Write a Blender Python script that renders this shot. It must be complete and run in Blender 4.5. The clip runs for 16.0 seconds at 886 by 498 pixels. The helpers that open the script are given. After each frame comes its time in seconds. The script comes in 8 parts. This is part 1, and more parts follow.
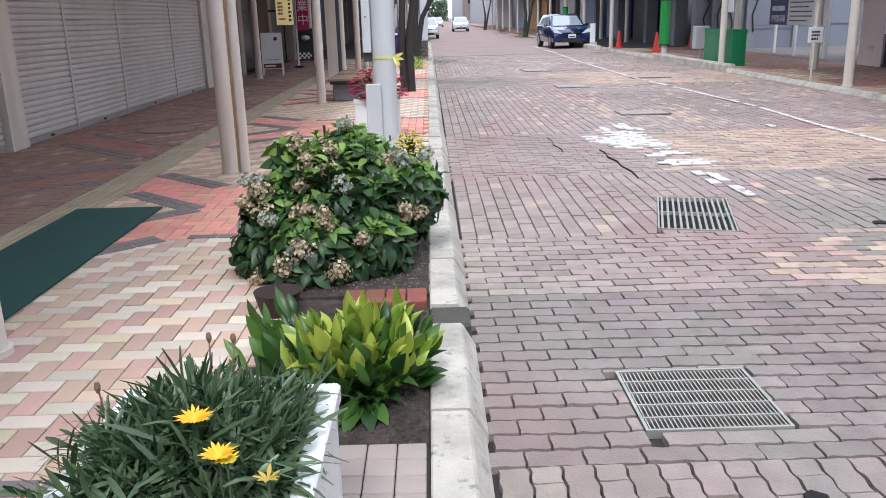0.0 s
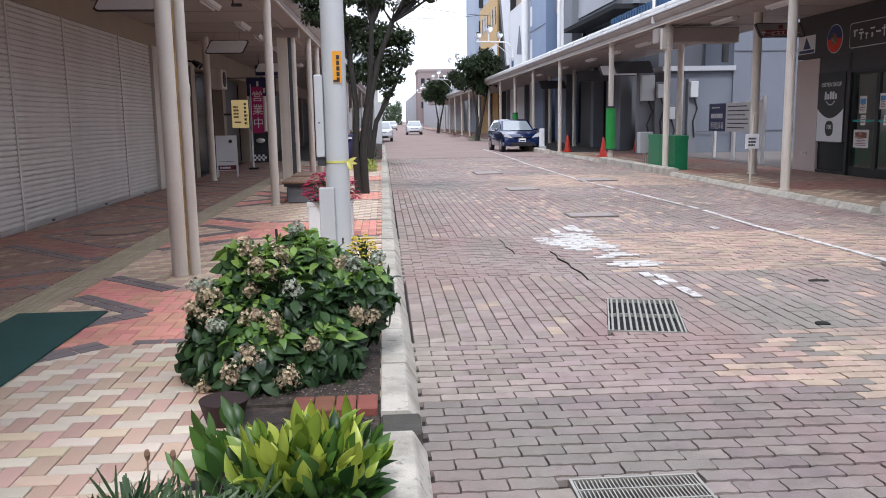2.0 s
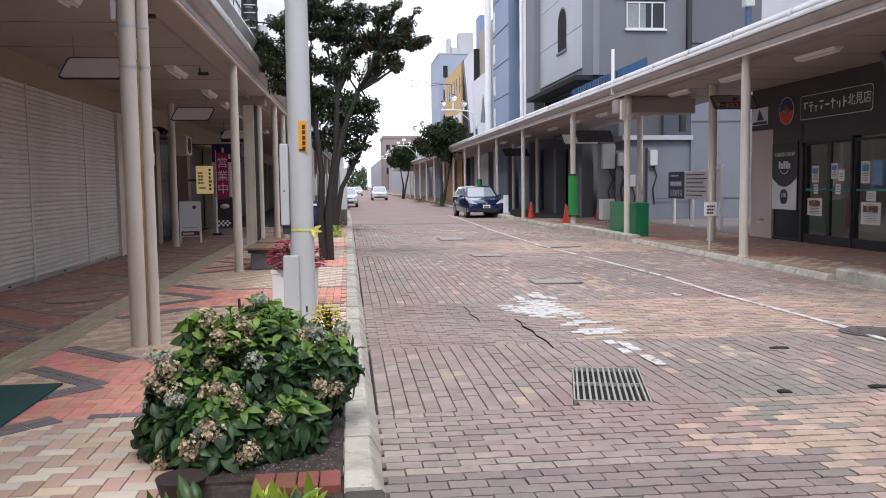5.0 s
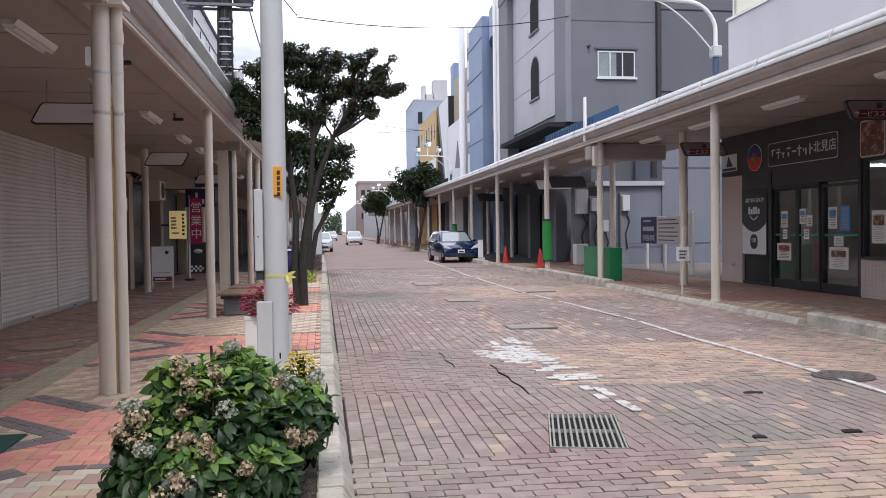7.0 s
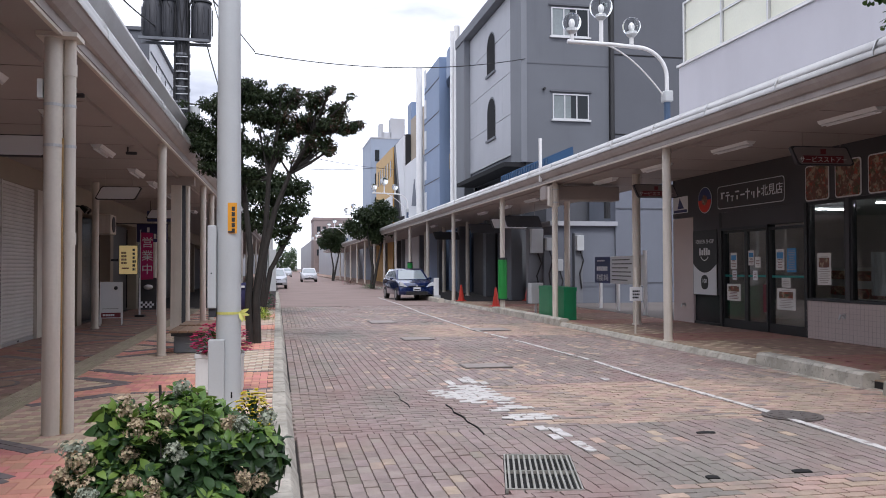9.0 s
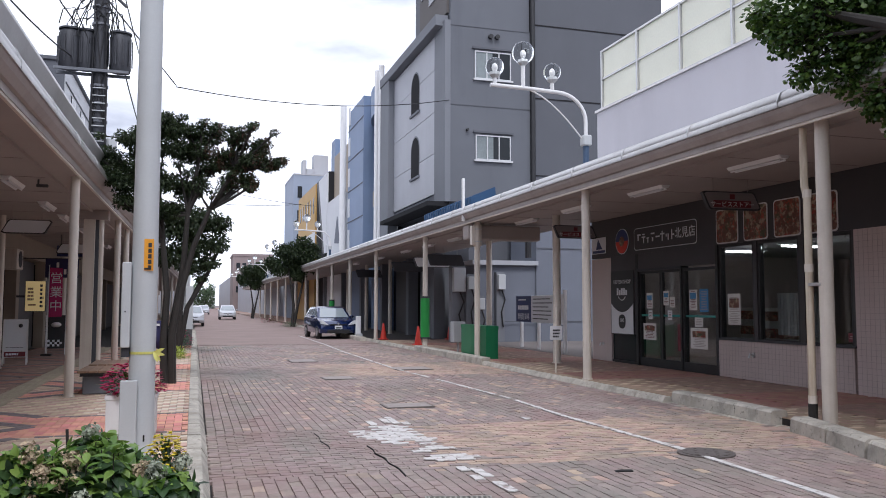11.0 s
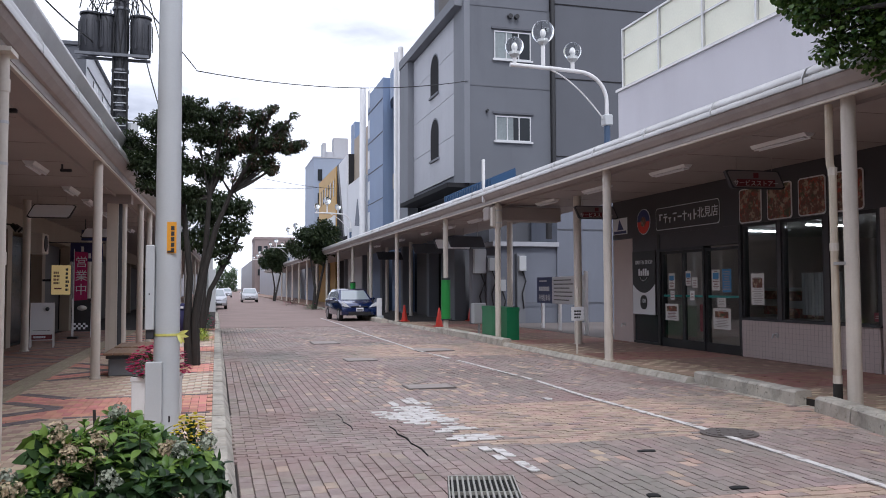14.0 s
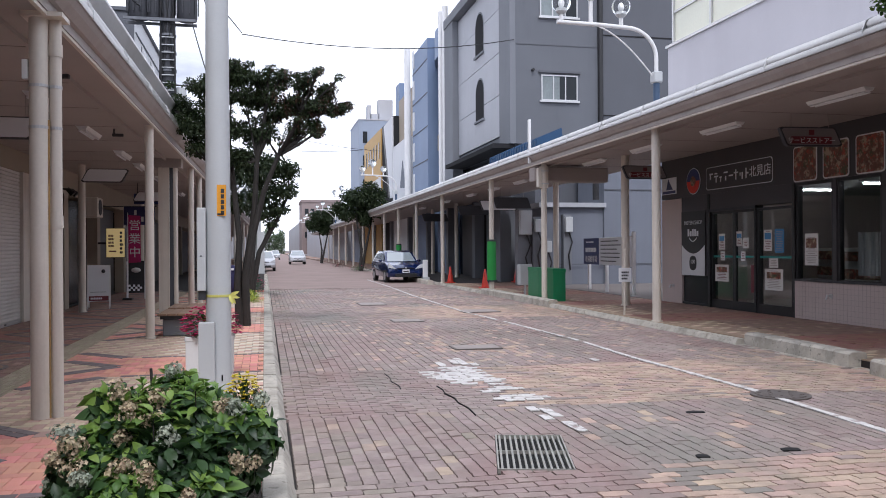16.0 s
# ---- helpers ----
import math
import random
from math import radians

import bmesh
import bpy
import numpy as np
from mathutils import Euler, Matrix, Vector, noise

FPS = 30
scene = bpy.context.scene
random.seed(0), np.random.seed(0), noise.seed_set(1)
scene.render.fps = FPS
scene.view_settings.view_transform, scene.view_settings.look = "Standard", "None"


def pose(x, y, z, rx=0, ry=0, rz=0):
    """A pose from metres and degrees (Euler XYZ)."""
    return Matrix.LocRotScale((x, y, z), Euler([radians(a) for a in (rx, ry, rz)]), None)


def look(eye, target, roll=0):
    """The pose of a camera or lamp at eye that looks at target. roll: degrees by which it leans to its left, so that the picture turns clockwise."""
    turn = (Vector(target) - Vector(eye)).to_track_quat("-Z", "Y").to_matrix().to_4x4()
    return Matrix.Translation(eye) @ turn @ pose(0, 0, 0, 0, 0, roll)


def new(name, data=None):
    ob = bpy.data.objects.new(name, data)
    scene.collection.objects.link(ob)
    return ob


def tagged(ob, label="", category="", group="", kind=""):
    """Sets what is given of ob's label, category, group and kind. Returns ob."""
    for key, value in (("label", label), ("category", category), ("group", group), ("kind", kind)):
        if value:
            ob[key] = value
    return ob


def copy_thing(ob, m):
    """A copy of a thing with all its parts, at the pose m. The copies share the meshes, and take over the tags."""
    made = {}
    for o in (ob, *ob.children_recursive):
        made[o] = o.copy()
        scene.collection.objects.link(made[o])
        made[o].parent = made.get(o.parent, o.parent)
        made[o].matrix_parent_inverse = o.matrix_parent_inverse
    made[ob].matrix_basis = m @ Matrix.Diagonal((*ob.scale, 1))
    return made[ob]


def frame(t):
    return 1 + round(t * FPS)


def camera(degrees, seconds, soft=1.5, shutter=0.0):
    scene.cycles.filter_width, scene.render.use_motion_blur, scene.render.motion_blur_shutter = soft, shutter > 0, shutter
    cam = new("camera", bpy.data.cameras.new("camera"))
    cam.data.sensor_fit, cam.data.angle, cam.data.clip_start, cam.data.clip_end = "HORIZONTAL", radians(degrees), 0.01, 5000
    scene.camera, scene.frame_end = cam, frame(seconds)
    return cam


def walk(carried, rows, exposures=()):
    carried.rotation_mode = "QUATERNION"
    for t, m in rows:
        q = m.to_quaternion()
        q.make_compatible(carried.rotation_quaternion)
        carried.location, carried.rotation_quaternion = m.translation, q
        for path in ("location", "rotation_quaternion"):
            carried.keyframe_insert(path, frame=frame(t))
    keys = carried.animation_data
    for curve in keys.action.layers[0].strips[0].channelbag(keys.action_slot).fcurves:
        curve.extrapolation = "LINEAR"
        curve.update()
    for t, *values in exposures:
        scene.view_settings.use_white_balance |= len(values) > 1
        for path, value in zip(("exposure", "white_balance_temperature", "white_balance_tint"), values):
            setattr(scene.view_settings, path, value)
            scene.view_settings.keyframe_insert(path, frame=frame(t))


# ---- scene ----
cam = camera(57.2, 16.0, soft=0.95)
PATH = [
    (0, (-0.0195, -0.6454, 1.4746), (0.0017, 1.2780, 0.9268), -1.47),
    (0.5, (-0.0177, -0.6525, 1.4819), (0.0195, 1.2856, 0.9897), -1.40),
    (1, (-0.0108, -0.6482, 1.4897), (0.0606, 1.3045, 1.0631), -1.13),
    (1.5, (-0.0044, -0.6461, 1.4973), (0.1072, 1.3170, 1.1315), -1.14),
    (2, (-0.0028, -0.6444, 1.5036), (0.1374, 1.3260, 1.1908), -0.97),
    (2.5, (-0.0056, -0.6484, 1.5098), (0.1483, 1.3273, 1.2397), -0.75),
    (3, (-0.0051, -0.6478, 1.5179), (0.1604, 1.3308, 1.2774), -0.81),
    (3.5, (-0.0082, -0.6454, 1.5198), (0.1721, 1.3348, 1.3041), -0.82),
    (4, (-0.0043, -0.6422, 1.5268), (0.1950, 1.3385, 1.3343), -0.84),
    (6.5, (-0.0006, -0.6411, 1.5435), (0.2718, 1.3384, 1.4575), -0.62),
    (7, (-0.0020, -0.6366, 1.5462), (0.2912, 1.3412, 1.4991), -0.71),
    (7.5, (0.0006, -0.6289, 1.5481), (0.3176, 1.3458, 1.5403), -0.66),
    (8, (0.0009, -0.6250, 1.5475), (0.3343, 1.3470, 1.5525), -0.76),
    (8.5, (-0.0018, -0.6188, 1.5518), (0.3590, 1.3483, 1.5671), -0.60),
    (9, (-0.0075, -0.6226, 1.5548), (0.3937, 1.3362, 1.5997), -0.15),
    (9.5, (-0.0082, -0.6258, 1.5585), (0.4541, 1.3187, 1.6312), 0.04),
    (9.7, (-0.0057, -0.6259, 1.5590), (0.4833, 1.3118, 1.6384), 0.07),
    (11.8, (-0.0218, -0.6304, 1.5786), (0.5721, 1.2700, 1.7676), -0.01),
    (12, (-0.0209, -0.6294, 1.5806), (0.5707, 1.2704, 1.7826), -0.04),
    (12.5, (-0.0191, -0.6204, 1.5810), (0.5712, 1.2788, 1.7919), -0.13),
    (13, (-0.0168, -0.6193, 1.5773), (0.5689, 1.2840, 1.7629), -0.00),
    (13.5, (-0.0151, -0.6209, 1.5670), (0.5543, 1.2911, 1.7083), -0.04),
    (14, (-0.0180, -0.6181, 1.5590), (0.5190, 1.3062, 1.6529), -0.16),
    (14.5, (-0.0146, -0.6092, 1.5541), (0.4986, 1.3232, 1.6028), -0.10),
    (15, (-0.0167, -0.6059, 1.5519), (0.4702, 1.3338, 1.5708), -0.04),
    (15.5, (-0.0223, -0.6030, 1.5515), (0.4361, 1.3438, 1.5571), -0.13),
    (16, (-0.0271, -0.6035, 1.5529), (0.4019, 1.3500, 1.5532), -0.36),
]
walk(cam, [(t, look(eye, target, roll)) for t, eye, target, roll in PATH],
     [(0.0, 0.77, 5820, 12), (0.5, 0.78, 5850, 12), (1.5, 0.63, 5900, 13), (4.0, 0.45, 6100, 15), (7.0, 0.34, 6150, 15), (9.5, 0.15, 6000, 15), (12.0, 0.04, 5950, 15), (12.5, -0.02, 5950, 15), (14.0, 0.06, 5950, 15), (16.0, 0.25, 5950, 15)])

# ---------------------------------------------------------------- light
world = bpy.data.worlds.new("world")
scene.world = world
world.use_nodes = True
SUN_EL, SUN_AZ = 52.0, 187.0          # degrees above the horizon; clockwise from +y


def build_world():
    nt = world.node_tree
    n = nt.nodes
    n.clear()
    out, bg = n.new("ShaderNodeOutputWorld"), n.new("ShaderNodeBackground")
    sky = n.new("ShaderNodeTexSky")
    sky.sky_type, sky.sun_disc = "NISHITA", False
    sky.sun_elevation, sky.sun_rotation = radians(SUN_EL), radians(SUN_AZ)
    sky.dust_density = 2.5
    coord, mapping = n.new("ShaderNodeTexCoord"), n.new("ShaderNodeMapping")
    mapping.inputs["Scale"].default_value = (1.6, 1.6, 4.5)
    mapping.inputs["Location"].default_value = (0.35, 0.1, 0.2)
    noise_a = n.new("ShaderNodeTexNoise")
    noise_a.inputs["Scale"].default_value, noise_a.inputs["Detail"].default_value = 1.5, 7
    noise_a.inputs["Roughness"].default_value = 0.5
    ramp = n.new("ShaderNodeValToRGB")          # how much cloud covers the blue
    ramp.color_ramp.elements[0].position, ramp.color_ramp.elements[1].position = 0.33, 0.43
    shade = n.new("ShaderNodeValToRGB")         # bright cloud, with greyer bellies
    shade.color_ramp.elements[0].position, shade.color_ramp.elements[0].color = 0.50, (11.6, 11.8, 12.2, 1)
    shade.color_ramp.elements[1].position, shade.color_ramp.elements[1].color = 0.66, (4.2, 4.5, 5.1, 1)
    mix = n.new("ShaderNodeMixRGB")
    ln = nt.links.new
    ln(coord.outputs["Generated"], mapping.inputs["Vector"])
    ln(mapping.outputs["Vector"], noise_a.inputs["Vector"])
    ln(noise_a.outputs["Fac"], ramp.inputs["Fac"])
    ln(noise_a.outputs["Fac"], shade.inputs["Fac"])
    ln(ramp.outputs["Color"], mix.inputs["Fac"])
    ln(sky.outputs["Color"], mix.inputs["Color1"])
    ln(shade.outputs["Color"], mix.inputs["Color2"])
    ln(mix.outputs["Color"], bg.inputs["Color"])
    bg.inputs["Strength"].default_value = 0.12
    ln(bg.outputs["Background"], out.inputs["Surface"])


build_world()
sun = new("sun", bpy.data.lights.new("sun", "SUN"))
sun.data.energy, sun.data.angle, sun.data.color = 1.5, radians(14), (1.0, 0.96, 0.9)
_az, _el = radians(SUN_AZ), radians(SUN_EL)
sun.matrix_world = look((0, 0, 0), (-math.sin(_az) * math.cos(_el), -math.cos(_az) * math.cos(_el), -math.sin(_el)))


# ---------------------------------------------------------------- materials
def material(name, colour, rough=0.8, metal=0.0, var=0.18, scale=3.0, fine=60.0, bump=0.15, spots=None, spot_amount=0.5,
             pieces="", piece_var=0.35, streaks=0.0, coat=0.0, spec=0.5, zones=(), placed=False):
    """A surface with variation at a large and a fine scale; pieces: 'island' or 'object' varies piece by piece."""
    m = bpy.data.materials.new(name)
    m.use_nodes = True
    nt = m.node_tree
    n, ln = nt.nodes, nt.links.new
    bsdf = n["Principled BSDF"]
    bsdf.inputs["Roughness"].default_value, bsdf.inputs["Metallic"].default_value = rough, metal
    bsdf.inputs["Coat Weight"].default_value = coat
    bsdf.inputs["Specular IOR Level"].default_value = spec
    coord = n.new("ShaderNodeTexCoord")
    src = n.new("ShaderNodeNewGeometry").outputs["Position"] if placed else coord.outputs["Object"]
    big, small = n.new("ShaderNodeTexNoise"), n.new("ShaderNodeTexNoise")
    big.inputs["Scale"].default_value, big.inputs["Detail"].default_value = scale, 5
    small.inputs["Scale"].default_value, small.inputs["Detail"].default_value = fine, 3
    ln(src, big.inputs["Vector"])
    ln(src, small.inputs["Vector"])
    hsv = n.new("ShaderNodeHueSaturation")
    hsv.inputs["Color"].default_value = (*colour, 1)
    add = n.new("ShaderNodeMath")
    add.operation = "MULTIPLY_ADD"
    add.inputs[1].default_value = 2.2 * var
    add.inputs[2].default_value = 1 - 1.1 * var
    ln(big.outputs["Fac"], add.inputs[0])
    last = add.outputs[0]
    grain = n.new("ShaderNodeMath")
    grain.operation = "MULTIPLY_ADD"
    grain.inputs[1].default_value = 1.2 * var
    ln(small.outputs["Fac"], grain.inputs[0])
    sub = n.new("ShaderNodeMath")
    sub.operation = "SUBTRACT"
    sub.inputs[1].default_value = 0.6 * var
    ln(last, sub.inputs[0])
    ln(sub.outputs[0], grain.inputs[2])
    last = grain.outputs[0]
    if pieces:
        if pieces == "island":
            rnd = n.new("ShaderNodeNewGeometry").outputs["Random Per Island"]
        else:
            rnd = n.new("ShaderNodeObjectInfo").outputs["Random"]
        pv = n.new("ShaderNodeMath")
        pv.operation = "MULTIPLY_ADD"
        pv.inputs[1].default_value, pv.inputs[2].default_value = piece_var, 1 - piece_var / 2
        ln(rnd, pv.inputs[0])
        mul = n.new("ShaderNodeMath")
        mul.operation = "MULTIPLY"
        ln(last, mul.inputs[0])
        ln(pv.outputs[0], mul.inputs[1])
        last = mul.outputs[0]
        white = n.new("ShaderNodeTexWhiteNoise")
        white.noise_dimensions = "1D"
        ln(rnd, white.inputs["W"])
        hue = n.new("ShaderNodeMath")
        hue.operation = "MULTIPLY_ADD"
        hue.inputs[1].default_value, hue.inputs[2].default_value = 0.04, 0.48
        ln(white.outputs["Value"], hue.inputs[0])
        ln(hue.outputs[0], hsv.inputs["Hue"])
    ln(last, hsv.inputs["Value"])
    colour_out = hsv.outputs["Color"]
    if spots:
        st = n.new("ShaderNodeTexNoise")
        st.inputs["Scale"].default_value, st.inputs["Detail"].default_value, st.inputs["Roughness"].default_value = scale * 0.45, 8, 0.65
        if streaks:
            mp = n.new("ShaderNodeMapping")
            mp.inputs["Scale"].default_value = (streaks, streaks, 0.35)
            ln(src, mp.inputs["Vector"])
            ln(mp.outputs["Vector"], st.inputs["Vector"])
        else:
            ln(src, st.inputs["Vector"])
        rp = n.new("ShaderNodeValToRGB")
        rp.color_ramp.elements[0].position, rp.color_ramp.elements[1].position = 0.48, 0.72
        rp.color_ramp.elements[1].color = (spot_amount,) * 3 + (1,)
        ln(st.outputs["Fac"], rp.inputs["Fac"])
        mx = n.new("ShaderNodeMixRGB")
        mx.inputs["Color2"].default_value = (*spots, 1)
        ln(rp.outputs["Color"], mx.inputs["Fac"])
        ln(colour_out, mx.inputs["Color1"])
        colour_out = mx.outputs["Color"]
    for k, (tint, size, stretch, lo, hi, amount) in enumerate(zones):     # worn, dusty or stained areas
        mp, st, rp, mx = n.new("ShaderNodeMapping"), n.new("ShaderNodeTexNoise"), n.new("ShaderNodeValToRGB"), n.new("ShaderNodeMixRGB")
        mp.inputs["Scale"].default_value = (1, stretch, 1)
        mp.inputs["Location"].default_value = (7.3 * k + 1.7, 3.1 * k, 0)
        st.inputs["Scale"].default_value, st.inputs["Detail"].default_value, st.inputs["Roughness"].default_value = size, 6, 0.6
        rp.color_ramp.elements[0].position, rp.color_ramp.elements[1].position = lo, hi
        rp.color_ramp.elements[1].color = (amount,) * 3 + (1,)
        mx.inputs["Color2"].default_value = (*tint, 1)
        ln(src, mp.inputs["Vector"])
        ln(mp.outputs["Vector"], st.inputs["Vector"])
        ln(st.outputs["Fac"], rp.inputs["Fac"])
        ln(rp.outputs["Color"], mx.inputs["Fac"])
        ln(colour_out, mx.inputs["Color1"])
        colour_out = mx.outputs["Color"]
    ln(colour_out, bsdf.inputs["Base Color"])
    if bump:
        bp = n.new("ShaderNodeBump")
        bp.inputs["Strength"].default_value, bp.inputs["Distance"].default_value = bump, 0.01
        ln(small.outputs["Fac"], bp.inputs["Height"])
        ln(bp.outputs["Normal"], bsdf.inputs["Normal"])
    return m


def glass(name, tint=(0.9, 0.95, 0.95), rough=0.02, alpha=1.0, ior=1.45):
    m = bpy.data.materials.new(name)
    m.use_nodes = True
    b = m.node_tree.nodes["Principled BSDF"]
    b.inputs["Base Color"].default_value = (*tint, 1)
    b.inputs["Roughness"].default_value = rough
    b.inputs["Transmission Weight"].default_value = alpha
    b.inputs["IOR"].default_value = ior
    return m


def glow(name, colour, strength):
    m = bpy.data.materials.new(name)
    m.use_nodes = True
    b = m.node_tree.nodes["Principled BSDF"]
    b.inputs["Base Color"].default_value = (*colour, 1)
    b.inputs["Emission Color"].default_value = (*colour, 1)
    b.inputs["Emission Strength"].default_value = strength
    return m


def leaf_material(name, dark, light, rough=0.45):
    m = bpy.data.materials.new(name)
    m.use_nodes = True
    nt = m.node_tree
    n, ln = nt.nodes, nt.links.new
    b = n["Principled BSDF"]
    b.inputs["Roughness"].default_value = rough
    b.inputs["Transmission Weight"].default_value = 0.0
    geo = n.new("ShaderNodeNewGeometry")
    ramp = n.new("ShaderNodeValToRGB")
    ramp.color_ramp.elements[0].color, ramp.color_ramp.elements[1].color = (*dark, 1), (*light, 1)
    ln(geo.outputs["Random Per Island"], ramp.inputs["Fac"])
    ln(ramp.outputs["Color"], b.inputs["Base Color"])
    tr, mixs, out = n.new("ShaderNodeBsdfTranslucent"), n.new("ShaderNodeMixShader"), n["Material Output"]
    mixs.inputs["Fac"].default_value = 0.28
    ln(ramp.outputs["Color"], tr.inputs["Color"])
    ln(b.outputs["BSDF"], mixs.inputs[1])
    ln(tr.outputs["BSDF"], mixs.inputs[2])
    ln(mixs.outputs["Shader"], out.inputs["Surface"])
    return m


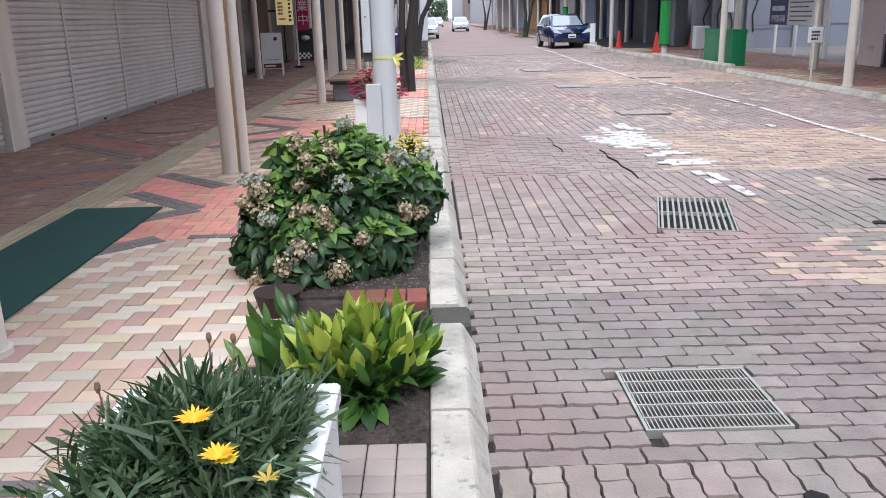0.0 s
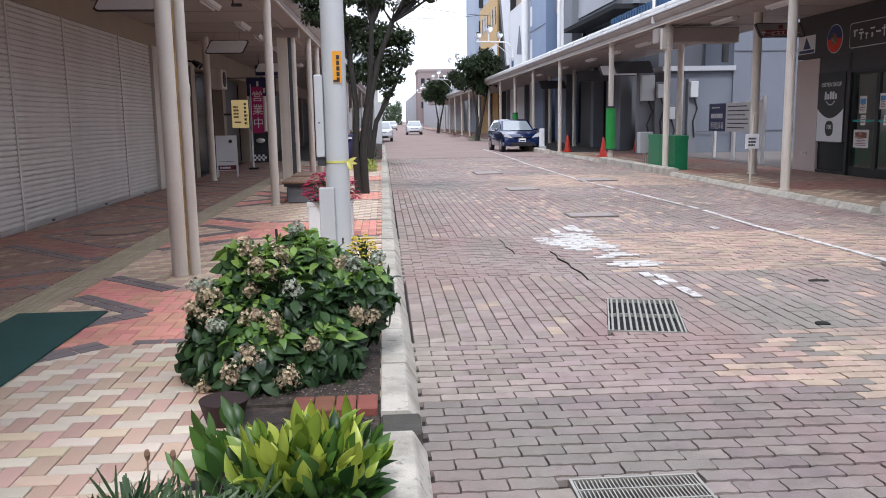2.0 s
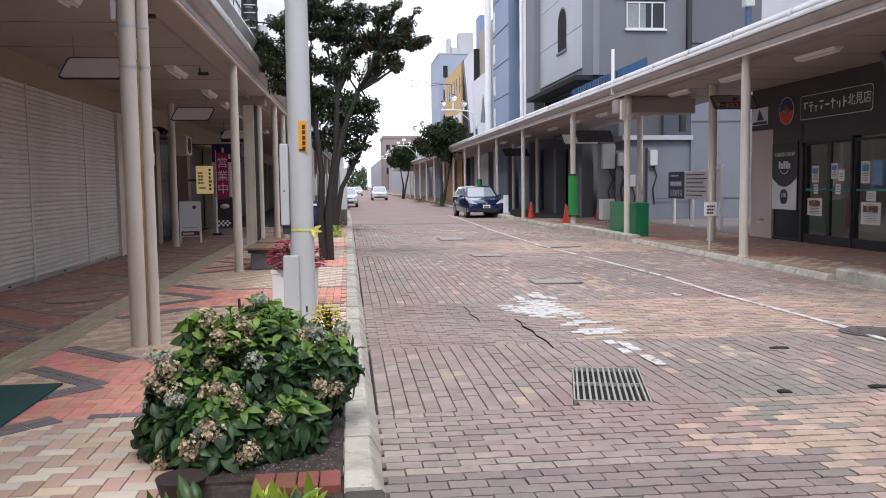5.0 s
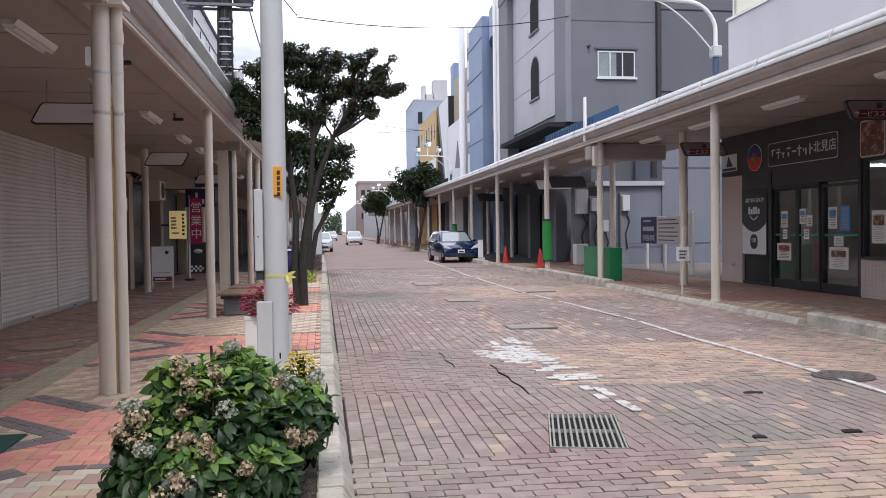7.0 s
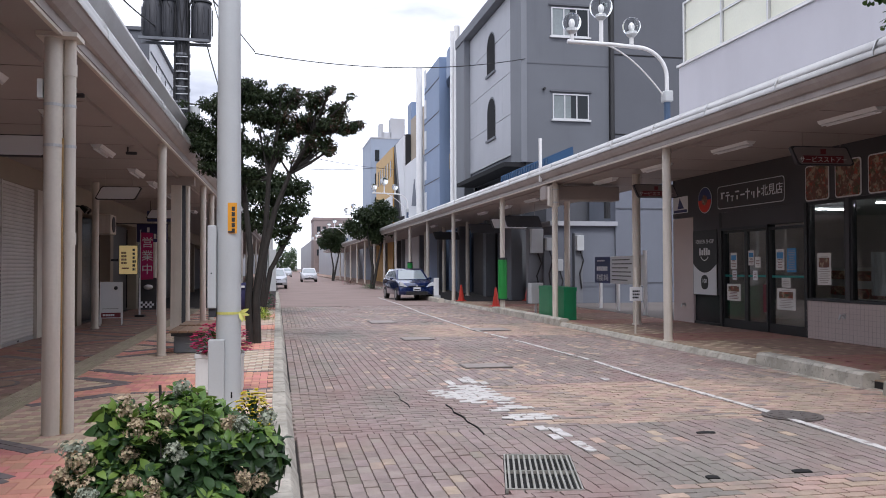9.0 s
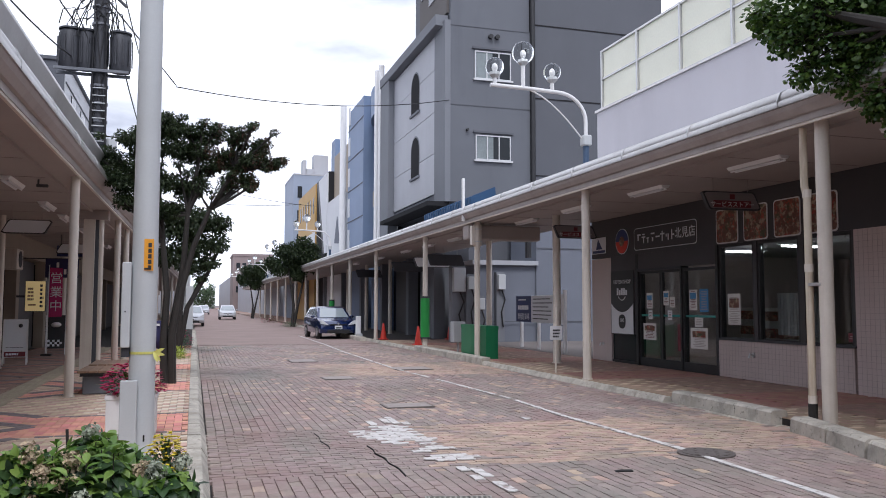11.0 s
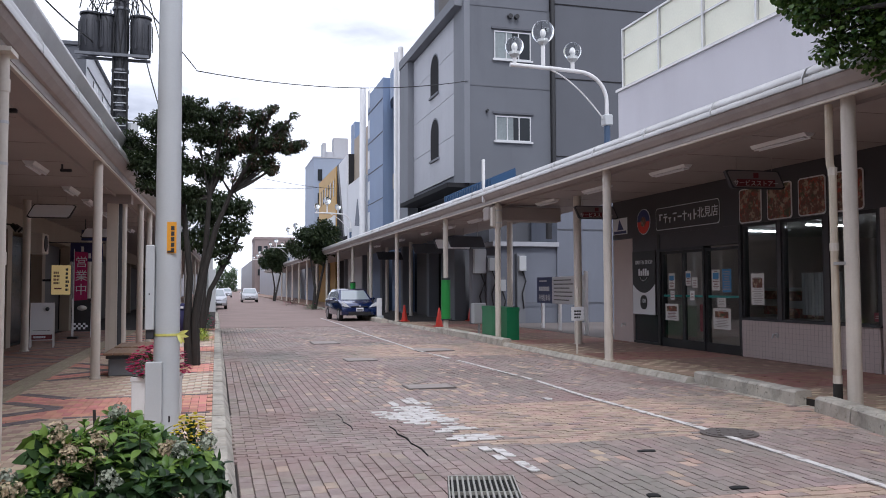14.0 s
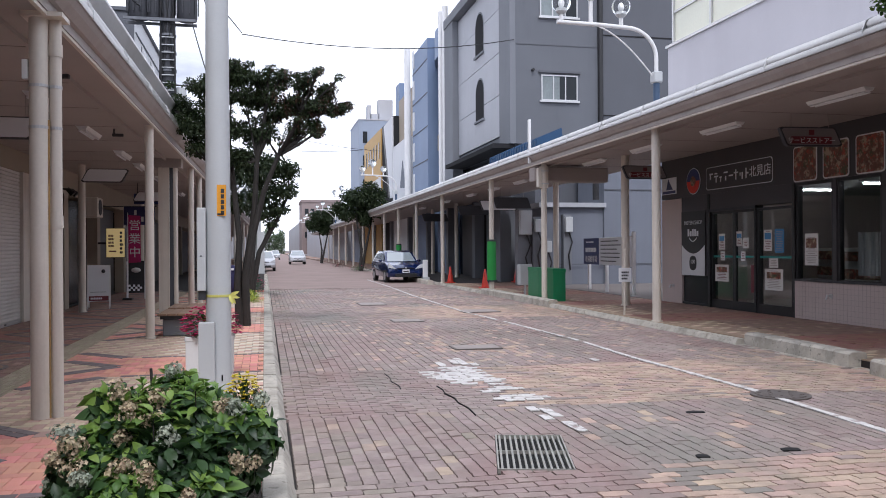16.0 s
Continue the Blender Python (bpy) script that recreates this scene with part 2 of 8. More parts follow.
GREY = (0.42, 0.40, 0.38)
WEAR = (((0.275, 0.172, 0.158), 0.55, 0.6, 0.46, 0.66, 0.75), ((0.20, 0.195, 0.165), 0.7, 0.35, 0.50, 0.66, 0.7), ((0.40, 0.34, 0.30), 2.6, 0.35, 0.56, 0.76, 0.4), ((0.11, 0.09, 0.08), 5.0, 1.0, 0.60, 0.80, 0.6))
M = {
    "joint": material("joint_sand", (0.030, 0.025, 0.023), 0.95, fine=120, bump=0.3),
    "ground": material("ground_far", (0.16, 0.14, 0.13), 0.95, scale=0.3, fine=20),
    "paver": material("paver_mauve", (0.300, 0.238, 0.216), 0.70, var=0.34, scale=7, fine=120, bump=0.5, pieces="island", piece_var=0.26, zones=WEAR, placed=True),
    "paver_one": material("paver_mauve_single", (0.225, 0.186, 0.170), 0.76, var=0.34, scale=7, fine=120, bump=0.5, pieces="object", piece_var=0.28, zones=WEAR, placed=True),
    "paver_orange": material("paver_sandy", (0.44, 0.318, 0.25), 0.70, var=0.34, scale=7, fine=120, bump=0.5, pieces="island", piece_var=0.26, zones=WEAR[1:], placed=True),
    "paver_grey": material("paver_dusty", (0.30, 0.25, 0.215), 0.85, var=0.34, scale=7, fine=120, bump=0.5, pieces="island", piece_var=0.35, zones=WEAR, placed=True),
    "tile_grey": material("tile_square_brown", (0.33, 0.275, 0.24), 0.8, var=0.2, scale=4, fine=120, bump=0.2, pieces="object", piece_var=0.12),
    "cover_plate": material("worn_cover_plate", (0.32, 0.28, 0.26), 0.7, metal=0.1, var=0.3, scale=6, fine=80),
    "road_far": material("road_far", (0.27, 0.20, 0.18), 0.85, var=0.3, scale=0.5, fine=9, bump=0.0),
    "kerb": material("kerb_concrete", (0.50, 0.465, 0.40), 0.9, var=0.28, scale=5, fine=140, bump=0.4, spots=(0.16, 0.15, 0.125), spot_amount=0.75, zones=(((0.09, 0.085, 0.07), 16.0, 1.0, 0.58, 0.70, 0.75), ((0.30, 0.27, 0.22), 3.0, 1.0, 0.50, 0.65, 0.6)), placed=True),
    "kerb_dark": material("dark_kerb_gap_stone", (0.07, 0.065, 0.055), 0.95, var=0.4, scale=9, fine=120, bump=0.5),
    "paint": material("road_paint", (0.60, 0.58, 0.56), 0.8, var=0.25, scale=6, fine=120, bump=0.3, zones=(((0.27, 0.21, 0.19), 9.0, 1.0, 0.54, 0.62, 0.8),)),
    "tile_cream": material("tile_cream", (0.63, 0.55, 0.445), 0.75, var=0.15, scale=2, fine=120, bump=0.12, pieces="island", piece_var=0.3),
    "tile_pink": material("tile_pink", (0.50, 0.345, 0.265), 0.75, var=0.15, scale=2, fine=120, bump=0.12, pieces="island", piece_var=0.3),
    "tile_yellow": material("tile_yellow", (0.60, 0.475, 0.335), 0.75, var=0.15, scale=2, fine=120, bump=0.12, pieces="island", piece_var=0.3),
    "tile_red": material("tile_red", (0.68, 0.31, 0.235), 0.75, var=0.15, scale=2, fine=120, bump=0.12, pieces="island", piece_var=0.25),
    "tile_dark": material("tile_dark_grey", (0.19, 0.16, 0.158), 0.75, var=0.15, scale=2, fine=120, bump=0.12, pieces="island", piece_var=0.25),
    # browns of the arcade floor; roof shade is partly in these colours
    "tile_brown": material("tile_brown", (0.26, 0.165, 0.13), 0.7, var=0.15, scale=2, fine=120, bump=0.12, pieces="island", piece_var=0.25),
    "tile_maroon": material("tile_maroon", (0.30, 0.15, 0.115), 0.7, var=0.15, scale=2, fine=120, bump=0.12, pieces="island", piece_var=0.25),
    "tile_umber": material("tile_umber", (0.36, 0.25, 0.18), 0.7, var=0.15, scale=2, fine=120, bump=0.12, pieces="island", piece_var=0.25),
    "tactile": material("tactile_tan", (0.38, 0.32, 0.23), 0.8, var=0.2, scale=2, fine=90, bump=0.1, pieces="island", piece_var=0.2),
    "cream_steel": material("cream_painted_steel", (0.67, 0.615, 0.54), 0.45, var=0.10, scale=2.5, fine=40, bump=0.04, spots=(0.30, 0.20, 0.12), spot_amount=0.3, streaks=5.0),
    "rusty_cream": material("rust_stained_cream_pipe", (0.60, 0.53, 0.42), 0.55, var=0.15, scale=4, fine=60, bump=0.1, spots=(0.30, 0.17, 0.07), spot_amount=0.7, streaks=6.0),
    "rust": material("rust_yellow_steel", (0.38, 0.24, 0.09), 0.8, var=0.4, scale=9, fine=80, spots=(0.12, 0.06, 0.03), spot_amount=0.7),
    "grey_steel": material("light_grey_painted_steel", (0.50, 0.52, 0.53), 0.45, var=0.08, scale=2, fine=60, bump=0.06),
    "white_paint": material("white_painted_metal", (0.74, 0.74, 0.74), 0.4, var=0.07, scale=3, fine=50, bump=0.03),
    "soffit": material("soffit_panel", (0.355, 0.31, 0.288), 0.6, var=0.08, scale=1.2, fine=30, bump=0.02, spots=(0.30, 0.26, 0.23), spot_amount=0.35),
    "joint_line": material("soffit_joint_line", (0.20, 0.17, 0.16), 0.8, var=0.1),
    "fascia": material("fascia_metal", (0.60, 0.59, 0.58), 0.35, metal=0.55, var=0.14, scale=1.5, fine=25, bump=0.03, spots=(0.33, 0.30, 0.28), spot_amount=0.4),
    "shutter": material("shutter_slats", (0.60, 0.57, 0.54), 0.5, var=0.08, scale=1.5, fine=50, bump=0.03, spots=(0.40, 0.36, 0.33), spot_amount=0.3, streaks=3.0),
    "beige_wall": material("beige_wall", (0.34, 0.285, 0.22), 0.7, var=0.1, scale=1.5, fine=60, bump=0.05),
    "dark_wall": material("dark_shop_front", (0.045, 0.042, 0.045), 0.45, var=0.15, scale=2, fine=50, bump=0.04),
    "pink_wall": material("pinkish_tile_wall", (0.54, 0.455, 0.43), 0.6, var=0.08, scale=1.5, fine=60, bump=0.05),
    "upper_wall": material("lilac_grey_render", (0.60, 0.58, 0.61), 0.8, var=0.07, scale=0.8, fine=40, bump=0.06, spots=(0.50, 0.48, 0.51), spot_amount=0.4, streaks=2.0),
    "conc_grey": material("grey_concrete_wall", (0.185, 0.195, 0.215), 0.85, var=0.10, scale=0.5, fine=30, bump=0.1, spots=(0.13, 0.14, 0.16), spot_amount=0.4, streaks=1.5),
    "conc_dark": material("dark_grey_wall", (0.105, 0.11, 0.125), 0.85, var=0.1, scale=0.5, fine=30, bump=0.1, spots=(0.085, 0.09, 0.10), spot_amount=0.4, streaks=1.5),
    "conc_wall": material("grey_rendered_wall", (0.13, 0.138, 0.155), 0.85, var=0.12, scale=0.5, fine=30, bump=0.1, spots=(0.085, 0.09, 0.105), spot_amount=0.6, streaks=3.0),
    # near-black: the shade of recesses and gaps as colour; also black cladding
    "recess_dark": material("flat_recess_dark", (0.03, 0.03, 0.032), 0.95, var=0.1, spec=0.1),
    "name_panel": material("brown_grey_panel", (0.115, 0.105, 0.10), 0.8, var=0.12, scale=1.0, fine=30),
    "panel_pale": material("pale_grey_panels", (0.40, 0.41, 0.44), 0.6, var=0.08, scale=0.6, fine=20, bump=0.03, spots=(0.30, 0.31, 0.34), spot_amount=0.35, streaks=2.0),
    "blue_wall": material("blue_grey_panels", (0.17, 0.235, 0.36), 0.55, var=0.1, scale=0.6, fine=20, bump=0.03),
    "pale_blue": material("pale_blue_grey_panels", (0.27, 0.32, 0.41), 0.6, var=0.1, scale=0.4, fine=20, bump=0.03),
    "blue_awning": material("blue_awning", (0.012, 0.055, 0.13), 0.6, var=0.2, scale=2, fine=30),
    "ochre": material("ochre_cladding", (0.46, 0.28, 0.08), 0.6, var=0.1, scale=0.6, fine=20),
    "white_wall": material("white_cladding", (0.62, 0.63, 0.65), 0.6, var=0.06, scale=0.6, fine=20),
    "brown_bldg": material("brown_brick_far", (0.24, 0.19, 0.18), 0.85, var=0.12, scale=0.4, fine=8),
    "far_grey": material("far_facade", (0.38, 0.39, 0.41), 0.8, var=0.15, scale=0.2, fine=6),
    "window_dark": material("dark_window_glass", (0.022, 0.026, 0.03), 0.22, var=0.1, spec=0.25, bump=0.0),
    "window_pale": material("curtained_window_glass", (0.20, 0.23, 0.235), 0.25, var=0.35, scale=1.2, fine=12, bump=0.0, spec=0.4),
    "steel_blue": material("blue_painted_steel", (0.06, 0.10, 0.17), 0.5, metal=0.2, var=0.15),
    "alu": material("aluminium_frame", (0.55, 0.55, 0.55), 0.4, metal=0.7, var=0.06),
    "screen": material("pale_yellow_screen", (0.80, 0.80, 0.66), 0.5, var=0.1, scale=0.7, fine=20, bump=0.0),
    "black": material("black_plastic", (0.018, 0.018, 0.02), 0.5, var=0.2),
    "dark_metal": material("dark_weathered_steel", (0.05, 0.052, 0.06), 0.55, metal=0.3, var=0.2, scale=4),
    "soil": material("soil", (0.040, 0.030, 0.024), 0.95, var=0.7, scale=22, fine=110, bump=1.0, spots=(0.13, 0.10, 0.08), spot_amount=0.6),
    "gravel": material("brown_gravel", (0.13, 0.105, 0.09), 0.9, var=0.3, pieces="island", piece_var=0.9),
    "annexe": material("blue_grey_render", (0.165, 0.18, 0.215), 0.85, var=0.12, scale=0.7, fine=40, bump=0.06, spots=(0.12, 0.13, 0.16), spot_amount=0.5, streaks=1.5),
    # brown put in for the shade on the lower fascia, with streaks over it
    "fascia_low": material("fascia_underside", (0.36, 0.32, 0.30), 0.5, var=0.14, scale=1.5, fine=25, bump=0.03, spots=(0.22, 0.18, 0.16), spot_amount=0.5, streaks=3.0),
    # brown pot taken nearly to black for the shadow under the bush
    "pot": material("shaded_brown_plastic", (0.024, 0.010, 0.010), 0.6, var=0.1),
    "brick": material("red_brick", (0.20, 0.065, 0.045), 0.85, var=0.2, scale=10, fine=120, bump=0.3, pieces="object", piece_var=0.3),
    "mat_green": material("green_mat", (0.016, 0.062, 0.055), 0.95, var=0.2, scale=3, fine=260, bump=0.5),
    "iron": material("galvanised_grating", (0.40, 0.39, 0.35), 0.5, metal=0.5, var=0.3, scale=9, fine=120),
    "cast_iron": material("cast_iron_cover", (0.16, 0.14, 0.13), 0.6, metal=0.5, var=0.25, scale=8, fine=80, bump=0.4),
    "void": material("drain_dark", (0.008, 0.008, 0.008), 0.95, var=0.2),
    "bark": material("tree_bark", (0.030, 0.027, 0.024), 0.9, var=0.3, scale=6, fine=60, bump=0.7),
    "wood": material("bench_wood", (0.23, 0.13, 0.085), 0.65, var=0.2, scale=5, fine=60, bump=0.2, pieces="island", piece_var=0.2),
    "orange": material("orange_plate", (0.75, 0.33, 0.02), 0.5, var=0.06),
    "yellow_ribbon": material("yellow_ribbon", (0.62, 0.60, 0.16), 0.6, var=0.1),
    "cone": material("orange_red_plastic", (0.62, 0.045, 0.025), 0.5, var=0.12, scale=6),
    "green_vinyl": material("green_vinyl", (0.008, 0.19, 0.075), 0.4, var=0.15, scale=3),
    "green_bright": material("green_padding", (0.02, 0.27, 0.05), 0.5, var=0.1),
    "blue_sign": material("navy_sign", (0.022, 0.035, 0.13), 0.4, var=0.06),
    "white_sign": material("white_sign", (0.72, 0.73, 0.75), 0.4, var=0.04),
    "ink": material("dark_ink", (0.03, 0.03, 0.035), 0.5, var=0.05),
    "magenta": material("magenta_cloth", (0.42, 0.02, 0.12), 0.8, var=0.1, scale=6),
    "car_blue": material("blue_car_paint", (0.003, 0.016, 0.085), 0.2, metal=0.3, var=0.04, bump=0.0, coat=1.0),
    "car_silver": material("silver_car_paint", (0.48, 0.49, 0.52), 0.3, metal=0.5, var=0.04, bump=0.0, coat=0.8),
    "tyre": material("tyre_rubber", (0.02, 0.02, 0.02), 0.85, var=0.1),
    "rim": material("wheel_rim", (0.45, 0.45, 0.47), 0.35, metal=0.8, var=0.05),
    # base lightened to stand for the sky mirrored in the windscreen
    "car_glass_pale": material("car_glass_pale", (0.24, 0.28, 0.30), 0.06, var=0.02, spec=1.0, bump=0.0, coat=1.0),
    "lamp_white": material("headlight_glass", (0.62, 0.64, 0.66), 0.12, var=0.05, bump=0.0),
    "petal_yellow": material("yellow_petals", (0.85, 0.42, 0.01), 0.6, var=0.12, scale=20),
    "petal_lemon": material("lemon_petals", (0.62, 0.50, 0.02), 0.6, var=0.15, scale=20),
    "petal_dull": material("withered_yellow_petals", (0.42, 0.30, 0.05), 0.7, var=0.2, scale=20),
    "petal_pink": material("pink_petals", (0.55, 0.03, 0.14), 0.6, var=0.25, scale=30),
    "bloom_dry": material("faded_hydrangea_florets", (0.46, 0.375, 0.245), 0.8, var=0.3, scale=18, fine=80, pieces="island", piece_var=0.8),
    "bloom_pale": material("pale_hydrangea_florets", (0.34, 0.375, 0.29), 0.8, var=0.3, scale=18, fine=80, pieces="island", piece_var=0.7),
    "globe": glass("clear_globe", (0.88, 0.90, 0.90), 0.03, ior=1.10),
    "shop_glass": glass("shop_window_glass", (0.85, 0.9, 0.9), 0.02),
    "tube": glow("fluorescent_tube", (1.0, 0.98, 0.92), 14.0),
    "lit_yellow": glow("lit_yellow_sign", (0.66, 0.50, 0.22), 0.30),
    "red_sign": material("dull_red_sign", (0.15, 0.02, 0.03), 0.5, var=0.1),
    "food": material("food_picture", (0.13, 0.05, 0.03), 0.4, var=0.7, scale=7, fine=25, bump=0.0, zones=(((0.40, 0.30, 0.20), 9.0, 1.0, 0.5, 0.58, 0.8), ((0.04, 0.06, 0.02), 6.0, 1.0, 0.54, 0.62, 0.8), ((0.35, 0.04, 0.02), 11.0, 1.0, 0.56, 0.62, 0.8)), placed=True),
    "sign_grey": material("dull_sign_face", (0.20, 0.175, 0.175), 0.5, var=0.1),
    "paper": material("paper_notice", (0.66, 0.65, 0.63), 0.7, var=0.08),
    "paper_dim": material("grey_blind", (0.40, 0.41, 0.40), 0.8, var=0.1),
    "paper_blue": material("blue_notice", (0.06, 0.24, 0.48), 0.6, var=0.08),
    "teal": material("teal_strip", (0.02, 0.23, 0.21), 0.5, var=0.05),
    "roof_red": material("dark_red_tray", (0.2, 0.03, 0.03), 0.6, var=0.1),
    "shop_floor": material("shop_floor", (0.42, 0.41, 0.39), 0.4, var=0.06),
    "shop_wall": material("shop_inner_wall", (0.46, 0.46, 0.45), 0.8, var=0.1),
    "petal_purple": material("purple_cloth", (0.03, 0.03, 0.10), 0.8, var=0.1),
    # green lowered so that it also holds the shadow between the leaves
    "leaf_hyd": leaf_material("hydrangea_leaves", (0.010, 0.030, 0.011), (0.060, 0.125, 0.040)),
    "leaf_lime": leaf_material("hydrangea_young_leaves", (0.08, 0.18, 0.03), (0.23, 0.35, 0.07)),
    "leaf_hosta": leaf_material("cast_iron_plant_leaves", (0.015, 0.05, 0.012), (0.09, 0.19, 0.03), 0.4),
    "leaf_lemon": leaf_material("lime_yellow_leaves", (0.13, 0.24, 0.025), (0.52, 0.58, 0.09), 0.33),
    "leaf_gaz": leaf_material("gazania_leaves", (0.020, 0.052, 0.020), (0.125, 0.19, 0.09), 0.34),
    "leaf_tree": leaf_material("tree_leaves", (0.014, 0.030, 0.011), (0.048, 0.070, 0.024), 0.6),
    "leaf_tree_red": leaf_material("reddish_tree_leaves", (0.05, 0.032, 0.02), (0.10, 0.05, 0.03)),
    "leaf_gink": leaf_material("fan_leaves", (0.028, 0.075, 0.016), (0.10, 0.17, 0.03)),
    "leaf_far": leaf_material("far_leaves", (0.06, 0.10, 0.05), (0.14, 0.19, 0.10)),
}


# ---------------------------------------------------------------- building helpers
def link(name, verts, faces, mat, parent=None, label="", smooth=False, mats=None, index=None):
    me = bpy.data.meshes.new(name)
    me.from_pydata(verts, [], faces)
    for m in (mats or [mat]):
        me.materials.append(M[m] if isinstance(m, str) else m)
    if index is not None:
        me.polygons.foreach_set("material_index", index)
    if smooth:
        me.polygons.foreach_set("use_smooth", [True] * len(me.polygons))
    me.update()
    ob = new(name, me)
    if parent:
        ob.parent = parent
    if label:
        tagged(ob, label)
    return ob


def part(name, bm, mat, parent, label="", smooth=False):
    me = bpy.data.meshes.new(name)
    bmesh.ops.recalc_face_normals(bm, faces=bm.faces[:])
    bm.to_mesh(me)
    bm.free()
    me.materials.append(M[mat])
    if smooth:
        me.polygons.foreach_set("use_smooth", [True] * len(me.polygons))
        me.set_sharp_from_angle(angle=radians(40))
    ob = new(name, me)
    if parent:
        ob.parent = parent
    if label:
        tagged(ob, label)
    return ob


def thing(name, label, category, at=(0, 0, 0), turn=0, group="", kind=""):
    ob = new(name)
    ob.empty_display_size = 0.1
    ob.matrix_basis = pose(*at, 0, 0, turn)
    return tagged(ob, label, category, group, kind)


def box(x0, x1, y0, y1, z0, z1, bevel=0.0, bm=None, seg=1):
    own = bmesh.new()
    bmesh.ops.create_cube(own, size=1.0, matrix=Matrix.LocRotScale(((x0 + x1) / 2, (y0 + y1) / 2, (z0 + z1) / 2), None, (abs(x1 - x0), abs(y1 - y0), abs(z1 - z0))))
    if bevel:
        bmesh.ops.bevel(own, geom=own.edges[:], offset=bevel, segments=seg, affect="EDGES", profile=0.5)
    if bm is None:
        return own
    tmp = bpy.data.meshes.new("tmp")
    own.to_mesh(tmp)
    own.free()
    bm.from_mesh(tmp)
    bpy.data.meshes.remove(tmp)
    return bm


def tube(points, radii, n=10, bm=None, caps=True):
    bm = bm or bmesh.new()
    pts = [Vector(p) for p in points]
    if not isinstance(radii, (list, tuple)):
        radii = [radii] * len(pts)
    rings, ref = [], None
    for i, p in enumerate(pts):
        d = (pts[min(i + 1, len(pts) - 1)] - pts[max(i - 1, 0)]).normalized()
        if ref is None:
            ref = d.orthogonal().normalized()
        ref = (ref - d * ref.dot(d)).normalized()
        side = d.cross(ref)
        rings.append([bm.verts.new(p + radii[i] * (math.cos(a) * ref + math.sin(a) * side)) for a in (2 * math.pi * k / n for k in range(n))])
    for a, b in zip(rings, rings[1:]):
        for k in range(n):
            bm.faces.new((a[k], a[(k + 1) % n], b[(k + 1) % n], b[k]))
    if caps:
        bm.faces.new(rings[0][::-1])
        bm.faces.new(rings[-1])
    return bm


def prism(outline, lo, hi, axis="y", bm=None):
    """A closed outline in two axes, drawn out along the third."""
    bm = bm or bmesh.new()

    def place(u, v, w):
        return {"y": (u, w, v), "x": (w, u, v), "z": (u, v, w)}[axis]
    a = [bm.verts.new(place(u, v, lo)) for u, v in outline]
    b = [bm.verts.new(place(u, v, hi)) for u, v in outline]
    bm.faces.new(a)
    bm.faces.new(b[::-1])
    for k in range(len(a)):
        j = (k + 1) % len(a)
        bm.faces.new((a[k], b[k], b[j], a[j]))
    return bm


def ball(c, r, bm=None, u=14, v=9, squash=1.0):
    bm = bm or bmesh.new()
    bmesh.ops.create_uvsphere(bm, u_segments=u, v_segments=v, radius=r, matrix=Matrix.Translation(c) @ Matrix.Diagonal((1, 1, squash, 1)))
    return bm


def bars(parent, rows, x0, x1, z0, z1, y, mat, rng, name="lettering"):
    """Unreadable writing as short bars, standing 3 mm proud of the plane y (facing -y)."""
    bm = bmesh.new()
    h = (z1 - z0) / rows
    for r in range(rows):
        x, end = x0, x0 + (x1 - x0) * rng.uniform(0.7, 1.0)
        while x < end - 0.01:
            w = min(h * rng.uniform(0.5, 0.9), end - x)
            box(x, x + w * 0.86, y - 0.003, y, z1 - (r + 0.82) * h, z1 - (r + 0.22) * h, bm=bm)
            x += w
    return tagged(part(name, bm, mat, parent), kind="stuff")


def words(text, size, mat, parent, m, depth=0.002, name="lettering"):
    cu = bpy.data.curves.new("text", "FONT")
    cu.body, cu.size, cu.extrude, cu.align_x, cu.align_y = text, size, depth, "CENTER", "CENTER"
    cu.resolution_u = 3
    tmp = bpy.data.objects.new("tmp", cu)
    me = bpy.data.meshes.new_from_object(tmp)
    bpy.data.objects.remove(tmp)
    bpy.data.curves.remove(cu)
    me.name = name
    me.materials.clear()
    me.materials.append(M[mat])
    ob = new(name, me)
    ob.parent = parent
    ob.matrix_basis = m
    return ob


# ---------------------------------------------------------------- ground, road, pavements
RNG = random.Random(7)
LAY_L = 0.172                        # the first blocks, past the gutter gap
ROAD_L, ROAD_R = 0.15, 7.27          # the carriageway between the kerbs
WALL_L, WALL_R = -4.95, 10.60        # the two building lines
WALK_Z, SOFFIT_L, SOFFIT_R = 0.10, 3.62, 3.89

ground = tagged(link("ground", [(-900, -300, -0.06), (900, -300, -0.06), (900, 1500, -0.06), (-900, 1500, -0.06)], [(0, 1, 2, 3)], "ground"),
                "dull grey-brown open ground reaching the horizon", "ground", kind="structure")
road = tagged(part("road", box(ROAD_L - 0.05, ROAD_R + 0.1, -8, 32.3, -0.055, -0.028), "joint", None), "street paved in wavy mauve concrete blocks", "road", kind="structure")
road_far = tagged(part("road", box(ROAD_L - 0.05, ROAD_R + 0.1, 32.3, 420, -0.05, -0.002), "road_far", None), "far stretch of the block-paved street", "road", kind="structure")
walk_left = tagged(part("pavement", box(WALL_L - 0.3, -0.052, -8, 60, -0.04, WALK_Z - 0.012), "joint", None), "arcade pavement of patterned clay tiles", "pavement", kind="structure")
walk_left_far = tagged(part("pavement", box(WALL_L - 0.3, -0.052, 60, 420, -0.04, WALK_Z), "tile_brown", None), "far arcade pavement in brown tiles", "pavement", kind="structure")
walk_right = tagged(part("pavement", box(ROAD_R + 0.2, 34, -8, 60, -0.04, WALK_Z - 0.012), "joint", None), "arcade pavement of brown and yellow tiles", "pavement", kind="structure")
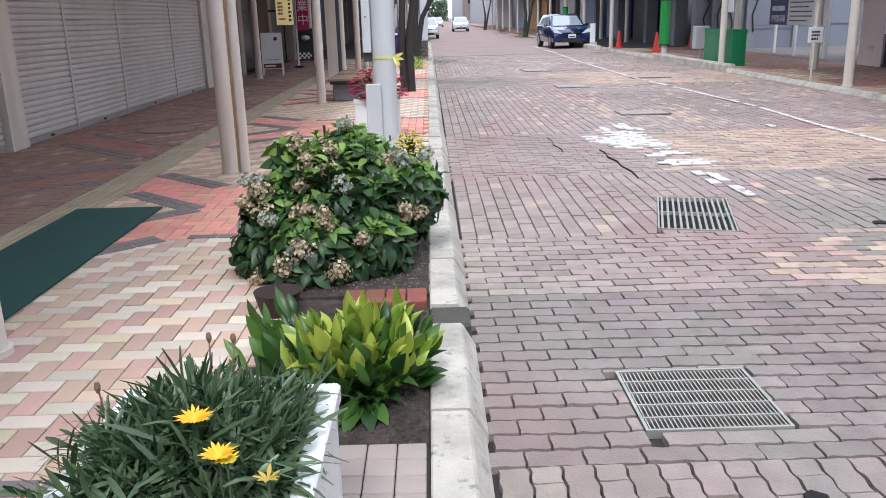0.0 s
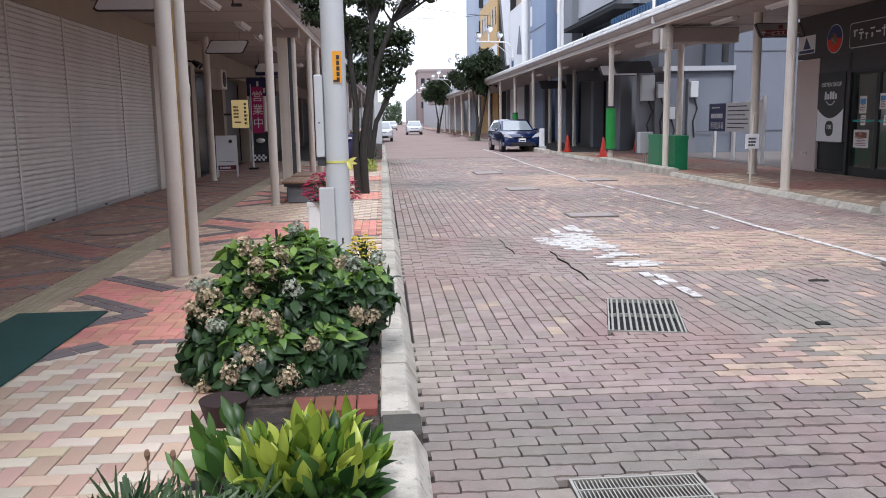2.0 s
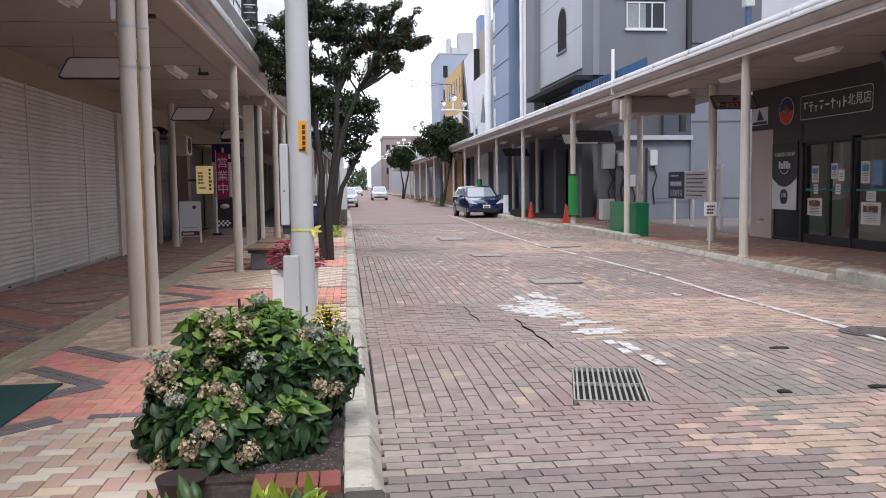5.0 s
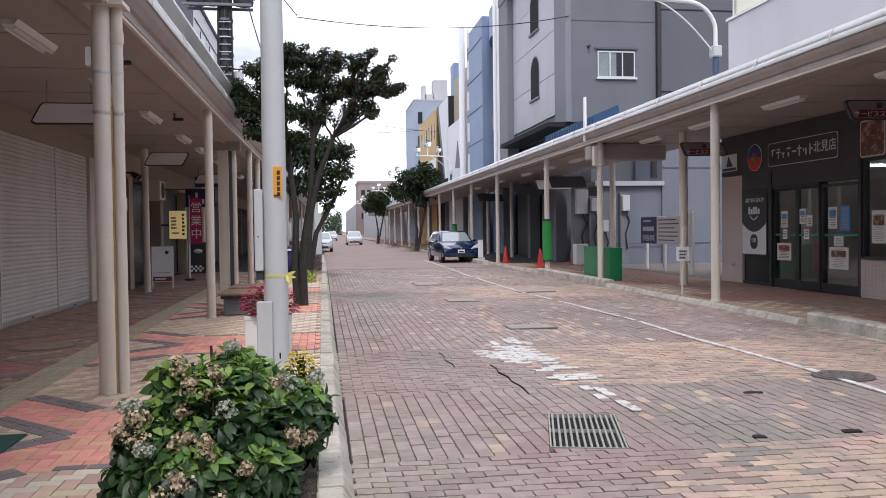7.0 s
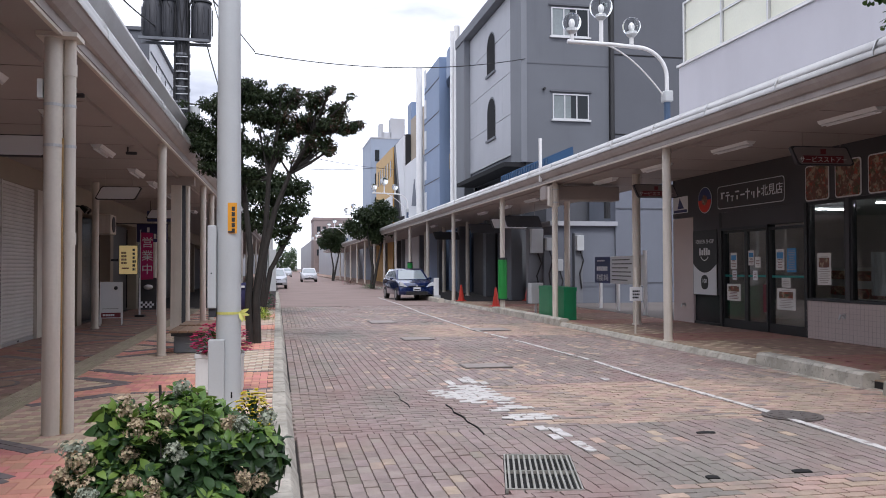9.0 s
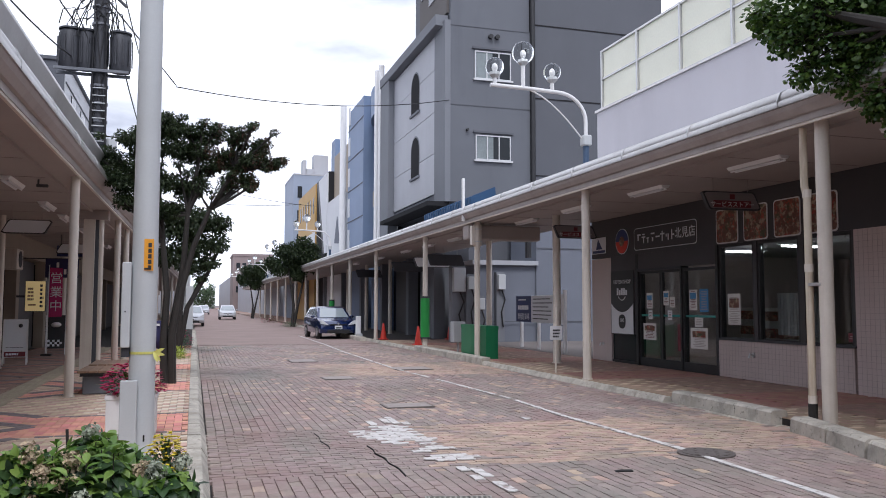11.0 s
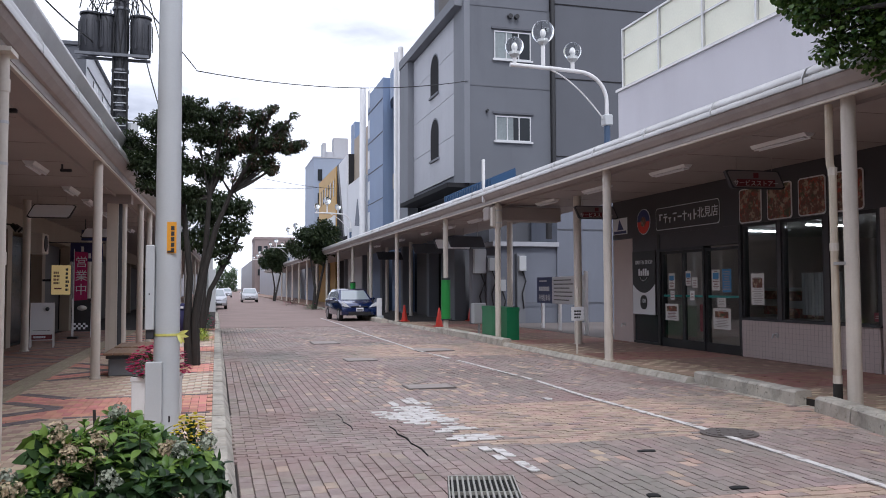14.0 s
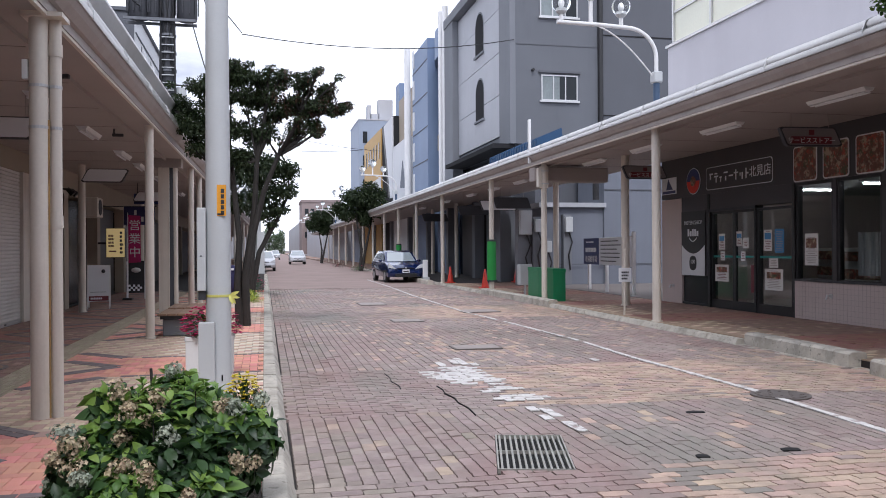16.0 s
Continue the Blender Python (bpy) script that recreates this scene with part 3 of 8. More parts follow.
walk_right_far = tagged(part("pavement", box(ROAD_R + 0.2, 12, 60, 420, -0.04, WALK_Z), "tile_brown", None), "far arcade pavement in brown tiles", "pavement", kind="structure")


# the drains that are let into the road: x0, x1, y0, y1, turn
GRATES = [(0.735, 1.28, 2.01, 2.53, 0.0), (1.69, 2.235, 4.80, 5.85, -15.0)]


def paver_ring(long, wide, wave=0.0042, gap=0.0052, steps=8):
    """Outline of a wavy interlocking block: two waves along its length, one across."""
    a, b = long / 2 - 0.5 * gap, wide / 2 - gap
    if steps == 0:
        return [(-a, -b), (a, -b), (a, b), (-a, b)]
    def w(k, n, turns):
        return wave * math.sin(2 * math.pi * turns * k / n)
    turns = 2 if steps == 8 else 1
    ring = [(-a + 2 * a * k / steps, -b + w(k, steps, turns)) for k in range(steps)]
    ring += [(a + 0.5 * w(k, 4, 1), -b + 2 * b * k / 4) for k in range(4)]
    ring += [(a - 2 * a * k / steps, b + w(steps - k, steps, turns)) for k in range(steps)]
    return ring + [(-a + 0.5 * w(4 - k, 4, 1), b - 2 * b * k / 4) for k in range(4)]


def paver_solid(ring, inset=0.0022, height=0.03):
    """Top face a little inside the foot of the block, so that its edges look worn."""
    n = len(ring)
    cx, cy = sum(p[0] for p in ring) / n, sum(p[1] for p in ring) / n
    sx, sy = (1 - inset / max(0.02, max(abs(p[i] - c) for p in ring)) for i, c in ((0, cx), (1, cy)))
    verts = [(cx + (x - cx) * sx, cy + (y - cy) * sy, 0.0) for x, y in ring] + [(x, y, -height) for x, y in ring]
    faces = [tuple(range(n))] + [(n + k, n + (k + 1) % n, (k + 1) % n, k) for k in range(n)]
    return verts, faces


def trim_to_grates(ring, x, y):
    """Cuts a block where a drain is let in; None where nothing is left of it."""
    for x0, x1, y0, y1, turn in GRATES:
        cx, cy = (x0 + x1) / 2, (y0 + y1) / 2
        if math.hypot(x - cx, y - cy) > 0.75:
            continue
        a = radians(turn)
        ca, sa = math.cos(a), math.sin(a)
        uv = [((x + p - cx) * ca + (y + q - cy) * sa, -(x + p - cx) * sa + (y + q - cy) * ca) for p, q in ring]
        hw, hd = (x1 - x0) / 2 + 0.004, (y1 - y0) / 2 + 0.004
        sides = [[u - hw for u, v in uv], [-u - hw for u, v in uv], [v - hd for u, v in uv], [-v - hd for u, v in uv]]
        d = max(sides, key=lambda e: sum(e))
        if min(d) >= 0:
            continue
        out = []
        for k in range(len(ring)):
            j = (k + 1) % len(ring)
            if d[k] >= 0:
                out.append(ring[k])
            if (d[k] >= 0) != (d[j] >= 0):
                f = d[k] / (d[k] - d[j])
                out.append((ring[k][0] + f * (ring[j][0] - ring[k][0]), ring[k][1] + f * (ring[j][1] - ring[k][1])))
        if len(out) < 3:
            return None
        w = max(p[0] for p in out) - min(p[0] for p in out)
        h = max(p[1] for p in out) - min(p[1] for p in out)
        return out if min(w, h) > 0.012 else None
    return ring


PV_L, PV_W = 0.205, 0.108
RING_X, RING_X_HALF, RING_X_FAR = paver_ring(PV_L, PV_W), paver_ring(PV_L / 2, PV_W, steps=4), paver_ring(PV_L, PV_W, steps=0)
RINGS = {("x", False): RING_X, ("x", True): RING_X_HALF}
RINGS["y", False] = [(-y, x) for x, y in paver_ring(PV_L, PV_W, gap=0.0032)]
RINGS["y", True] = [(-y, x) for x, y in paver_ring(PV_L / 2, PV_W, gap=0.0032, steps=4)]
FAR_RINGS = {"x": RING_X_FAR, "y": [(-y, x) for x, y in paver_ring(PV_L, PV_W, gap=0.0036, steps=0)]}
BANDS = [(-3.0, 1.80, "y"), (1.80, 4.77, "x"), (4.77, 6.97, "y"), (6.97, 9.70, "x"), (9.70, 17.1, "y"), (17.1, 21.0, "x"), (21.0, 40.0, "y")]
def road_sag(x, y):
    """Worn, slightly settled surface."""
    return 0.010 * noise.noise(Vector((x * 0.7, y * 0.7, 3.1))) + 0.004 * noise.noise(Vector((x * 3, y * 3, 9.0)))


def lay_road():
    rest = {"paver": ([], [], 0), "paver_orange": ([], [], 0), "paver_grey": ([], [], 0)}
    store = {k: [[], []] for k in rest}
    meshes = {}
    rng = random.Random(3)
    singles = 0
    for y0, y1, way in BANDS:
        du, dv = (PV_L, PV_W) if way == "x" else (PV_W, PV_L)
        rows, cols = int(round((y1 - y0) / dv)), int((ROAD_R + 0.2 - ROAD_L) / du)
        dv = (y1 - y0) / rows
        for r in range(rows):
            for c in range(-1, cols + 1):
                half = False
                if c < 0:
                    continue
                elif way == "y" and c % 2 and r == rows - 1:
                    x, y, half = LAY_L + (c + 0.5) * du, y1 - 0.25 * dv, True
                elif way == "x":
                    x, y = LAY_L + (c + 0.5 * (r % 2)) * du, y0 + (r + 0.5) * dv
                else:
                    x, y = LAY_L + (c + 0.5) * du, y0 + (r + 0.5 + 0.5 * (c % 2)) * dv
                if x + du / 2 > ROAD_R + (0.22 if y < 11 else 0.12) or x - du / 2 < 0.06 or (y + dv / 2 > y1 + 0.06 and not half) or y > 32:
                    continue
                halves = [(x, y, half)]
                if way == "y" and c % 2 and r == 0 and not half:
                    halves.append((x, y0 + 0.25 * dv, True))
                for x, y, half in halves:
                    ring = RINGS[way, half] if y < 11 or half else FAR_RINGS[way]
                    cut = trim_to_grates(ring, x, y)
                    if cut is None:
                        continue
                    shape = paver_solid(cut)
                    z = road_sag(x, y) + rng.uniform(-0.0025, 0.0025)
                    tilt_x, tilt_y, spin = rng.gauss(0, 0.012), rng.gauss(0, 0.012), rng.gauss(0, 0.012)
                    if y0 >= 1.8 and y < 3.6 and singles < 300 and x < 2.6 and not half and cut is ring:
                        if "one" not in meshes:
                            me = bpy.data.meshes.new("paver")
                            me.from_pydata(shape[0], [], shape[1])
                            me.materials.append(M["paver_one"])
                            meshes["one"] = me
                        ob = new("paver", meshes["one"])
                        ob.parent = road
                        ob.matrix_basis = Matrix.LocRotScale((x, y, z), Euler((tilt_x, tilt_y, spin)), None)
                        singles += 1
                        continue
                    patch = noise.noise(Vector((x * 0.45, y * 0.45, 1.0)))
                    if way == "x":
                        warm = (x - 2.1 + 0.9 * patch) * 0.8
                    else:
                        warm = 0.06 + max(0.0, 0.7 * patch) * (1.0 if y > 10 and x > 2.2 else 0.25)
                    kind = "paver_orange" if rng.random() < min(0.93, max(0.0, warm)) else "paver"
                    if x < 0.75 + 0.35 * noise.noise(Vector((0.5, y * 0.6, 2.0))) and rng.random() < 0.7:
                        kind = "paver_grey"
                    vs, fs = store[kind]
                    base = len(vs)
                    for vx, vy, vz in shape[0]:
                        vs.append((x + vx - spin * vy, y + vy + spin * vx, z + vz + tilt_y * vx + tilt_x * vy))
                    fs.extend(tuple(base + i for i in f) for f in shape[1])
    for k, (vs, fs) in store.items():
        tagged(link("pavers", vs, fs, k, road), kind="stuff")


ARMS = [5.5 + 4.75 * k for k in range(-2, 7)]
def tile_zone(x, y):
    """Which colour family the patterned pavement has at a place: red bars that fork into arms towards the wall."""
    e = 0.0 if x > -1.85 else (-1.85 - x if x > -3.2 else 1.35 - (-3.2 - x))
    u = min(abs(y - c) for c in ARMS)
    return "red" if 0.95 * e <= u < 0.85 + 0.95 * e else "cream"


def lay_courses(parent):
    """The dark grey courses that edge the red bars, in straight runs of tiles."""
    vs, fs = [], []
    rng = random.Random(8)
    runs = []
    for c in ARMS:
        for s in (-1, 1):
            runs.append(((-0.07, c + s * 0.85), (-1.85, c + s * 0.85), 1))
            runs.append(((-1.85, c + s * 0.87), (-3.2, c + s * 2.13), 2))
            runs.append(((-1.85, c), (-3.2, c + s * 1.28), 2))
            runs.append(((-3.2, c + s * 2.13), (-4.5, c + s * 0.87), 2))
            runs.append(((-3.2, c + s * 1.28), (-4.5, c), 1))
    for (xa, ya), (xb, yb), rows in runs:
        if ya < -3 or ya > 30:
            continue
        L = math.hypot(xb - xa, yb - ya)
        tx, ty = (xb - xa) / L, (yb - ya) / L
        nx, ny = -ty, tx
        for r in range(rows):
            for k in range(int(L / 0.2)):
                o = (r - (rows - 1) / 2) * 0.1
                cx, cy = xa + tx * (k + 0.5) * 0.2 + nx * o, ya + ty * (k + 0.5) * 0.2 + ny * o
                if -3.02 < cx < -2.6 or (cx > -0.86 and cy < 3.2):
                    continue
                z = WALK_Z + 0.0035 + rng.uniform(0, 0.0012)
                b = len(vs)
                for w, dz in ((0.0, 0.0), (0.003, -0.012)):
                    for sx, sy in ((-1, -1), (1, -1), (1, 1), (-1, 1)):
                        p, q = sx * (0.0965 + w - 0.003), sy * (0.0465 + w - 0.003)
                        vs.append((cx + tx * p + nx * q, cy + ty * p + ny * q, z + dz))
                fs.append((b, b + 1, b + 2, b + 3))
                fs.extend((b + 4 + i, b + 4 + (i + 1) % 4, b + (i + 1) % 4, b + i) for i in range(4))
    tagged(link("dark_tiles", vs, fs, "tile_dark", parent, "dark grey tile courses"), kind="stuff")


def lay_tiles(parent, xa, xb, ya, yb, inner, single_box=None, dim=False):
    """Right-angled herringbone of 0.2 x 0.1 m tiles; the two ways take two colours, as on the street."""
    S = 0.1
    gap, chamfer = 0.003, 0.003
    store = {}
    rng = random.Random(int(abs(xa) * 100) + 5)
    meshes, singles = {}, 0

    def shape(w, h):
        a, b = w / 2 - gap, h / 2 - gap
        o = [(-a, -b), (a, -b), (a, b), (-a, b)]
        v = [(x * (1 - chamfer / a), y * (1 - chamfer / b), 0) for x, y in o] + [(x, y, -chamfer) for x, y in o] + [(x, y, -0.02) for x, y in o]
        f = [(0, 1, 2, 3)]
        for k in range(4):
            j = (k + 1) % 4
            f += [(4 + k, 4 + j, j, k), (8 + k, 8 + j, 4 + j, 4 + k)]
        return v, f
    shapes = {"x": shape(2 * S, S), "y": shape(S, 2 * S)}
    nx, ny = int((xb - xa) / S) + 4, int((yb - ya) / S) + 4
    for j in range(-2, ny):
        for i in range(-2, nx):
            k = (i - j) % 4
            if k == 0:
                way, cx, cy = "x", xa + (i + 1) * S, ya + (j + 0.5) * S
            elif k == 3:
                way, cx, cy = "y", xa + (i + 0.5) * S, ya + (j + 1.0) * S
            else:
                continue
            hx, hy = (S, S / 2) if way == "x" else (S / 2, S)
            if cx < xa or cx > xb or cy < ya or cy > yb:
                continue
            if -0.84 < cx < 0 and 0.62 < cy < 1.72 or -0.74 < cx < 0 and 0.62 < cy < 3.36:
                continue
            zone = tile_zone(cx, cy)
            if zone == "dark":
                mat = "tile_dark"
            # inner: weathered browns, darkened further for the shade under the roof
            elif zone == "red":
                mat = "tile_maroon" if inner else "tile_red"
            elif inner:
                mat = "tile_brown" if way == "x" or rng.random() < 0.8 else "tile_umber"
            else:
                pale = cx < 5 and (cy < 5 or cx > -1.4)
                mat = ("tile_cream" if pale and rng.random() < 0.72 else "tile_yellow") if way == "x" else "tile_pink"
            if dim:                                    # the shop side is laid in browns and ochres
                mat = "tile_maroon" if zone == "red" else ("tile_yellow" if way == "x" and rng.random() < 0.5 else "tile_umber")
            z = WALK_Z + rng.uniform(-0.0015, 0.0015)
            if single_box and single_box[0] < cx < single_box[1] and single_box[2] < cy < single_box[3] and singles < 300:
                key = (way, mat)
                if key not in meshes:
                    me = bpy.data.meshes.new("tile")
                    me.from_pydata(shapes[way][0], [], shapes[way][1])
                    me.materials.append(M[mat + "_one"])
                    meshes[key] = me
                ob = new("tile", meshes[key])
                ob.parent = parent
                ob.location = (cx, cy, z)
                singles += 1
                continue
            vs, fs = store.setdefault(mat, ([], []))
            base = len(vs)
            tx, ty = rng.gauss(0, 0.006), rng.gauss(0, 0.006)
            vs.extend((cx + x, cy + y, z + w + tx * x + ty * y) for x, y, w in shapes[way][0])
            fs.extend(tuple(base + q for q in f) for f in shapes[way][1])
    for mat, (vs, fs) in store.items():
        tagged(link("tiles", vs, fs, mat, parent), kind="stuff")


for _k, _c in (("tile_cream", (0.63, 0.55, 0.445)), ("tile_pink", (0.50, 0.345, 0.265)), ("tile_yellow", (0.60, 0.475, 0.335)), ("tile_red", (0.68, 0.31, 0.235)), ("tile_dark", (0.19, 0.16, 0.158))):
    M[_k + "_one"] = material(_k + "_single", _c, 0.75, var=0.15, scale=2, fine=120, bump=0.12, pieces="object", piece_var=0.3)


# ---------------------------------------------------------------- kerbs
def kerb_run(name, x_in, x_top, x_base, joints, z_top, label, holes=()):
    k = thing(name, label, "kerb", kind="structure")
    for a, b in zip(joints, joints[1:]):
        lift = RNG.uniform(-0.006, 0.006)
        shift = RNG.uniform(-0.006, 0.006)
        prof = [(x_in, -0.05), (x_base + shift, -0.05), (x_base + shift, 0.01), (x_top + shift, z_top + lift - 0.012), (x_top + shift - 0.012 * (1 if x_top > x_in else -1), z_top + lift), (x_in + 0.006 * (1 if x_top > x_in else -1), z_top + lift), (x_in, z_top + lift - 0.006)]
        bm = prism(prof, a + 0.006, b - 0.006)
        part("kerb_stone", bm, "kerb", k)
    return k


# ---------------------------------------------------------------- arcades
def fascia_profile(x, s):
    """The arcade's rounded metal edge in section, above the soffit; s: +1 where the street lies towards +x."""
    pts = [(0.00, 0.235), (0.175, 0.235), (0.18, 0.27), (0.17, 0.31), (0.13, 0.335), (0.14, 0.385), (0.11, 0.44), (0.04, 0.475), (-0.10, 0.485), (-0.10, 0.43), (0.00, 0.40)]
    return [(x + s * u, z) for u, z in pts]


def arcade(name, x_edge, x_wall, s, y0, y1, soffit, label, skew=0.0):
    """skew: how far the street edge swings out for each metre along the street, from y = 7 on."""
    a = thing(name, label, "arcade roof", (0, 0, soffit), kind="structure")
    low = [(0.00, 0.0), (0.03, 0.0), (0.03, 0.09), (0.07, 0.10), (0.13, 0.17), (0.16, 0.23), (0.0, 0.23)]
    made = [part("fascia_underside", prism([(x_edge + s * u, z) for u, z in low], y0, y1), "fascia_low", a, "brown streaked lower edge band, its shade in the colour"),
            part("fascia", prism(fascia_profile(x_edge, s), y0, y1), "fascia", a, "dull grey rounded sheet-metal edge", smooth=True),
            part("edge_trim", box(x_edge - 0.02, x_edge + 0.02, y0, y1, -0.035, -0.002), "cream_steel", a),
            part("inner_trim", box(x_edge - s * 0.42, x_edge - s * 0.46, y0, y1, -0.05, -0.002), "soffit", a)]
    for k in range(int((y1 - y0) / 2.0)):
        y = y0 + 2.0 * k
        if y < 40:
            made.append(part("fascia_seam", prism([(x_edge + s * u * 1.02 + s * 0.003, z) for u, z in ((0.02, 0.24), (0.178, 0.24), (0.178, 0.32), (0.15, 0.385), (0.12, 0.442), (0.04, 0.479), (0.0, 0.40))], y, y + 0.02), "alu", a))
    lo, hi = min(x_edge, x_wall), max(x_edge, x_wall)
    roof = part("roof", box(lo, hi, y0, y1, 0.2, 0.32), "far_grey", a)
    c = tagged(part("ceiling", box(lo, hi, y0, y1, 0.0, 0.05), "soffit", None), "greige panelled soffit under the arcade roof", "ceiling", kind="structure")
    c.location.z = soffit
    for ob in made + [roof, c]:
        for v in ob.data.vertices:
            if abs(v.co.x - x_wall) > 0.01:
                v.co.x += skew * (v.co.y - 7.0)
    # joints between the soffit panels, as thin battens
    for k in range(16):
        y = 1.0 + 1.82 * k
        part("soffit_joint", box(min(x_edge - s * 0.5, x_wall), max(x_edge - s * 0.5, x_wall), y, y + 0.012, -0.004, 0.0), "joint_line", a)
    return a


LEFT_SKEW = 0.0105
# carried on unseen to y = -30 to keep sky light off the soffit
arcade("arcade_roof", -1.86, WALL_L, 1, -30, 130, SOFFIT_L, "metal-edged arcade roof on slim posts, shutter side", LEFT_SKEW)
_up = tagged(part("roof_upstand", prism([(-1.98, 4.09), (-1.86, 4.10), (-1.775, 4.36), (-1.785, 4.41), (-1.98, 4.42)], -30, 130), "fascia", None, smooth=False), "tall pale sheet-metal upstand above the arcade edge", "roof edge", kind="structure")
for _v in _up.data.vertices:
    _v.co.x += LEFT_SKEW * (_v.co.y - 7.0)
arcade("arcade_roof", 7.32, WALL_R, -1, -8, 130, SOFFIT_R, "metal-edged arcade roof on slim posts, shop side")


def soffit_at(x):
    return SOFFIT_L if x < 3 else SOFFIT_R


def post(x, y, r=0.075, base=WALK_Z, mat="cream_steel", label="slim cream painted steel arcade post"):
    t = thing("arcade_post", label, "post", (x, y, base), group="arcade posts")
    part("shaft", tube([(0, 0, 0), (0, 0, soffit_at(x) - base)], r, 16), mat, t, smooth=True)
    part("collar", tube([(0, 0, 0), (0, 0, 0.03)], r * 1.25, 16), mat, t)
    return t


# ---------------------------------------------------------------- buildings
def flat_block(name, label, x0, x1, y0, y1, z0, z1, mat, wins=(), roof_lip=0.15, cat="building"):
    b = thing(name, label, cat, (0, 0, 0))
    part("wall", box(x0, x1, y0, y1, z0, z1), mat, b)
    part("roof", box(x0 - 0.06, x1 + 0.06, y0 - 0.06, y1 + 0.06, z1, z1 + roof_lip), mat, b)
    return b


def window_on_x(parent, x, s, y0, y1, z0, z1, mullions=1, frame_mat="alu", name="window", depth=0.05):
    """A window in a wall that stands at x and looks along s; frame proud, pane set back into it."""
    w = new(name)
    w.parent = parent
    t = 0.05
    for nm, q in (("frame", (y0, y0 + t, z0, z1)), ("frame", (y1 - t, y1, z0, z1)), ("frame", (y0 + t, y1 - t, z0, z0 + t)), ("frame", (y0 + t, y1 - t, z1 - t, z1))):
        part(nm, box(min(x, x + s * depth), max(x, x + s * depth), *q), frame_mat, w)
    for k in range(mullions):
        y = y0 + (y1 - y0) * (k + 1) / (mullions + 1)
        part("mullion", box(min(x, x + s * depth * 0.8), max(x, x + s * depth * 0.8), y - t / 2, y + t / 2, z0 + t, z1 - t), frame_mat, w)
    part("pane", box(min(x, x + s * 0.012), max(x, x + s * 0.012), y0 + t, y1 - t, z0 + t, z1 - t), "window_dark", w)
    return w


def window_on_y(parent, y, x0, x1, z0, z1, mullions=1, frame_mat="alu", sill=True, pane="window_pale"):
    w = new("window")
    w.parent = parent
    t, d = 0.05, 0.05
    for q in ((x0, x0 + t, z0, z1), (x1 - t, x1, z0, z1), (x0 + t, x1 - t, z0, z0 + t), (x0 + t, x1 - t, z1 - t, z1)):
        part("frame", box(q[0], q[1], y - d, y, q[2], q[3]), frame_mat, w)
    for k in range(mullions):
        x = x0 + (x1 - x0) * (k + 1) / (mullions + 1)
        part("mullion", box(x - t / 2, x + t / 2, y - d * 0.8, y, z0 + t, z1 - t), frame_mat, w)
    part("pane", box(x0 + t, x1 - t, y - 0.012, y, z0 + t, z1 - t), pane, w)
    if sill:
        part("sill", box(x0 - 0.08, x1 + 0.08, y - 0.12, y, z0 - 0.08, z0), frame_mat, w)
    return w


# ---------------------------------------------------------------- shutter side
def shutter_building():
    b = thing("shuttered_building", "long closed shop front with greige roller shutters under a beige beam", "building")
    part("wall", box(WALL_L - 8, WALL_L - 0.12, -30, 18.25, -0.04, 9.3), "far_grey", b)
    part("lintel", box(WALL_L - 0.12, WALL_L + 0.02, -30, 18.25, 3.19, SOFFIT_L), "beige_wall", b, "plain beige fascia beam above the shutters")
    edges = [2.6, 4.3, 6.0, 7.4, 8.8, 9.2, 10.8, 12.75, 15.48, 17.55]
    for a, c in zip(edges, edges[1:]):
        if a == 8.8:
            part("pillar", box(WALL_L - 0.1, WALL_L + 0.10, a, c, 0.0, 3.19), "cream_steel", b)
            continue
        s = thing("roller_shutter", "closed greige slatted roller shutter down to the floor", "shutter", (WALL_L, a, WALK_Z), group="closed roller shutters")
        vs, fs, n = [], [], 42
        w, h = c - a - 0.07, 3.09
        prof = []
        for k in range(n):
            z = h * k / n
            d = h / n
            prof += [(0.0, z), (0.022, z + 0.10 * d), (0.030, z + 0.45 * d), (0.026, z + 0.86 * d), (0.004, z + 0.93 * d)]
        prof.append((0.0, h))
        for x, z in prof:
            vs += [(x, 0.035, z), (x, 0.035 + w, z)]
        for k in range(len(prof) - 1):
            fs.append((2 * k, 2 * k + 1, 2 * k + 3, 2 * k + 2))
        link("slats", vs, fs, "shutter", s, smooth=False)
        part("guide_rail", box(-0.03, 0.045, -0.035, 0.012, 0, h), "shutter", s)
        part("guide_slot", box(-0.03, 0.036, 0.012, 0.036, 0, h), "joint_line", s)
        part("bottom_bar", box(-0.01, 0.035, 0.035, 0.035 + w, 0, 0.07, 0.006), "alu", s)
        part("latch", box(0.035, 0.045, w / 2 - 0.04, w / 2 + 0.05, 0.03, 0.055), "black", s)
    part("end_pillar", box(WALL_L - 0.1, WALL_L + 0.08, 17.58, 18.25, 0.0, 3.19), "cream_steel", b)
    return b


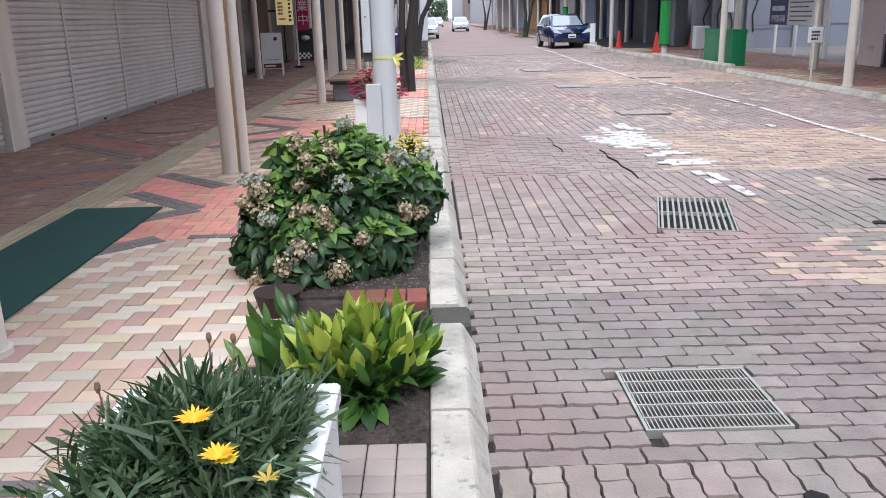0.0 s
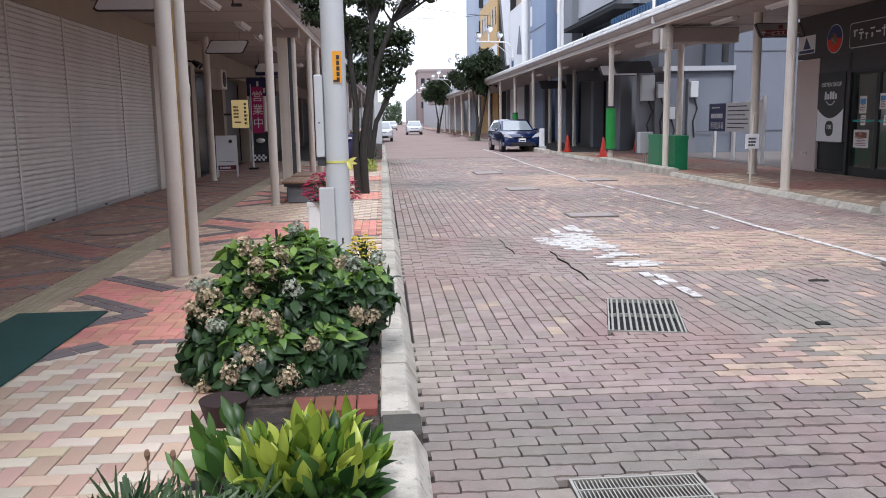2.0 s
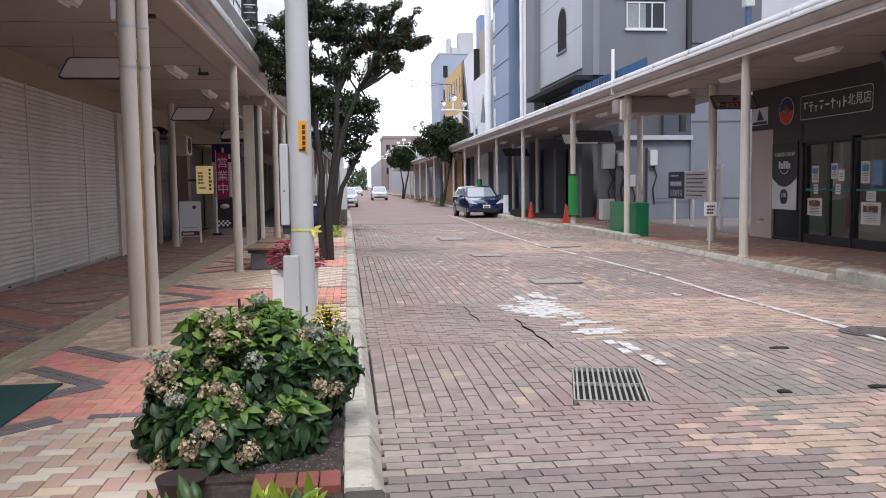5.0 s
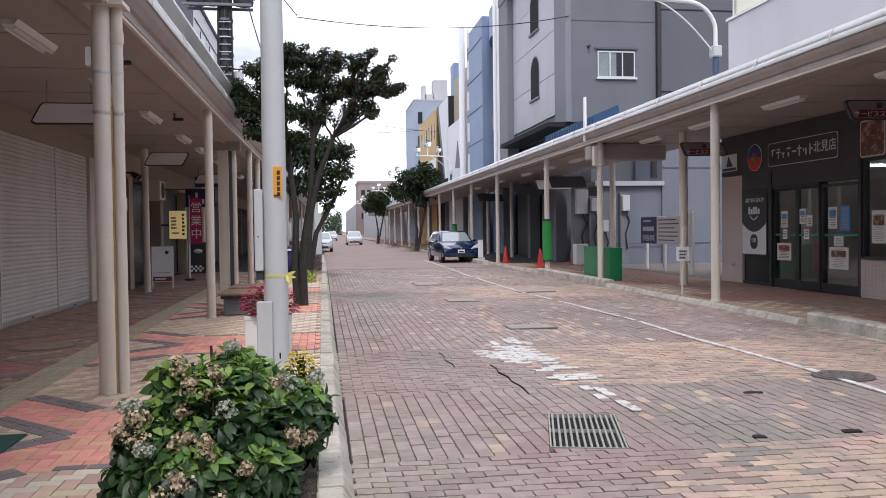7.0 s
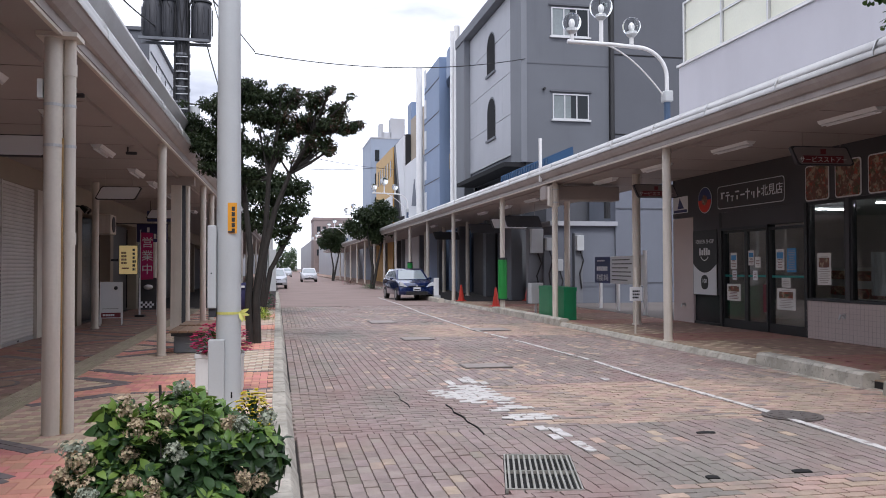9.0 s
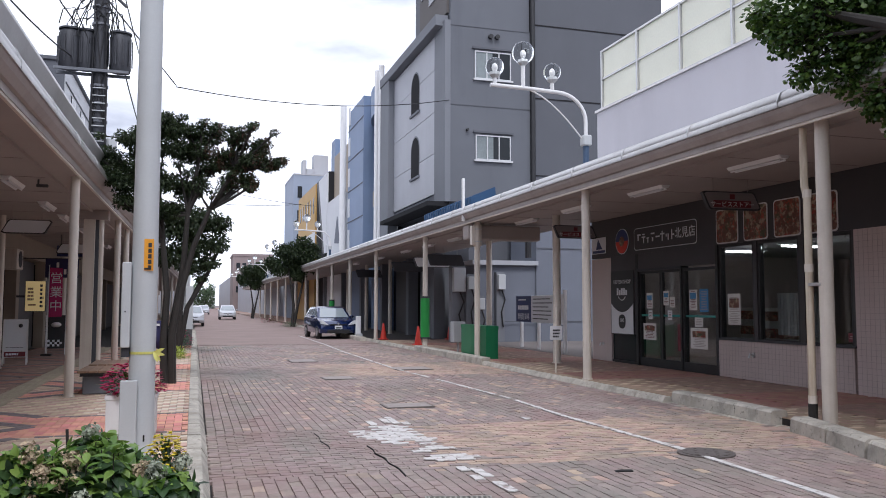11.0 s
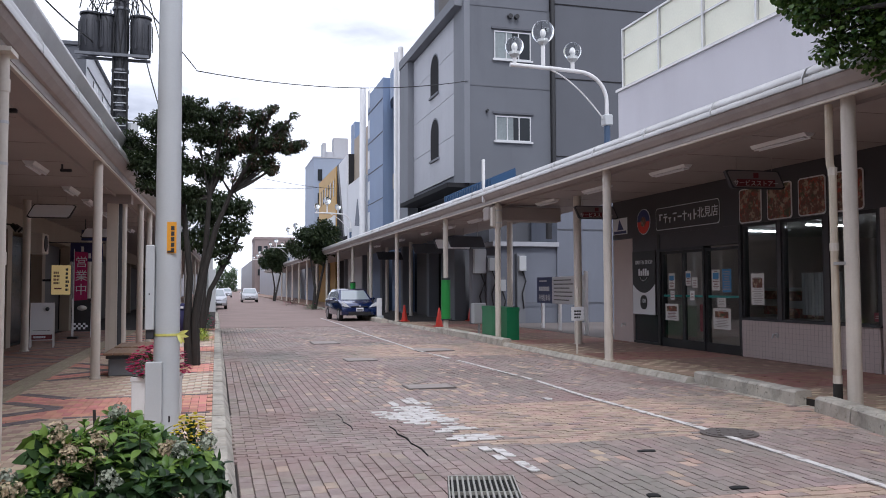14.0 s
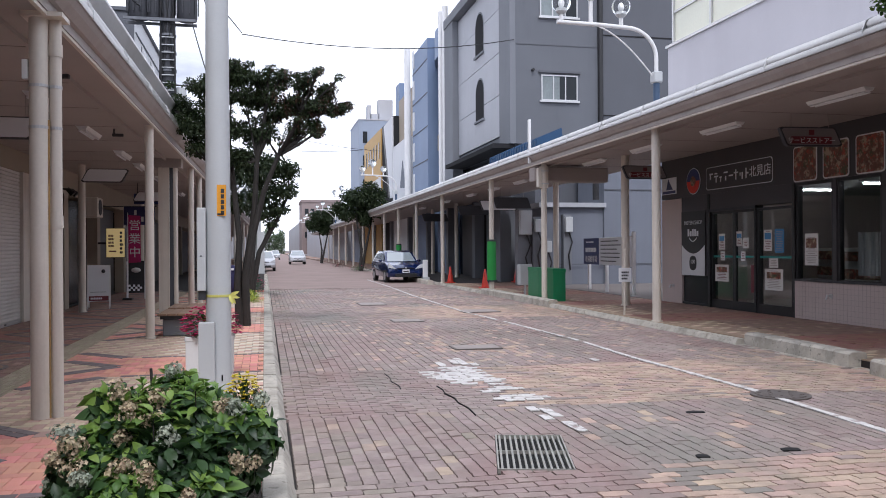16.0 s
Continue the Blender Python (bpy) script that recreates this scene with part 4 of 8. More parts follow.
def left_shops():
    b = thing("shop_row", "dim recessed shop fronts beyond the shutters", "building")
    part("wall", box(WALL_L - 8, WALL_L - 0.9, 18.25, 130, -0.04, 8.2), "conc_dark", b)
    part("upper_front", box(WALL_L - 0.9, WALL_L + 0.02, 18.25, 130, 3.0, SOFFIT_L), "beige_wall", b)
    for y, w, m in ((18.4, 2.4, "dark_wall"), (22.4, 2.6, "window_dark"), (26.5, 3.2, "dark_wall"), (31, 4, "window_dark"), (37, 5, "dark_wall"), (44, 6, "window_dark")):
        part("shop_front", box(WALL_L - 0.85, WALL_L - 0.25, y, y + w, 0.1, 2.95), m, b)
    for y in (18.3, 21.2, 25.3, 29.9, 35.5, 42.5, 50.5, 58):
        part("pier", box(WALL_L - 0.25, WALL_L + 0.05, y, y + 0.45, 0.0, 3.0), "beige_wall", b)
    return b


def upper_house():
    """The upper storey that stands back above the arcade, past the pole."""
    h = thing("upper_storey", "pale upper storey over the arcade, end wall coloured dark for shade", "building")
    part("wall", box(-5.84, -4.3, 28.7, 35.4, 3.95, 9.70), "white_wall", h)
    part("rear_block", box(-14.0, -5.84, 28.7, 35.4, 8.25, 9.70), "white_wall", h)
    # dark sheet over the pale end: the shade of that side as colour
    part("end_wall", box(-14.0, -4.32, 28.62, 28.697, 8.25, 9.69), "conc_dark", h, "end wall coloured dark for its shaded side")
    part("roof", box(-14.1, -4.22, 28.55, 35.5, 9.70, 9.84, 0.02), "conc_dark", h)
    part("drip_edge", box(-4.298, -4.27, 28.8, 35.3, 9.0, 9.05), "conc_dark", h)
    for y in (30.2, 32.6):
        w = part("window", box(-4.298, -4.275, y, y + 1.1, 7.6, 8.9), "window_dark", h)
        part("window_frame", box(-4.275, -4.262, y - 0.04, y, 7.56, 8.94), "alu", w)
    return h


shutter_building()
left_shops()
upper_house()


# ---------------------------------------------------------------- shop side
def market():
    b = thing("market_building", "two-storey lilac-grey shop with a black glazed front", "building")
    y_l, y_r, x = 19.83, -8, WALL_R
    part("upper_wall", box(x, x + 12, y_r, y_l - 0.4, 4.1, 6.90), "upper_wall", b)
    part("coping", box(x - 0.05, x + 0.2, y_r, y_l - 0.35, 6.90, 6.97), "fascia", b)
    part("back_wall", box(x + 9, x + 12, y_r, y_l - 0.2, 0, 4.1), "shop_wall", b)
    part("side_wall", box(x + 0.2, x + 12, y_l - 0.4, y_l - 0.2, 0, 4.1), "pink_wall", b)
    part("shop_ceiling", box(x + 0.25, x + 9, y_r, y_l - 0.4, 3.0, 3.1), "shop_wall", b)
    part("shop_floor", box(x + 0.25, x + 9, y_r, y_l - 0.4, 0.0, 0.12), "shop_floor", b)
    # front: pink tile pier, black fascia, door bay, window bay, tiled wall
    part("pier", box(x, x + 0.25, 18.76, y_l, 0, 2.84), "pink_wall", b, "narrow pinkish tiled pier")
    part("sign_board", box(x, x + 0.25, -8, y_l, 2.86, SOFFIT_R), "dark_wall", b, "wide black fascia board")
    part("tiled_wall", box(x, x + 0.25, 10.46, 14.2, 0.1, 0.86), "pink_wall", b, "pinkish small-tile wall below the windows")
    part("tiled_wall", box(x, x + 0.25, -8, 10.40, 0.0, 2.86), "pink_wall", b, "pinkish small-tile wall")
    part("front_panel", box(x + 0.01, x + 0.25, 17.50, 18.76, 0.85, 2.86), "dark_wall", b)
    part("low_pane", box(x + 0.06, x + 0.07, 17.50, 18.76, 0.16, 0.85), "window_dark", b, "dark glass below the poster")
    part("panel_sill", box(x + 0.02, x + 0.25, 17.50, 18.76, 0.1, 0.16), "black", b)
    part("door_post", box(x + 0.0, x + 0.22, 17.40, 17.50, 0.1, 2.86), "black", b)
    part("door_header", box(x + 0.01, x + 0.25, 14.2, 17.40, 2.48, 2.86), "dark_wall", b)
    part("door_track", box(x - 0.01, x + 0.05, 15.5, 17.40, 2.42, 2.48), "dark_metal", b)
    # two sliding leaves and a fixed light beside them
    for a, c, out in ((16.42, 17.40, 0.05), (15.56, 16.42, 0.05), (14.22, 15.50, 0.03)):
        d = new("door_leaf" if out > 0.04 else "side_light")
        d.parent = b
        for q in ((a, a + 0.06, 0.1, 2.42), (c - 0.06, c, 0.1, 2.42), (a + 0.06, c - 0.06, 0.1, 0.30), (a + 0.06, c - 0.06, 2.36, 2.42)):
            part("frame", box(x + out, x + out + 0.07, *q), "black", d)
        pane = part("pane", box(x + 0.08, x + 0.09, a + 0.06, c - 0.06, 0.30, 2.36), "shop_glass", d)
        pane.visible_shadow = False
        part("strip", box(x + 0.072, x + 0.077, a + 0.06, c - 0.06, 1.31, 1.36), "teal", d)
    part("door_post", box(x + 0.0, x + 0.2, 15.50, 15.56, 0.1, 2.48), "black", b)
    part("door_post", box(x + 0.0, x + 0.2, 14.14, 14.22, 0.1, 2.86), "black", b)
    # windows
    for a, c in ((13.0, 14.14), (11.73, 12.90), (10.46, 11.60)):
        w = new("window")
        w.parent = b
        for q in ((a, a + 0.06, 0.86, 2.86), (c - 0.06, c, 0.86, 2.86), (a + 0.06, c - 0.06, 0.86, 0.92), (a + 0.06, c - 0.06, 2.80, 2.86)):
            part("frame", box(x + 0.03, x + 0.14, *q), "black", w)
        pane = part("pane", box(x + 0.08, x + 0.09, a + 0.06, c - 0.06, 0.92, 2.80), "shop_glass", w)
        pane.visible_shadow = False
    for a, c in ((12.90, 13.0), (11.60, 11.73), (10.40, 10.46)):
        part("window_pier", box(x + 0.01, x + 0.16, a, c, 0.86, 2.86), "dark_wall", b)
    part("window_sill", box(x - 0.03, x + 0.05, 10.40, 14.14, 0.86, 0.90), "dark_metal", b)
    # shelves, blinds and ceiling tubes inside
    for k in range(4):
        s = thing("display_shelf", "dim shop shelf stocked with goods behind the glass", "shelf", (x + 2.6 + 1.3 * (k % 2), 9.6 + 2.3 * k, 0.12), group="shop shelves")
        part("body", box(-0.2, 0.2, 0, 1.8, 0, 1.4, 0.01), "shop_wall", s)
        for z in (0.3, 0.7, 1.1):
            part("goods", box(-0.29, -0.2, 0.1, 1.7, z, z + 0.22), "food" if z > 0.5 else "panel_pale", s)
    for k in range(12):
        t = thing("blind_slat", "pale hanging blind slat behind the shop window", "blind", (x + 0.45, 11.78 + 0.09 * k, 1.0), group="window blind slats")
        part("slat", box(-0.01, 0.01, 0, 0.07, 0.0, 0.82), "paper_dim", t)
    for y in (10.5, 12.5, 14.5, 16.5):
        l = thing("ceiling_light", "lit fluorescent tube on the shop ceiling", "light", (x + 2.5, y, 2.98), group="shop ceiling lights")
        part("housing", box(-0.6, 0.6, -0.08, 0.08, -0.04, 0.0), "white_paint", l)
        part("tube", tube([(-0.55, 0, -0.07), (0.55, 0, -0.07)], 0.018, 8), "tube", l)
    # rooftop screens
    sc = thing("roof_screen", "row of pale yellow framed screens on the roof edge", "screen", (0, 0, 0))
    posts = [19.25, 17.38, 15.46, 13.55, 11.6, 9.7, 7.8, 5.9]
    for a, c in zip(posts, posts[1:]):
        p = new("screen_panel")
        p.parent = sc
        part("panel", box(x + 0.10, x + 0.13, c + 0.04, a - 0.04, 7.0, 8.58), "screen", p)
        part("rail", box(x + 0.06, x + 0.10, c, a, 7.80, 7.85), "alu", p)
        part("top_rail", box(x + 0.05, x + 0.16, c, a, 8.58, 8.63), "alu", p)
        part("bottom_rail", box(x + 0.05, x + 0.16, c, a, 6.97, 7.02), "alu", p)
        part("post", box(x + 0.04, x + 0.18, a - 0.03, a + 0.03, 6.97, 8.63), "alu", p)
    return b


def grey_tower():
    b = thing("grey_building", "tall grey concrete building with a pale panelled front and arched windows", "building")
    part("front_block", box(10.45, 14.4, 33.0, 44.6, 6.1, 14.0), "conc_wall", b, "grey rendered block")
    part("frame_top", prism([(10.0, 14.02), (10.0, 14.5), (10.58, 14.5), (10.58, 14.004), (10.45, 14.004)], 33.3, 44.6), "conc_grey", b)
    part("frame_side", box(10.34, 10.60, 32.96, 34.6, 6.1, 14.2), "conc_grey", b, "grey corner column")
    part("frame_side", box(10.05, 10.6, 42.6, 44.6, 3.9, 14.05), "conc_grey", b)
    part("lower_block", box(11.6, 14.4, 33.4, 44.6, 0, 6.1), "conc_dark", b)
    # pale panels with their joints
    ys, zs = [34.62 + 0.725 * k for k in range(12)], [6.62, 8.5, 10.42, 12.4, 13.97]
    for a, c in zip(ys, ys[1:]):
        for z0, z1 in zip(zs, zs[1:]):
            part("panel", box(10.38, 10.449, a + 0.004, c - 0.004, z0 + 0.014, z1 - 0.014), "panel_pale", b)
    for yc, zc in ((38.1, 11.12), (38.08, 7.88)):
        w = new("window")
        w.parent = b
        out = [(yc - 0.72, zc), (yc + 0.72, zc)] + [(yc + 0.72 * math.cos(a), zc + 1.28 + 0.72 * math.sin(a)) for a in [math.pi * k / 12 for k in range(13)]]
        # pane is not set back; the recess's darkness is in its colour
        part("pane", prism(out, 10.36, 10.375, "x"), "recess_dark", w, "arched dark window")
        inn = [(yc + (u - yc) * 1.12, zc + (v - zc) * 1.04) for u, v in out]
        part("frame", prism(inn, 10.365, 10.372, "x"), "conc_grey", w)
        part("sill", box(10.28, 10.38, yc - 0.85, yc + 0.85, zc - 0.1, zc), "conc_grey", w)
    part("rear_tower", box(14.62, 21.28, 32.98, 45, 0, 22.4), "conc_dark", b, "darker grey rear tower")
    part("stair_tower", box(10.62, 14.38, 33.03, 39, 14.0, 22.0), "conc_wall", b)
    part("dark_gap", box(14.38, 14.62, 33.06, 35, 0.2, 16.6), "recess_dark", b)
    part("name_panel", box(10.5, 10.62, 33.25, 37.75, 14.62, 20.5), "name_panel", b, "dark panel carrying raised letters")
    for z in (10.95, 14.36, 7.4):
        part("joint_band", box(14.63, 21.28, 32.955, 32.975, z, z + 0.05), "recess_dark", b)
    for z in (10.4, 13.98):
        part("joint_band", box(10.61, 14.38, 32.98, 33.0, z, z + 0.04), "conc_dark", b)
    for x0, x1, z0, z1 in ((11.77, 13.44, 8.0, 9.12), (11.73, 13.46, 11.65, 12.92)):
        window_on_y(b, 33.0, x0, x1, z0, z1, 2)
        part("hood", box(x0 - 0.12, x1 + 0.12, 32.9, 33.0, z1 + 0.08, z1 + 0.16), "conc_dark", b)
        part("dark_sash", box(x0 + 0.85, x1 - 0.05, 32.975, 32.985, z0 + 0.06, z1 - 0.06), "window_dark", b)
    part("drain_pipe", tube([(14.5, 32.9, 0.2), (14.5, 32.9, 16.3)], 0.11, 10), "black", b)
    for x, z in ((12.47, 13.6), (12.78, 13.6), (13.25, 16.1), (11.37, 9.3)):
        part("vent", tube([(x, 32.98, z), (x, 32.82, z)], 0.11 if z > 10 else 0.06, 10), "black", b)
    part("awning", prism([(9.45, 4.9), (9.45, 5.42), (10.4, 5.85), (10.45, 4.9)], 26.9, 33.1), "blue_awning", b, "dark blue corrugated awning")
    for k in range(19):
        part("awning_rib", prism([(9.42, 4.95), (9.42, 5.45), (10.4, 5.885), (10.4, 5.85), (9.46, 5.37), (9.46, 4.95)], 26.95 + 0.33 * k, 27.05 + 0.33 * k), "blue_awning", b)
    # near-black slab for the dark under the overhang
    part("awning_under", box(9.6, 10.6, 33.1, 42.5, 5.9, 6.1), "recess_dark", b)
    # wall beside the parking lot
    part("low_wall", box(10.9, 13.4, 30.2, 33.4, 0, 3.2), "annexe", b, "blue-grey rendered low annexe")
    part("low_coping", box(10.6, 13.45, 30.0, 33.5, 3.2, 3.38), "panel_pale", b)
    part("side_wall", box(13.4, 24, 30.1, 32.9, 0, 6.2), "annexe", b, "tall blue-grey rendered side wall")
    part("joint_band", box(13.41, 24, 30.07, 30.09, 3.9, 3.94), "conc_dark", b)
    part("joint_band", box(10.92, 24, 30.07, 30.09, 0.9, 0.93), "conc_dark", b)
    part("downpipe", tube([(13.0, 30.0, 3.5), (13.0, 30.0, 5.2)], 0.13, 10), "black", b)
    part("lot_surface", box(10.62, 24, 19.9, 30.1, 0.05, 0.104), "ground", b, "gravelled parking lot")
    return b


def right_row():
    b = thing("blue_building", "slim blue-grey panelled building with tall white pipes", "building")
    part("wall", box(10.45, 22, 51.5, 57.0, 0, 15.4), "blue_wall", b, "blue-grey panelled tower slab")
    for z in (5.2, 7.4, 9.6, 11.8, 14.0):
        part("joint_band", box(10.42, 10.448, 51.5, 57.0, z, z + 0.06), "conc_dark", b)
        part("slit_window", box(10.40, 10.449, 56.2, 56.8, z + 0.4, z + 1.7), "white_wall", b)
    # hollow glazed bay under a curved top band
    part("bay_glazing", box(11.3, 11.5, 45.4, 51.5, 0, 13.5), "window_dark", b, "dark reflective glazed bay")
    for z in (6.6, 9.0, 11.4):
        part("bay_transom", box(11.24, 11.31, 45.4, 51.5, z, z + 0.12), "conc_grey", b)
    for y in (47.2, 49.3):
        part("bay_mullion", box(11.24, 11.31, y, y + 0.1, 4.0, 13.4), "conc_grey", b)
    part("bay_spandrel", box(11.1, 11.32, 45.4, 51.5, 8.0, 9.0), "beige_wall", b)
    curve = [(12.4, 45.4)] + [(10.45 + 1.1 * (1 - math.sin(math.pi * k / 10)) * 0.5, 45.4 + 6.1 * k / 10) for k in range(11)] + [(12.4, 51.5)]
    part("canopy_band", prism(curve, 13.4, 15.2, "z"), "blue_wall", b, "pale blue curved top band")
    part("rear_block", box(12.4, 22, 45.4, 51.5, 0, 15.9), "blue_wall", b)
    for y, r in ((58.0, 0.24), (46.4, 0.17), (45.3, 0.17)):
        part("pipe", tube([(10.25, y, 3.9), (10.25, y, 16.2 if y > 50 else 15.6)], r, 12), "white_paint", b)
    c = thing("white_building", "white and beige slab-fronted building with a slanted black strip", "building")
    part("wall", box(10.45, 22, 59.2, 66.4, 0, 10.0), "white_wall", c)
    part("upper", box(11.0, 22, 59.2, 66.4, 10.0, 13.9), "beige_wall", c, "beige upper storey")
    part("black_front", box(10.55, 22, 66.4, 73.2, 0, 12.7), "recess_dark", c)
    part("slant_panel", prism([(66.5, 12.6), (71.2, 12.5), (67.6, 5.9), (66.5, 5.9)], 10.40, 10.54, "x"), "white_wall", c, "white panel cut on a slant")
    part("slant_strip", prism([(71.2, 12.5), (72.2, 12.4), (68.4, 5.9), (67.6, 5.9)], 10.40, 10.54, "x"), "black", c)
    part("roof_box", box(11.55, 12.4, 69.5, 71.5, 12.7, 16.1), "blue_wall", c)
    part("mural", prism([(60.2, 6.2), (62.6, 6.4), (61.4, 8.4)], 10.41, 10.448, "x"), "annexe", c, "faded blue-grey drawing on the wall")
    d = thing("ochre_building", "ochre-clad building with narrow slit windows", "building")
    part("wall", box(10.45, 22, 73.4, 86, 0, 12.65), "ochre", d)
    part("white_base", box(10.40, 10.449, 73.4, 86, 3.9, 8.2), "white_wall", d)
    for k in range(6):
        part("window", box(10.40, 10.449, 74.4 + 1.9 * k, 74.8 + 1.9 * k, 10.0, 11.5), "window_dark", d)
    e = thing("pale_tower", "pale blue-grey tower block behind with rooftop tanks", "building")
    part("wall", box(10.45, 22, 91, 100, 0, 16.2), "pale_blue", e)
    part("ledge", box(10.40, 22, 90.95, 100.05, 16.2, 16.35), "panel_pale", e)
    for x0, x1, h in ((11.57, 12.0, 18.1), (12.82, 14.5, 18.75), (11.9, 12.9, 17.1)):
        part("roof_tank", box(x0, x1, 92, 93.5, 16.2, h), "panel_pale", e)
    for z in (5.5, 8.2, 10.9, 13.6):
        part("window", box(10.9, 11.4, 90.93, 90.99, z, z + 1.3), "window_dark", e)
    f = thing("brown_building", "long brown brick block at the end of the street", "building")
    part("wall", box(8.9, 18.2, 200, 215, 0, 13.2), "brown_bldg", f)
    part("roof_edge", box(8.7, 18.4, 199.8, 215, 13.2, 13.8), "brown_bldg", f)
    for r in range(3):
        for k in range(6):
            part("window", box(9.6 + 1.4 * k, 10.5 + 1.4 * k, 199.9, 200.02, 4.5 + 2.8 * r, 6.0 + 2.8 * r), "window_dark", f)
    # the ground floor behind the arcade: shop fronts and piers
    g = thing("shop_row", "dim shop fronts and piers behind the arcade", "building")
    part("wall", box(11.8, 12.0, 34, 130, 0, 4.0), "conc_dark", g)
    for y, w, m in ((35.2, 3.0, "conc_grey"), (40.2, 3.0, "black"), (46.2, 3.6, "blue_wall"), (52, 5, "conc_dark"), (59, 6, "conc_grey"), (68, 8, "black"), (79, 8, "brown_bldg"), (92, 10, "conc_grey")):
        part("shop_front", box(10.7, 11.82, y, y + w, 0, 3.75), m, g)
    for y in (34.1, 38.6, 44.6, 50.6, 57.6, 66.2, 77, 88):
        part("pier", box(10.2, 10.7, y, y + 0.5, 0, SOFFIT_R), "conc_grey", g)
    return b


market()
grey_tower()
right_row()

# far side buildings that close the street
for _x0, _x1, _y0, _y1, _h, _m in ((-30, -6, 130, 190, 9, "far_grey"), (-26, -5, 195, 300, 11, "panel_pale"), (10.5, 30, 105, 150, 7, "far_grey"), (10, 30, 150, 198, 8, "panel_pale"), (9.5, 40, 216, 330, 9, "far_grey"), (-40, -5, 305, 420, 8, "brown_bldg")):
    flat_block("far_building", "plain distant street building", _x0, _x1, _y0, _y1, 0, _h, _m)
# unseen wall, added to close off light from behind the camera
tagged(part("wall_behind", box(-14, 26, -14, -13, -0.05, 9), "far_grey", None), "plain grey wall added out of view behind the camera", "wall", kind="structure")

# arcade posts, shutter side
for _x, _y, _r in ((-1.88, 13.55, 0.072), (-1.82, 20.6, 0.075), (-1.80, 23.0, 0.075), (-1.75, 28.2, 0.075), (-1.7, 33, 0.075), (-1.65, 39, 0.075), (-1.6, 45, 0.075), (-1.55, 52, 0.075), (-1.5, 60, 0.075), (-1.42, 68, 0.075), (-4.28, 20.19, 0.085), (-4.3, 30.0, 0.085)):
    post(_x, _y, _r)
# arcade posts, shop side
for _x, _y, _r in ((7.50, 14.1, 0.085), (7.52, 20.72, 0.08), (7.52, 26.05, 0.085), (7.52, 33.85, 0.085), (7.52, 40.0, 0.085), (7.52, 45.6, 0.085), (7.52, 51.3, 0.085), (7.52, 57, 0.085), (7.52, 63, 0.085), (7.52, 70, 0.085), (7.52, 77, 0.085), (7.52, 84, 0.085), (7.52, 91, 0.085), (7.52, 98, 0.085), (9.9, 26.2, 0.1), (8.9, 18.5, 0.1), (9.6, 40, 0.1), (9.6, 46, 0.1), (9.6, 52, 0.1)):
    post(_x, _y, _r)


# ---------------------------------------------------------------- plants
def leaf(store, base, way, up, length, width, bend=0.3, shape="ovate", fold=0.25):
    """One leaf: two rows of quads along a bent midrib."""
    vs, fs = store
    way, up = way.normalized(), up.normalized()
    side = way.cross(up)
    if side.length < 1e-4:
        side = way.orthogonal()
    side.normalize()
    up = side.cross(way).normalized()
    widths = {"ovate": (0.08, 0.85, 1.0, 0.62, 0.0), "oval": (0.10, 0.60, 0.92, 1.0, 0.84, 0.48, 0.0), "strap": (0.35, 0.55, 0.75, 0.95, 1.0, 0.35), "blade": (0.5, 0.8, 1.0, 0.75, 0.0), "spear": (0.12, 0.7, 1.0, 0.72, 0.0), "fan": (0.1, 0.45, 0.85, 1.0, 0.55)}[shape]
    b0 = len(vs)
    n = len(widths)
    for k, w in enumerate(widths):
        t = k / (n - 1)
        mid = base + way * (length * t * (1 - 0.25 * bend * t)) - up * (bend * length * t * t)
        half = width * w / 2
        vs.append(tuple(mid + side * half + up * (fold * half)))
        vs.append(tuple(mid))
        vs.append(tuple(mid - side * half + up * (fold * half)))
    for k in range(n - 1):
        a = b0 + 3 * k
        fs.append((a, a + 1, a + 4, a + 3))
        fs.append((a + 1, a + 2, a + 5, a + 4))


def spray(rng):
    v = Vector((rng.gauss(0, 1), rng.gauss(0, 1), rng.gauss(0, 1)))
    return v.normalized()


def foliage(name, store, mat, parent, label=""):
    ob = link(name, store[0], store[1], mat, parent, label, smooth=True)
    return ob


def floret_head(store, c, r, n, rng, size=0.012):
    """A ragged flower head: florets in a few small uneven bunches."""
    vs, fs = store
    bunches = [(c + spray(rng) * r * 0.55, r * rng.uniform(0.45, 0.75)) for _ in range(5)] + [(c, r * 0.8)]
    for _ in range(n):
        d = spray(rng)
        if d.z < -0.6:
            continue
        m, rr = rng.choice(bunches)
        p = m + d * rr * rng.uniform(0.6, 1.1)
        d = (d + 0.5 * spray(rng)).normalized()
        t = d.orthogonal().normalized()
        u = d.cross(t)
        a0, q = rng.uniform(0, 6.28), size * rng.uniform(0.7, 1.3)
        b = len(vs)
        vs.append(tuple(p))
        for k in range(8):
            a = a0 + k * math.pi / 4
            e = q * (1.0 if k % 2 == 0 else 0.55)
            vs.append(tuple(p + e * (math.cos(a) * t + math.sin(a) * u) + d * (0.004 if k % 2 else 0.002)))
        fs.extend((b, b + 1 + k, b + 1 + (k + 1) % 8) for k in range(8))


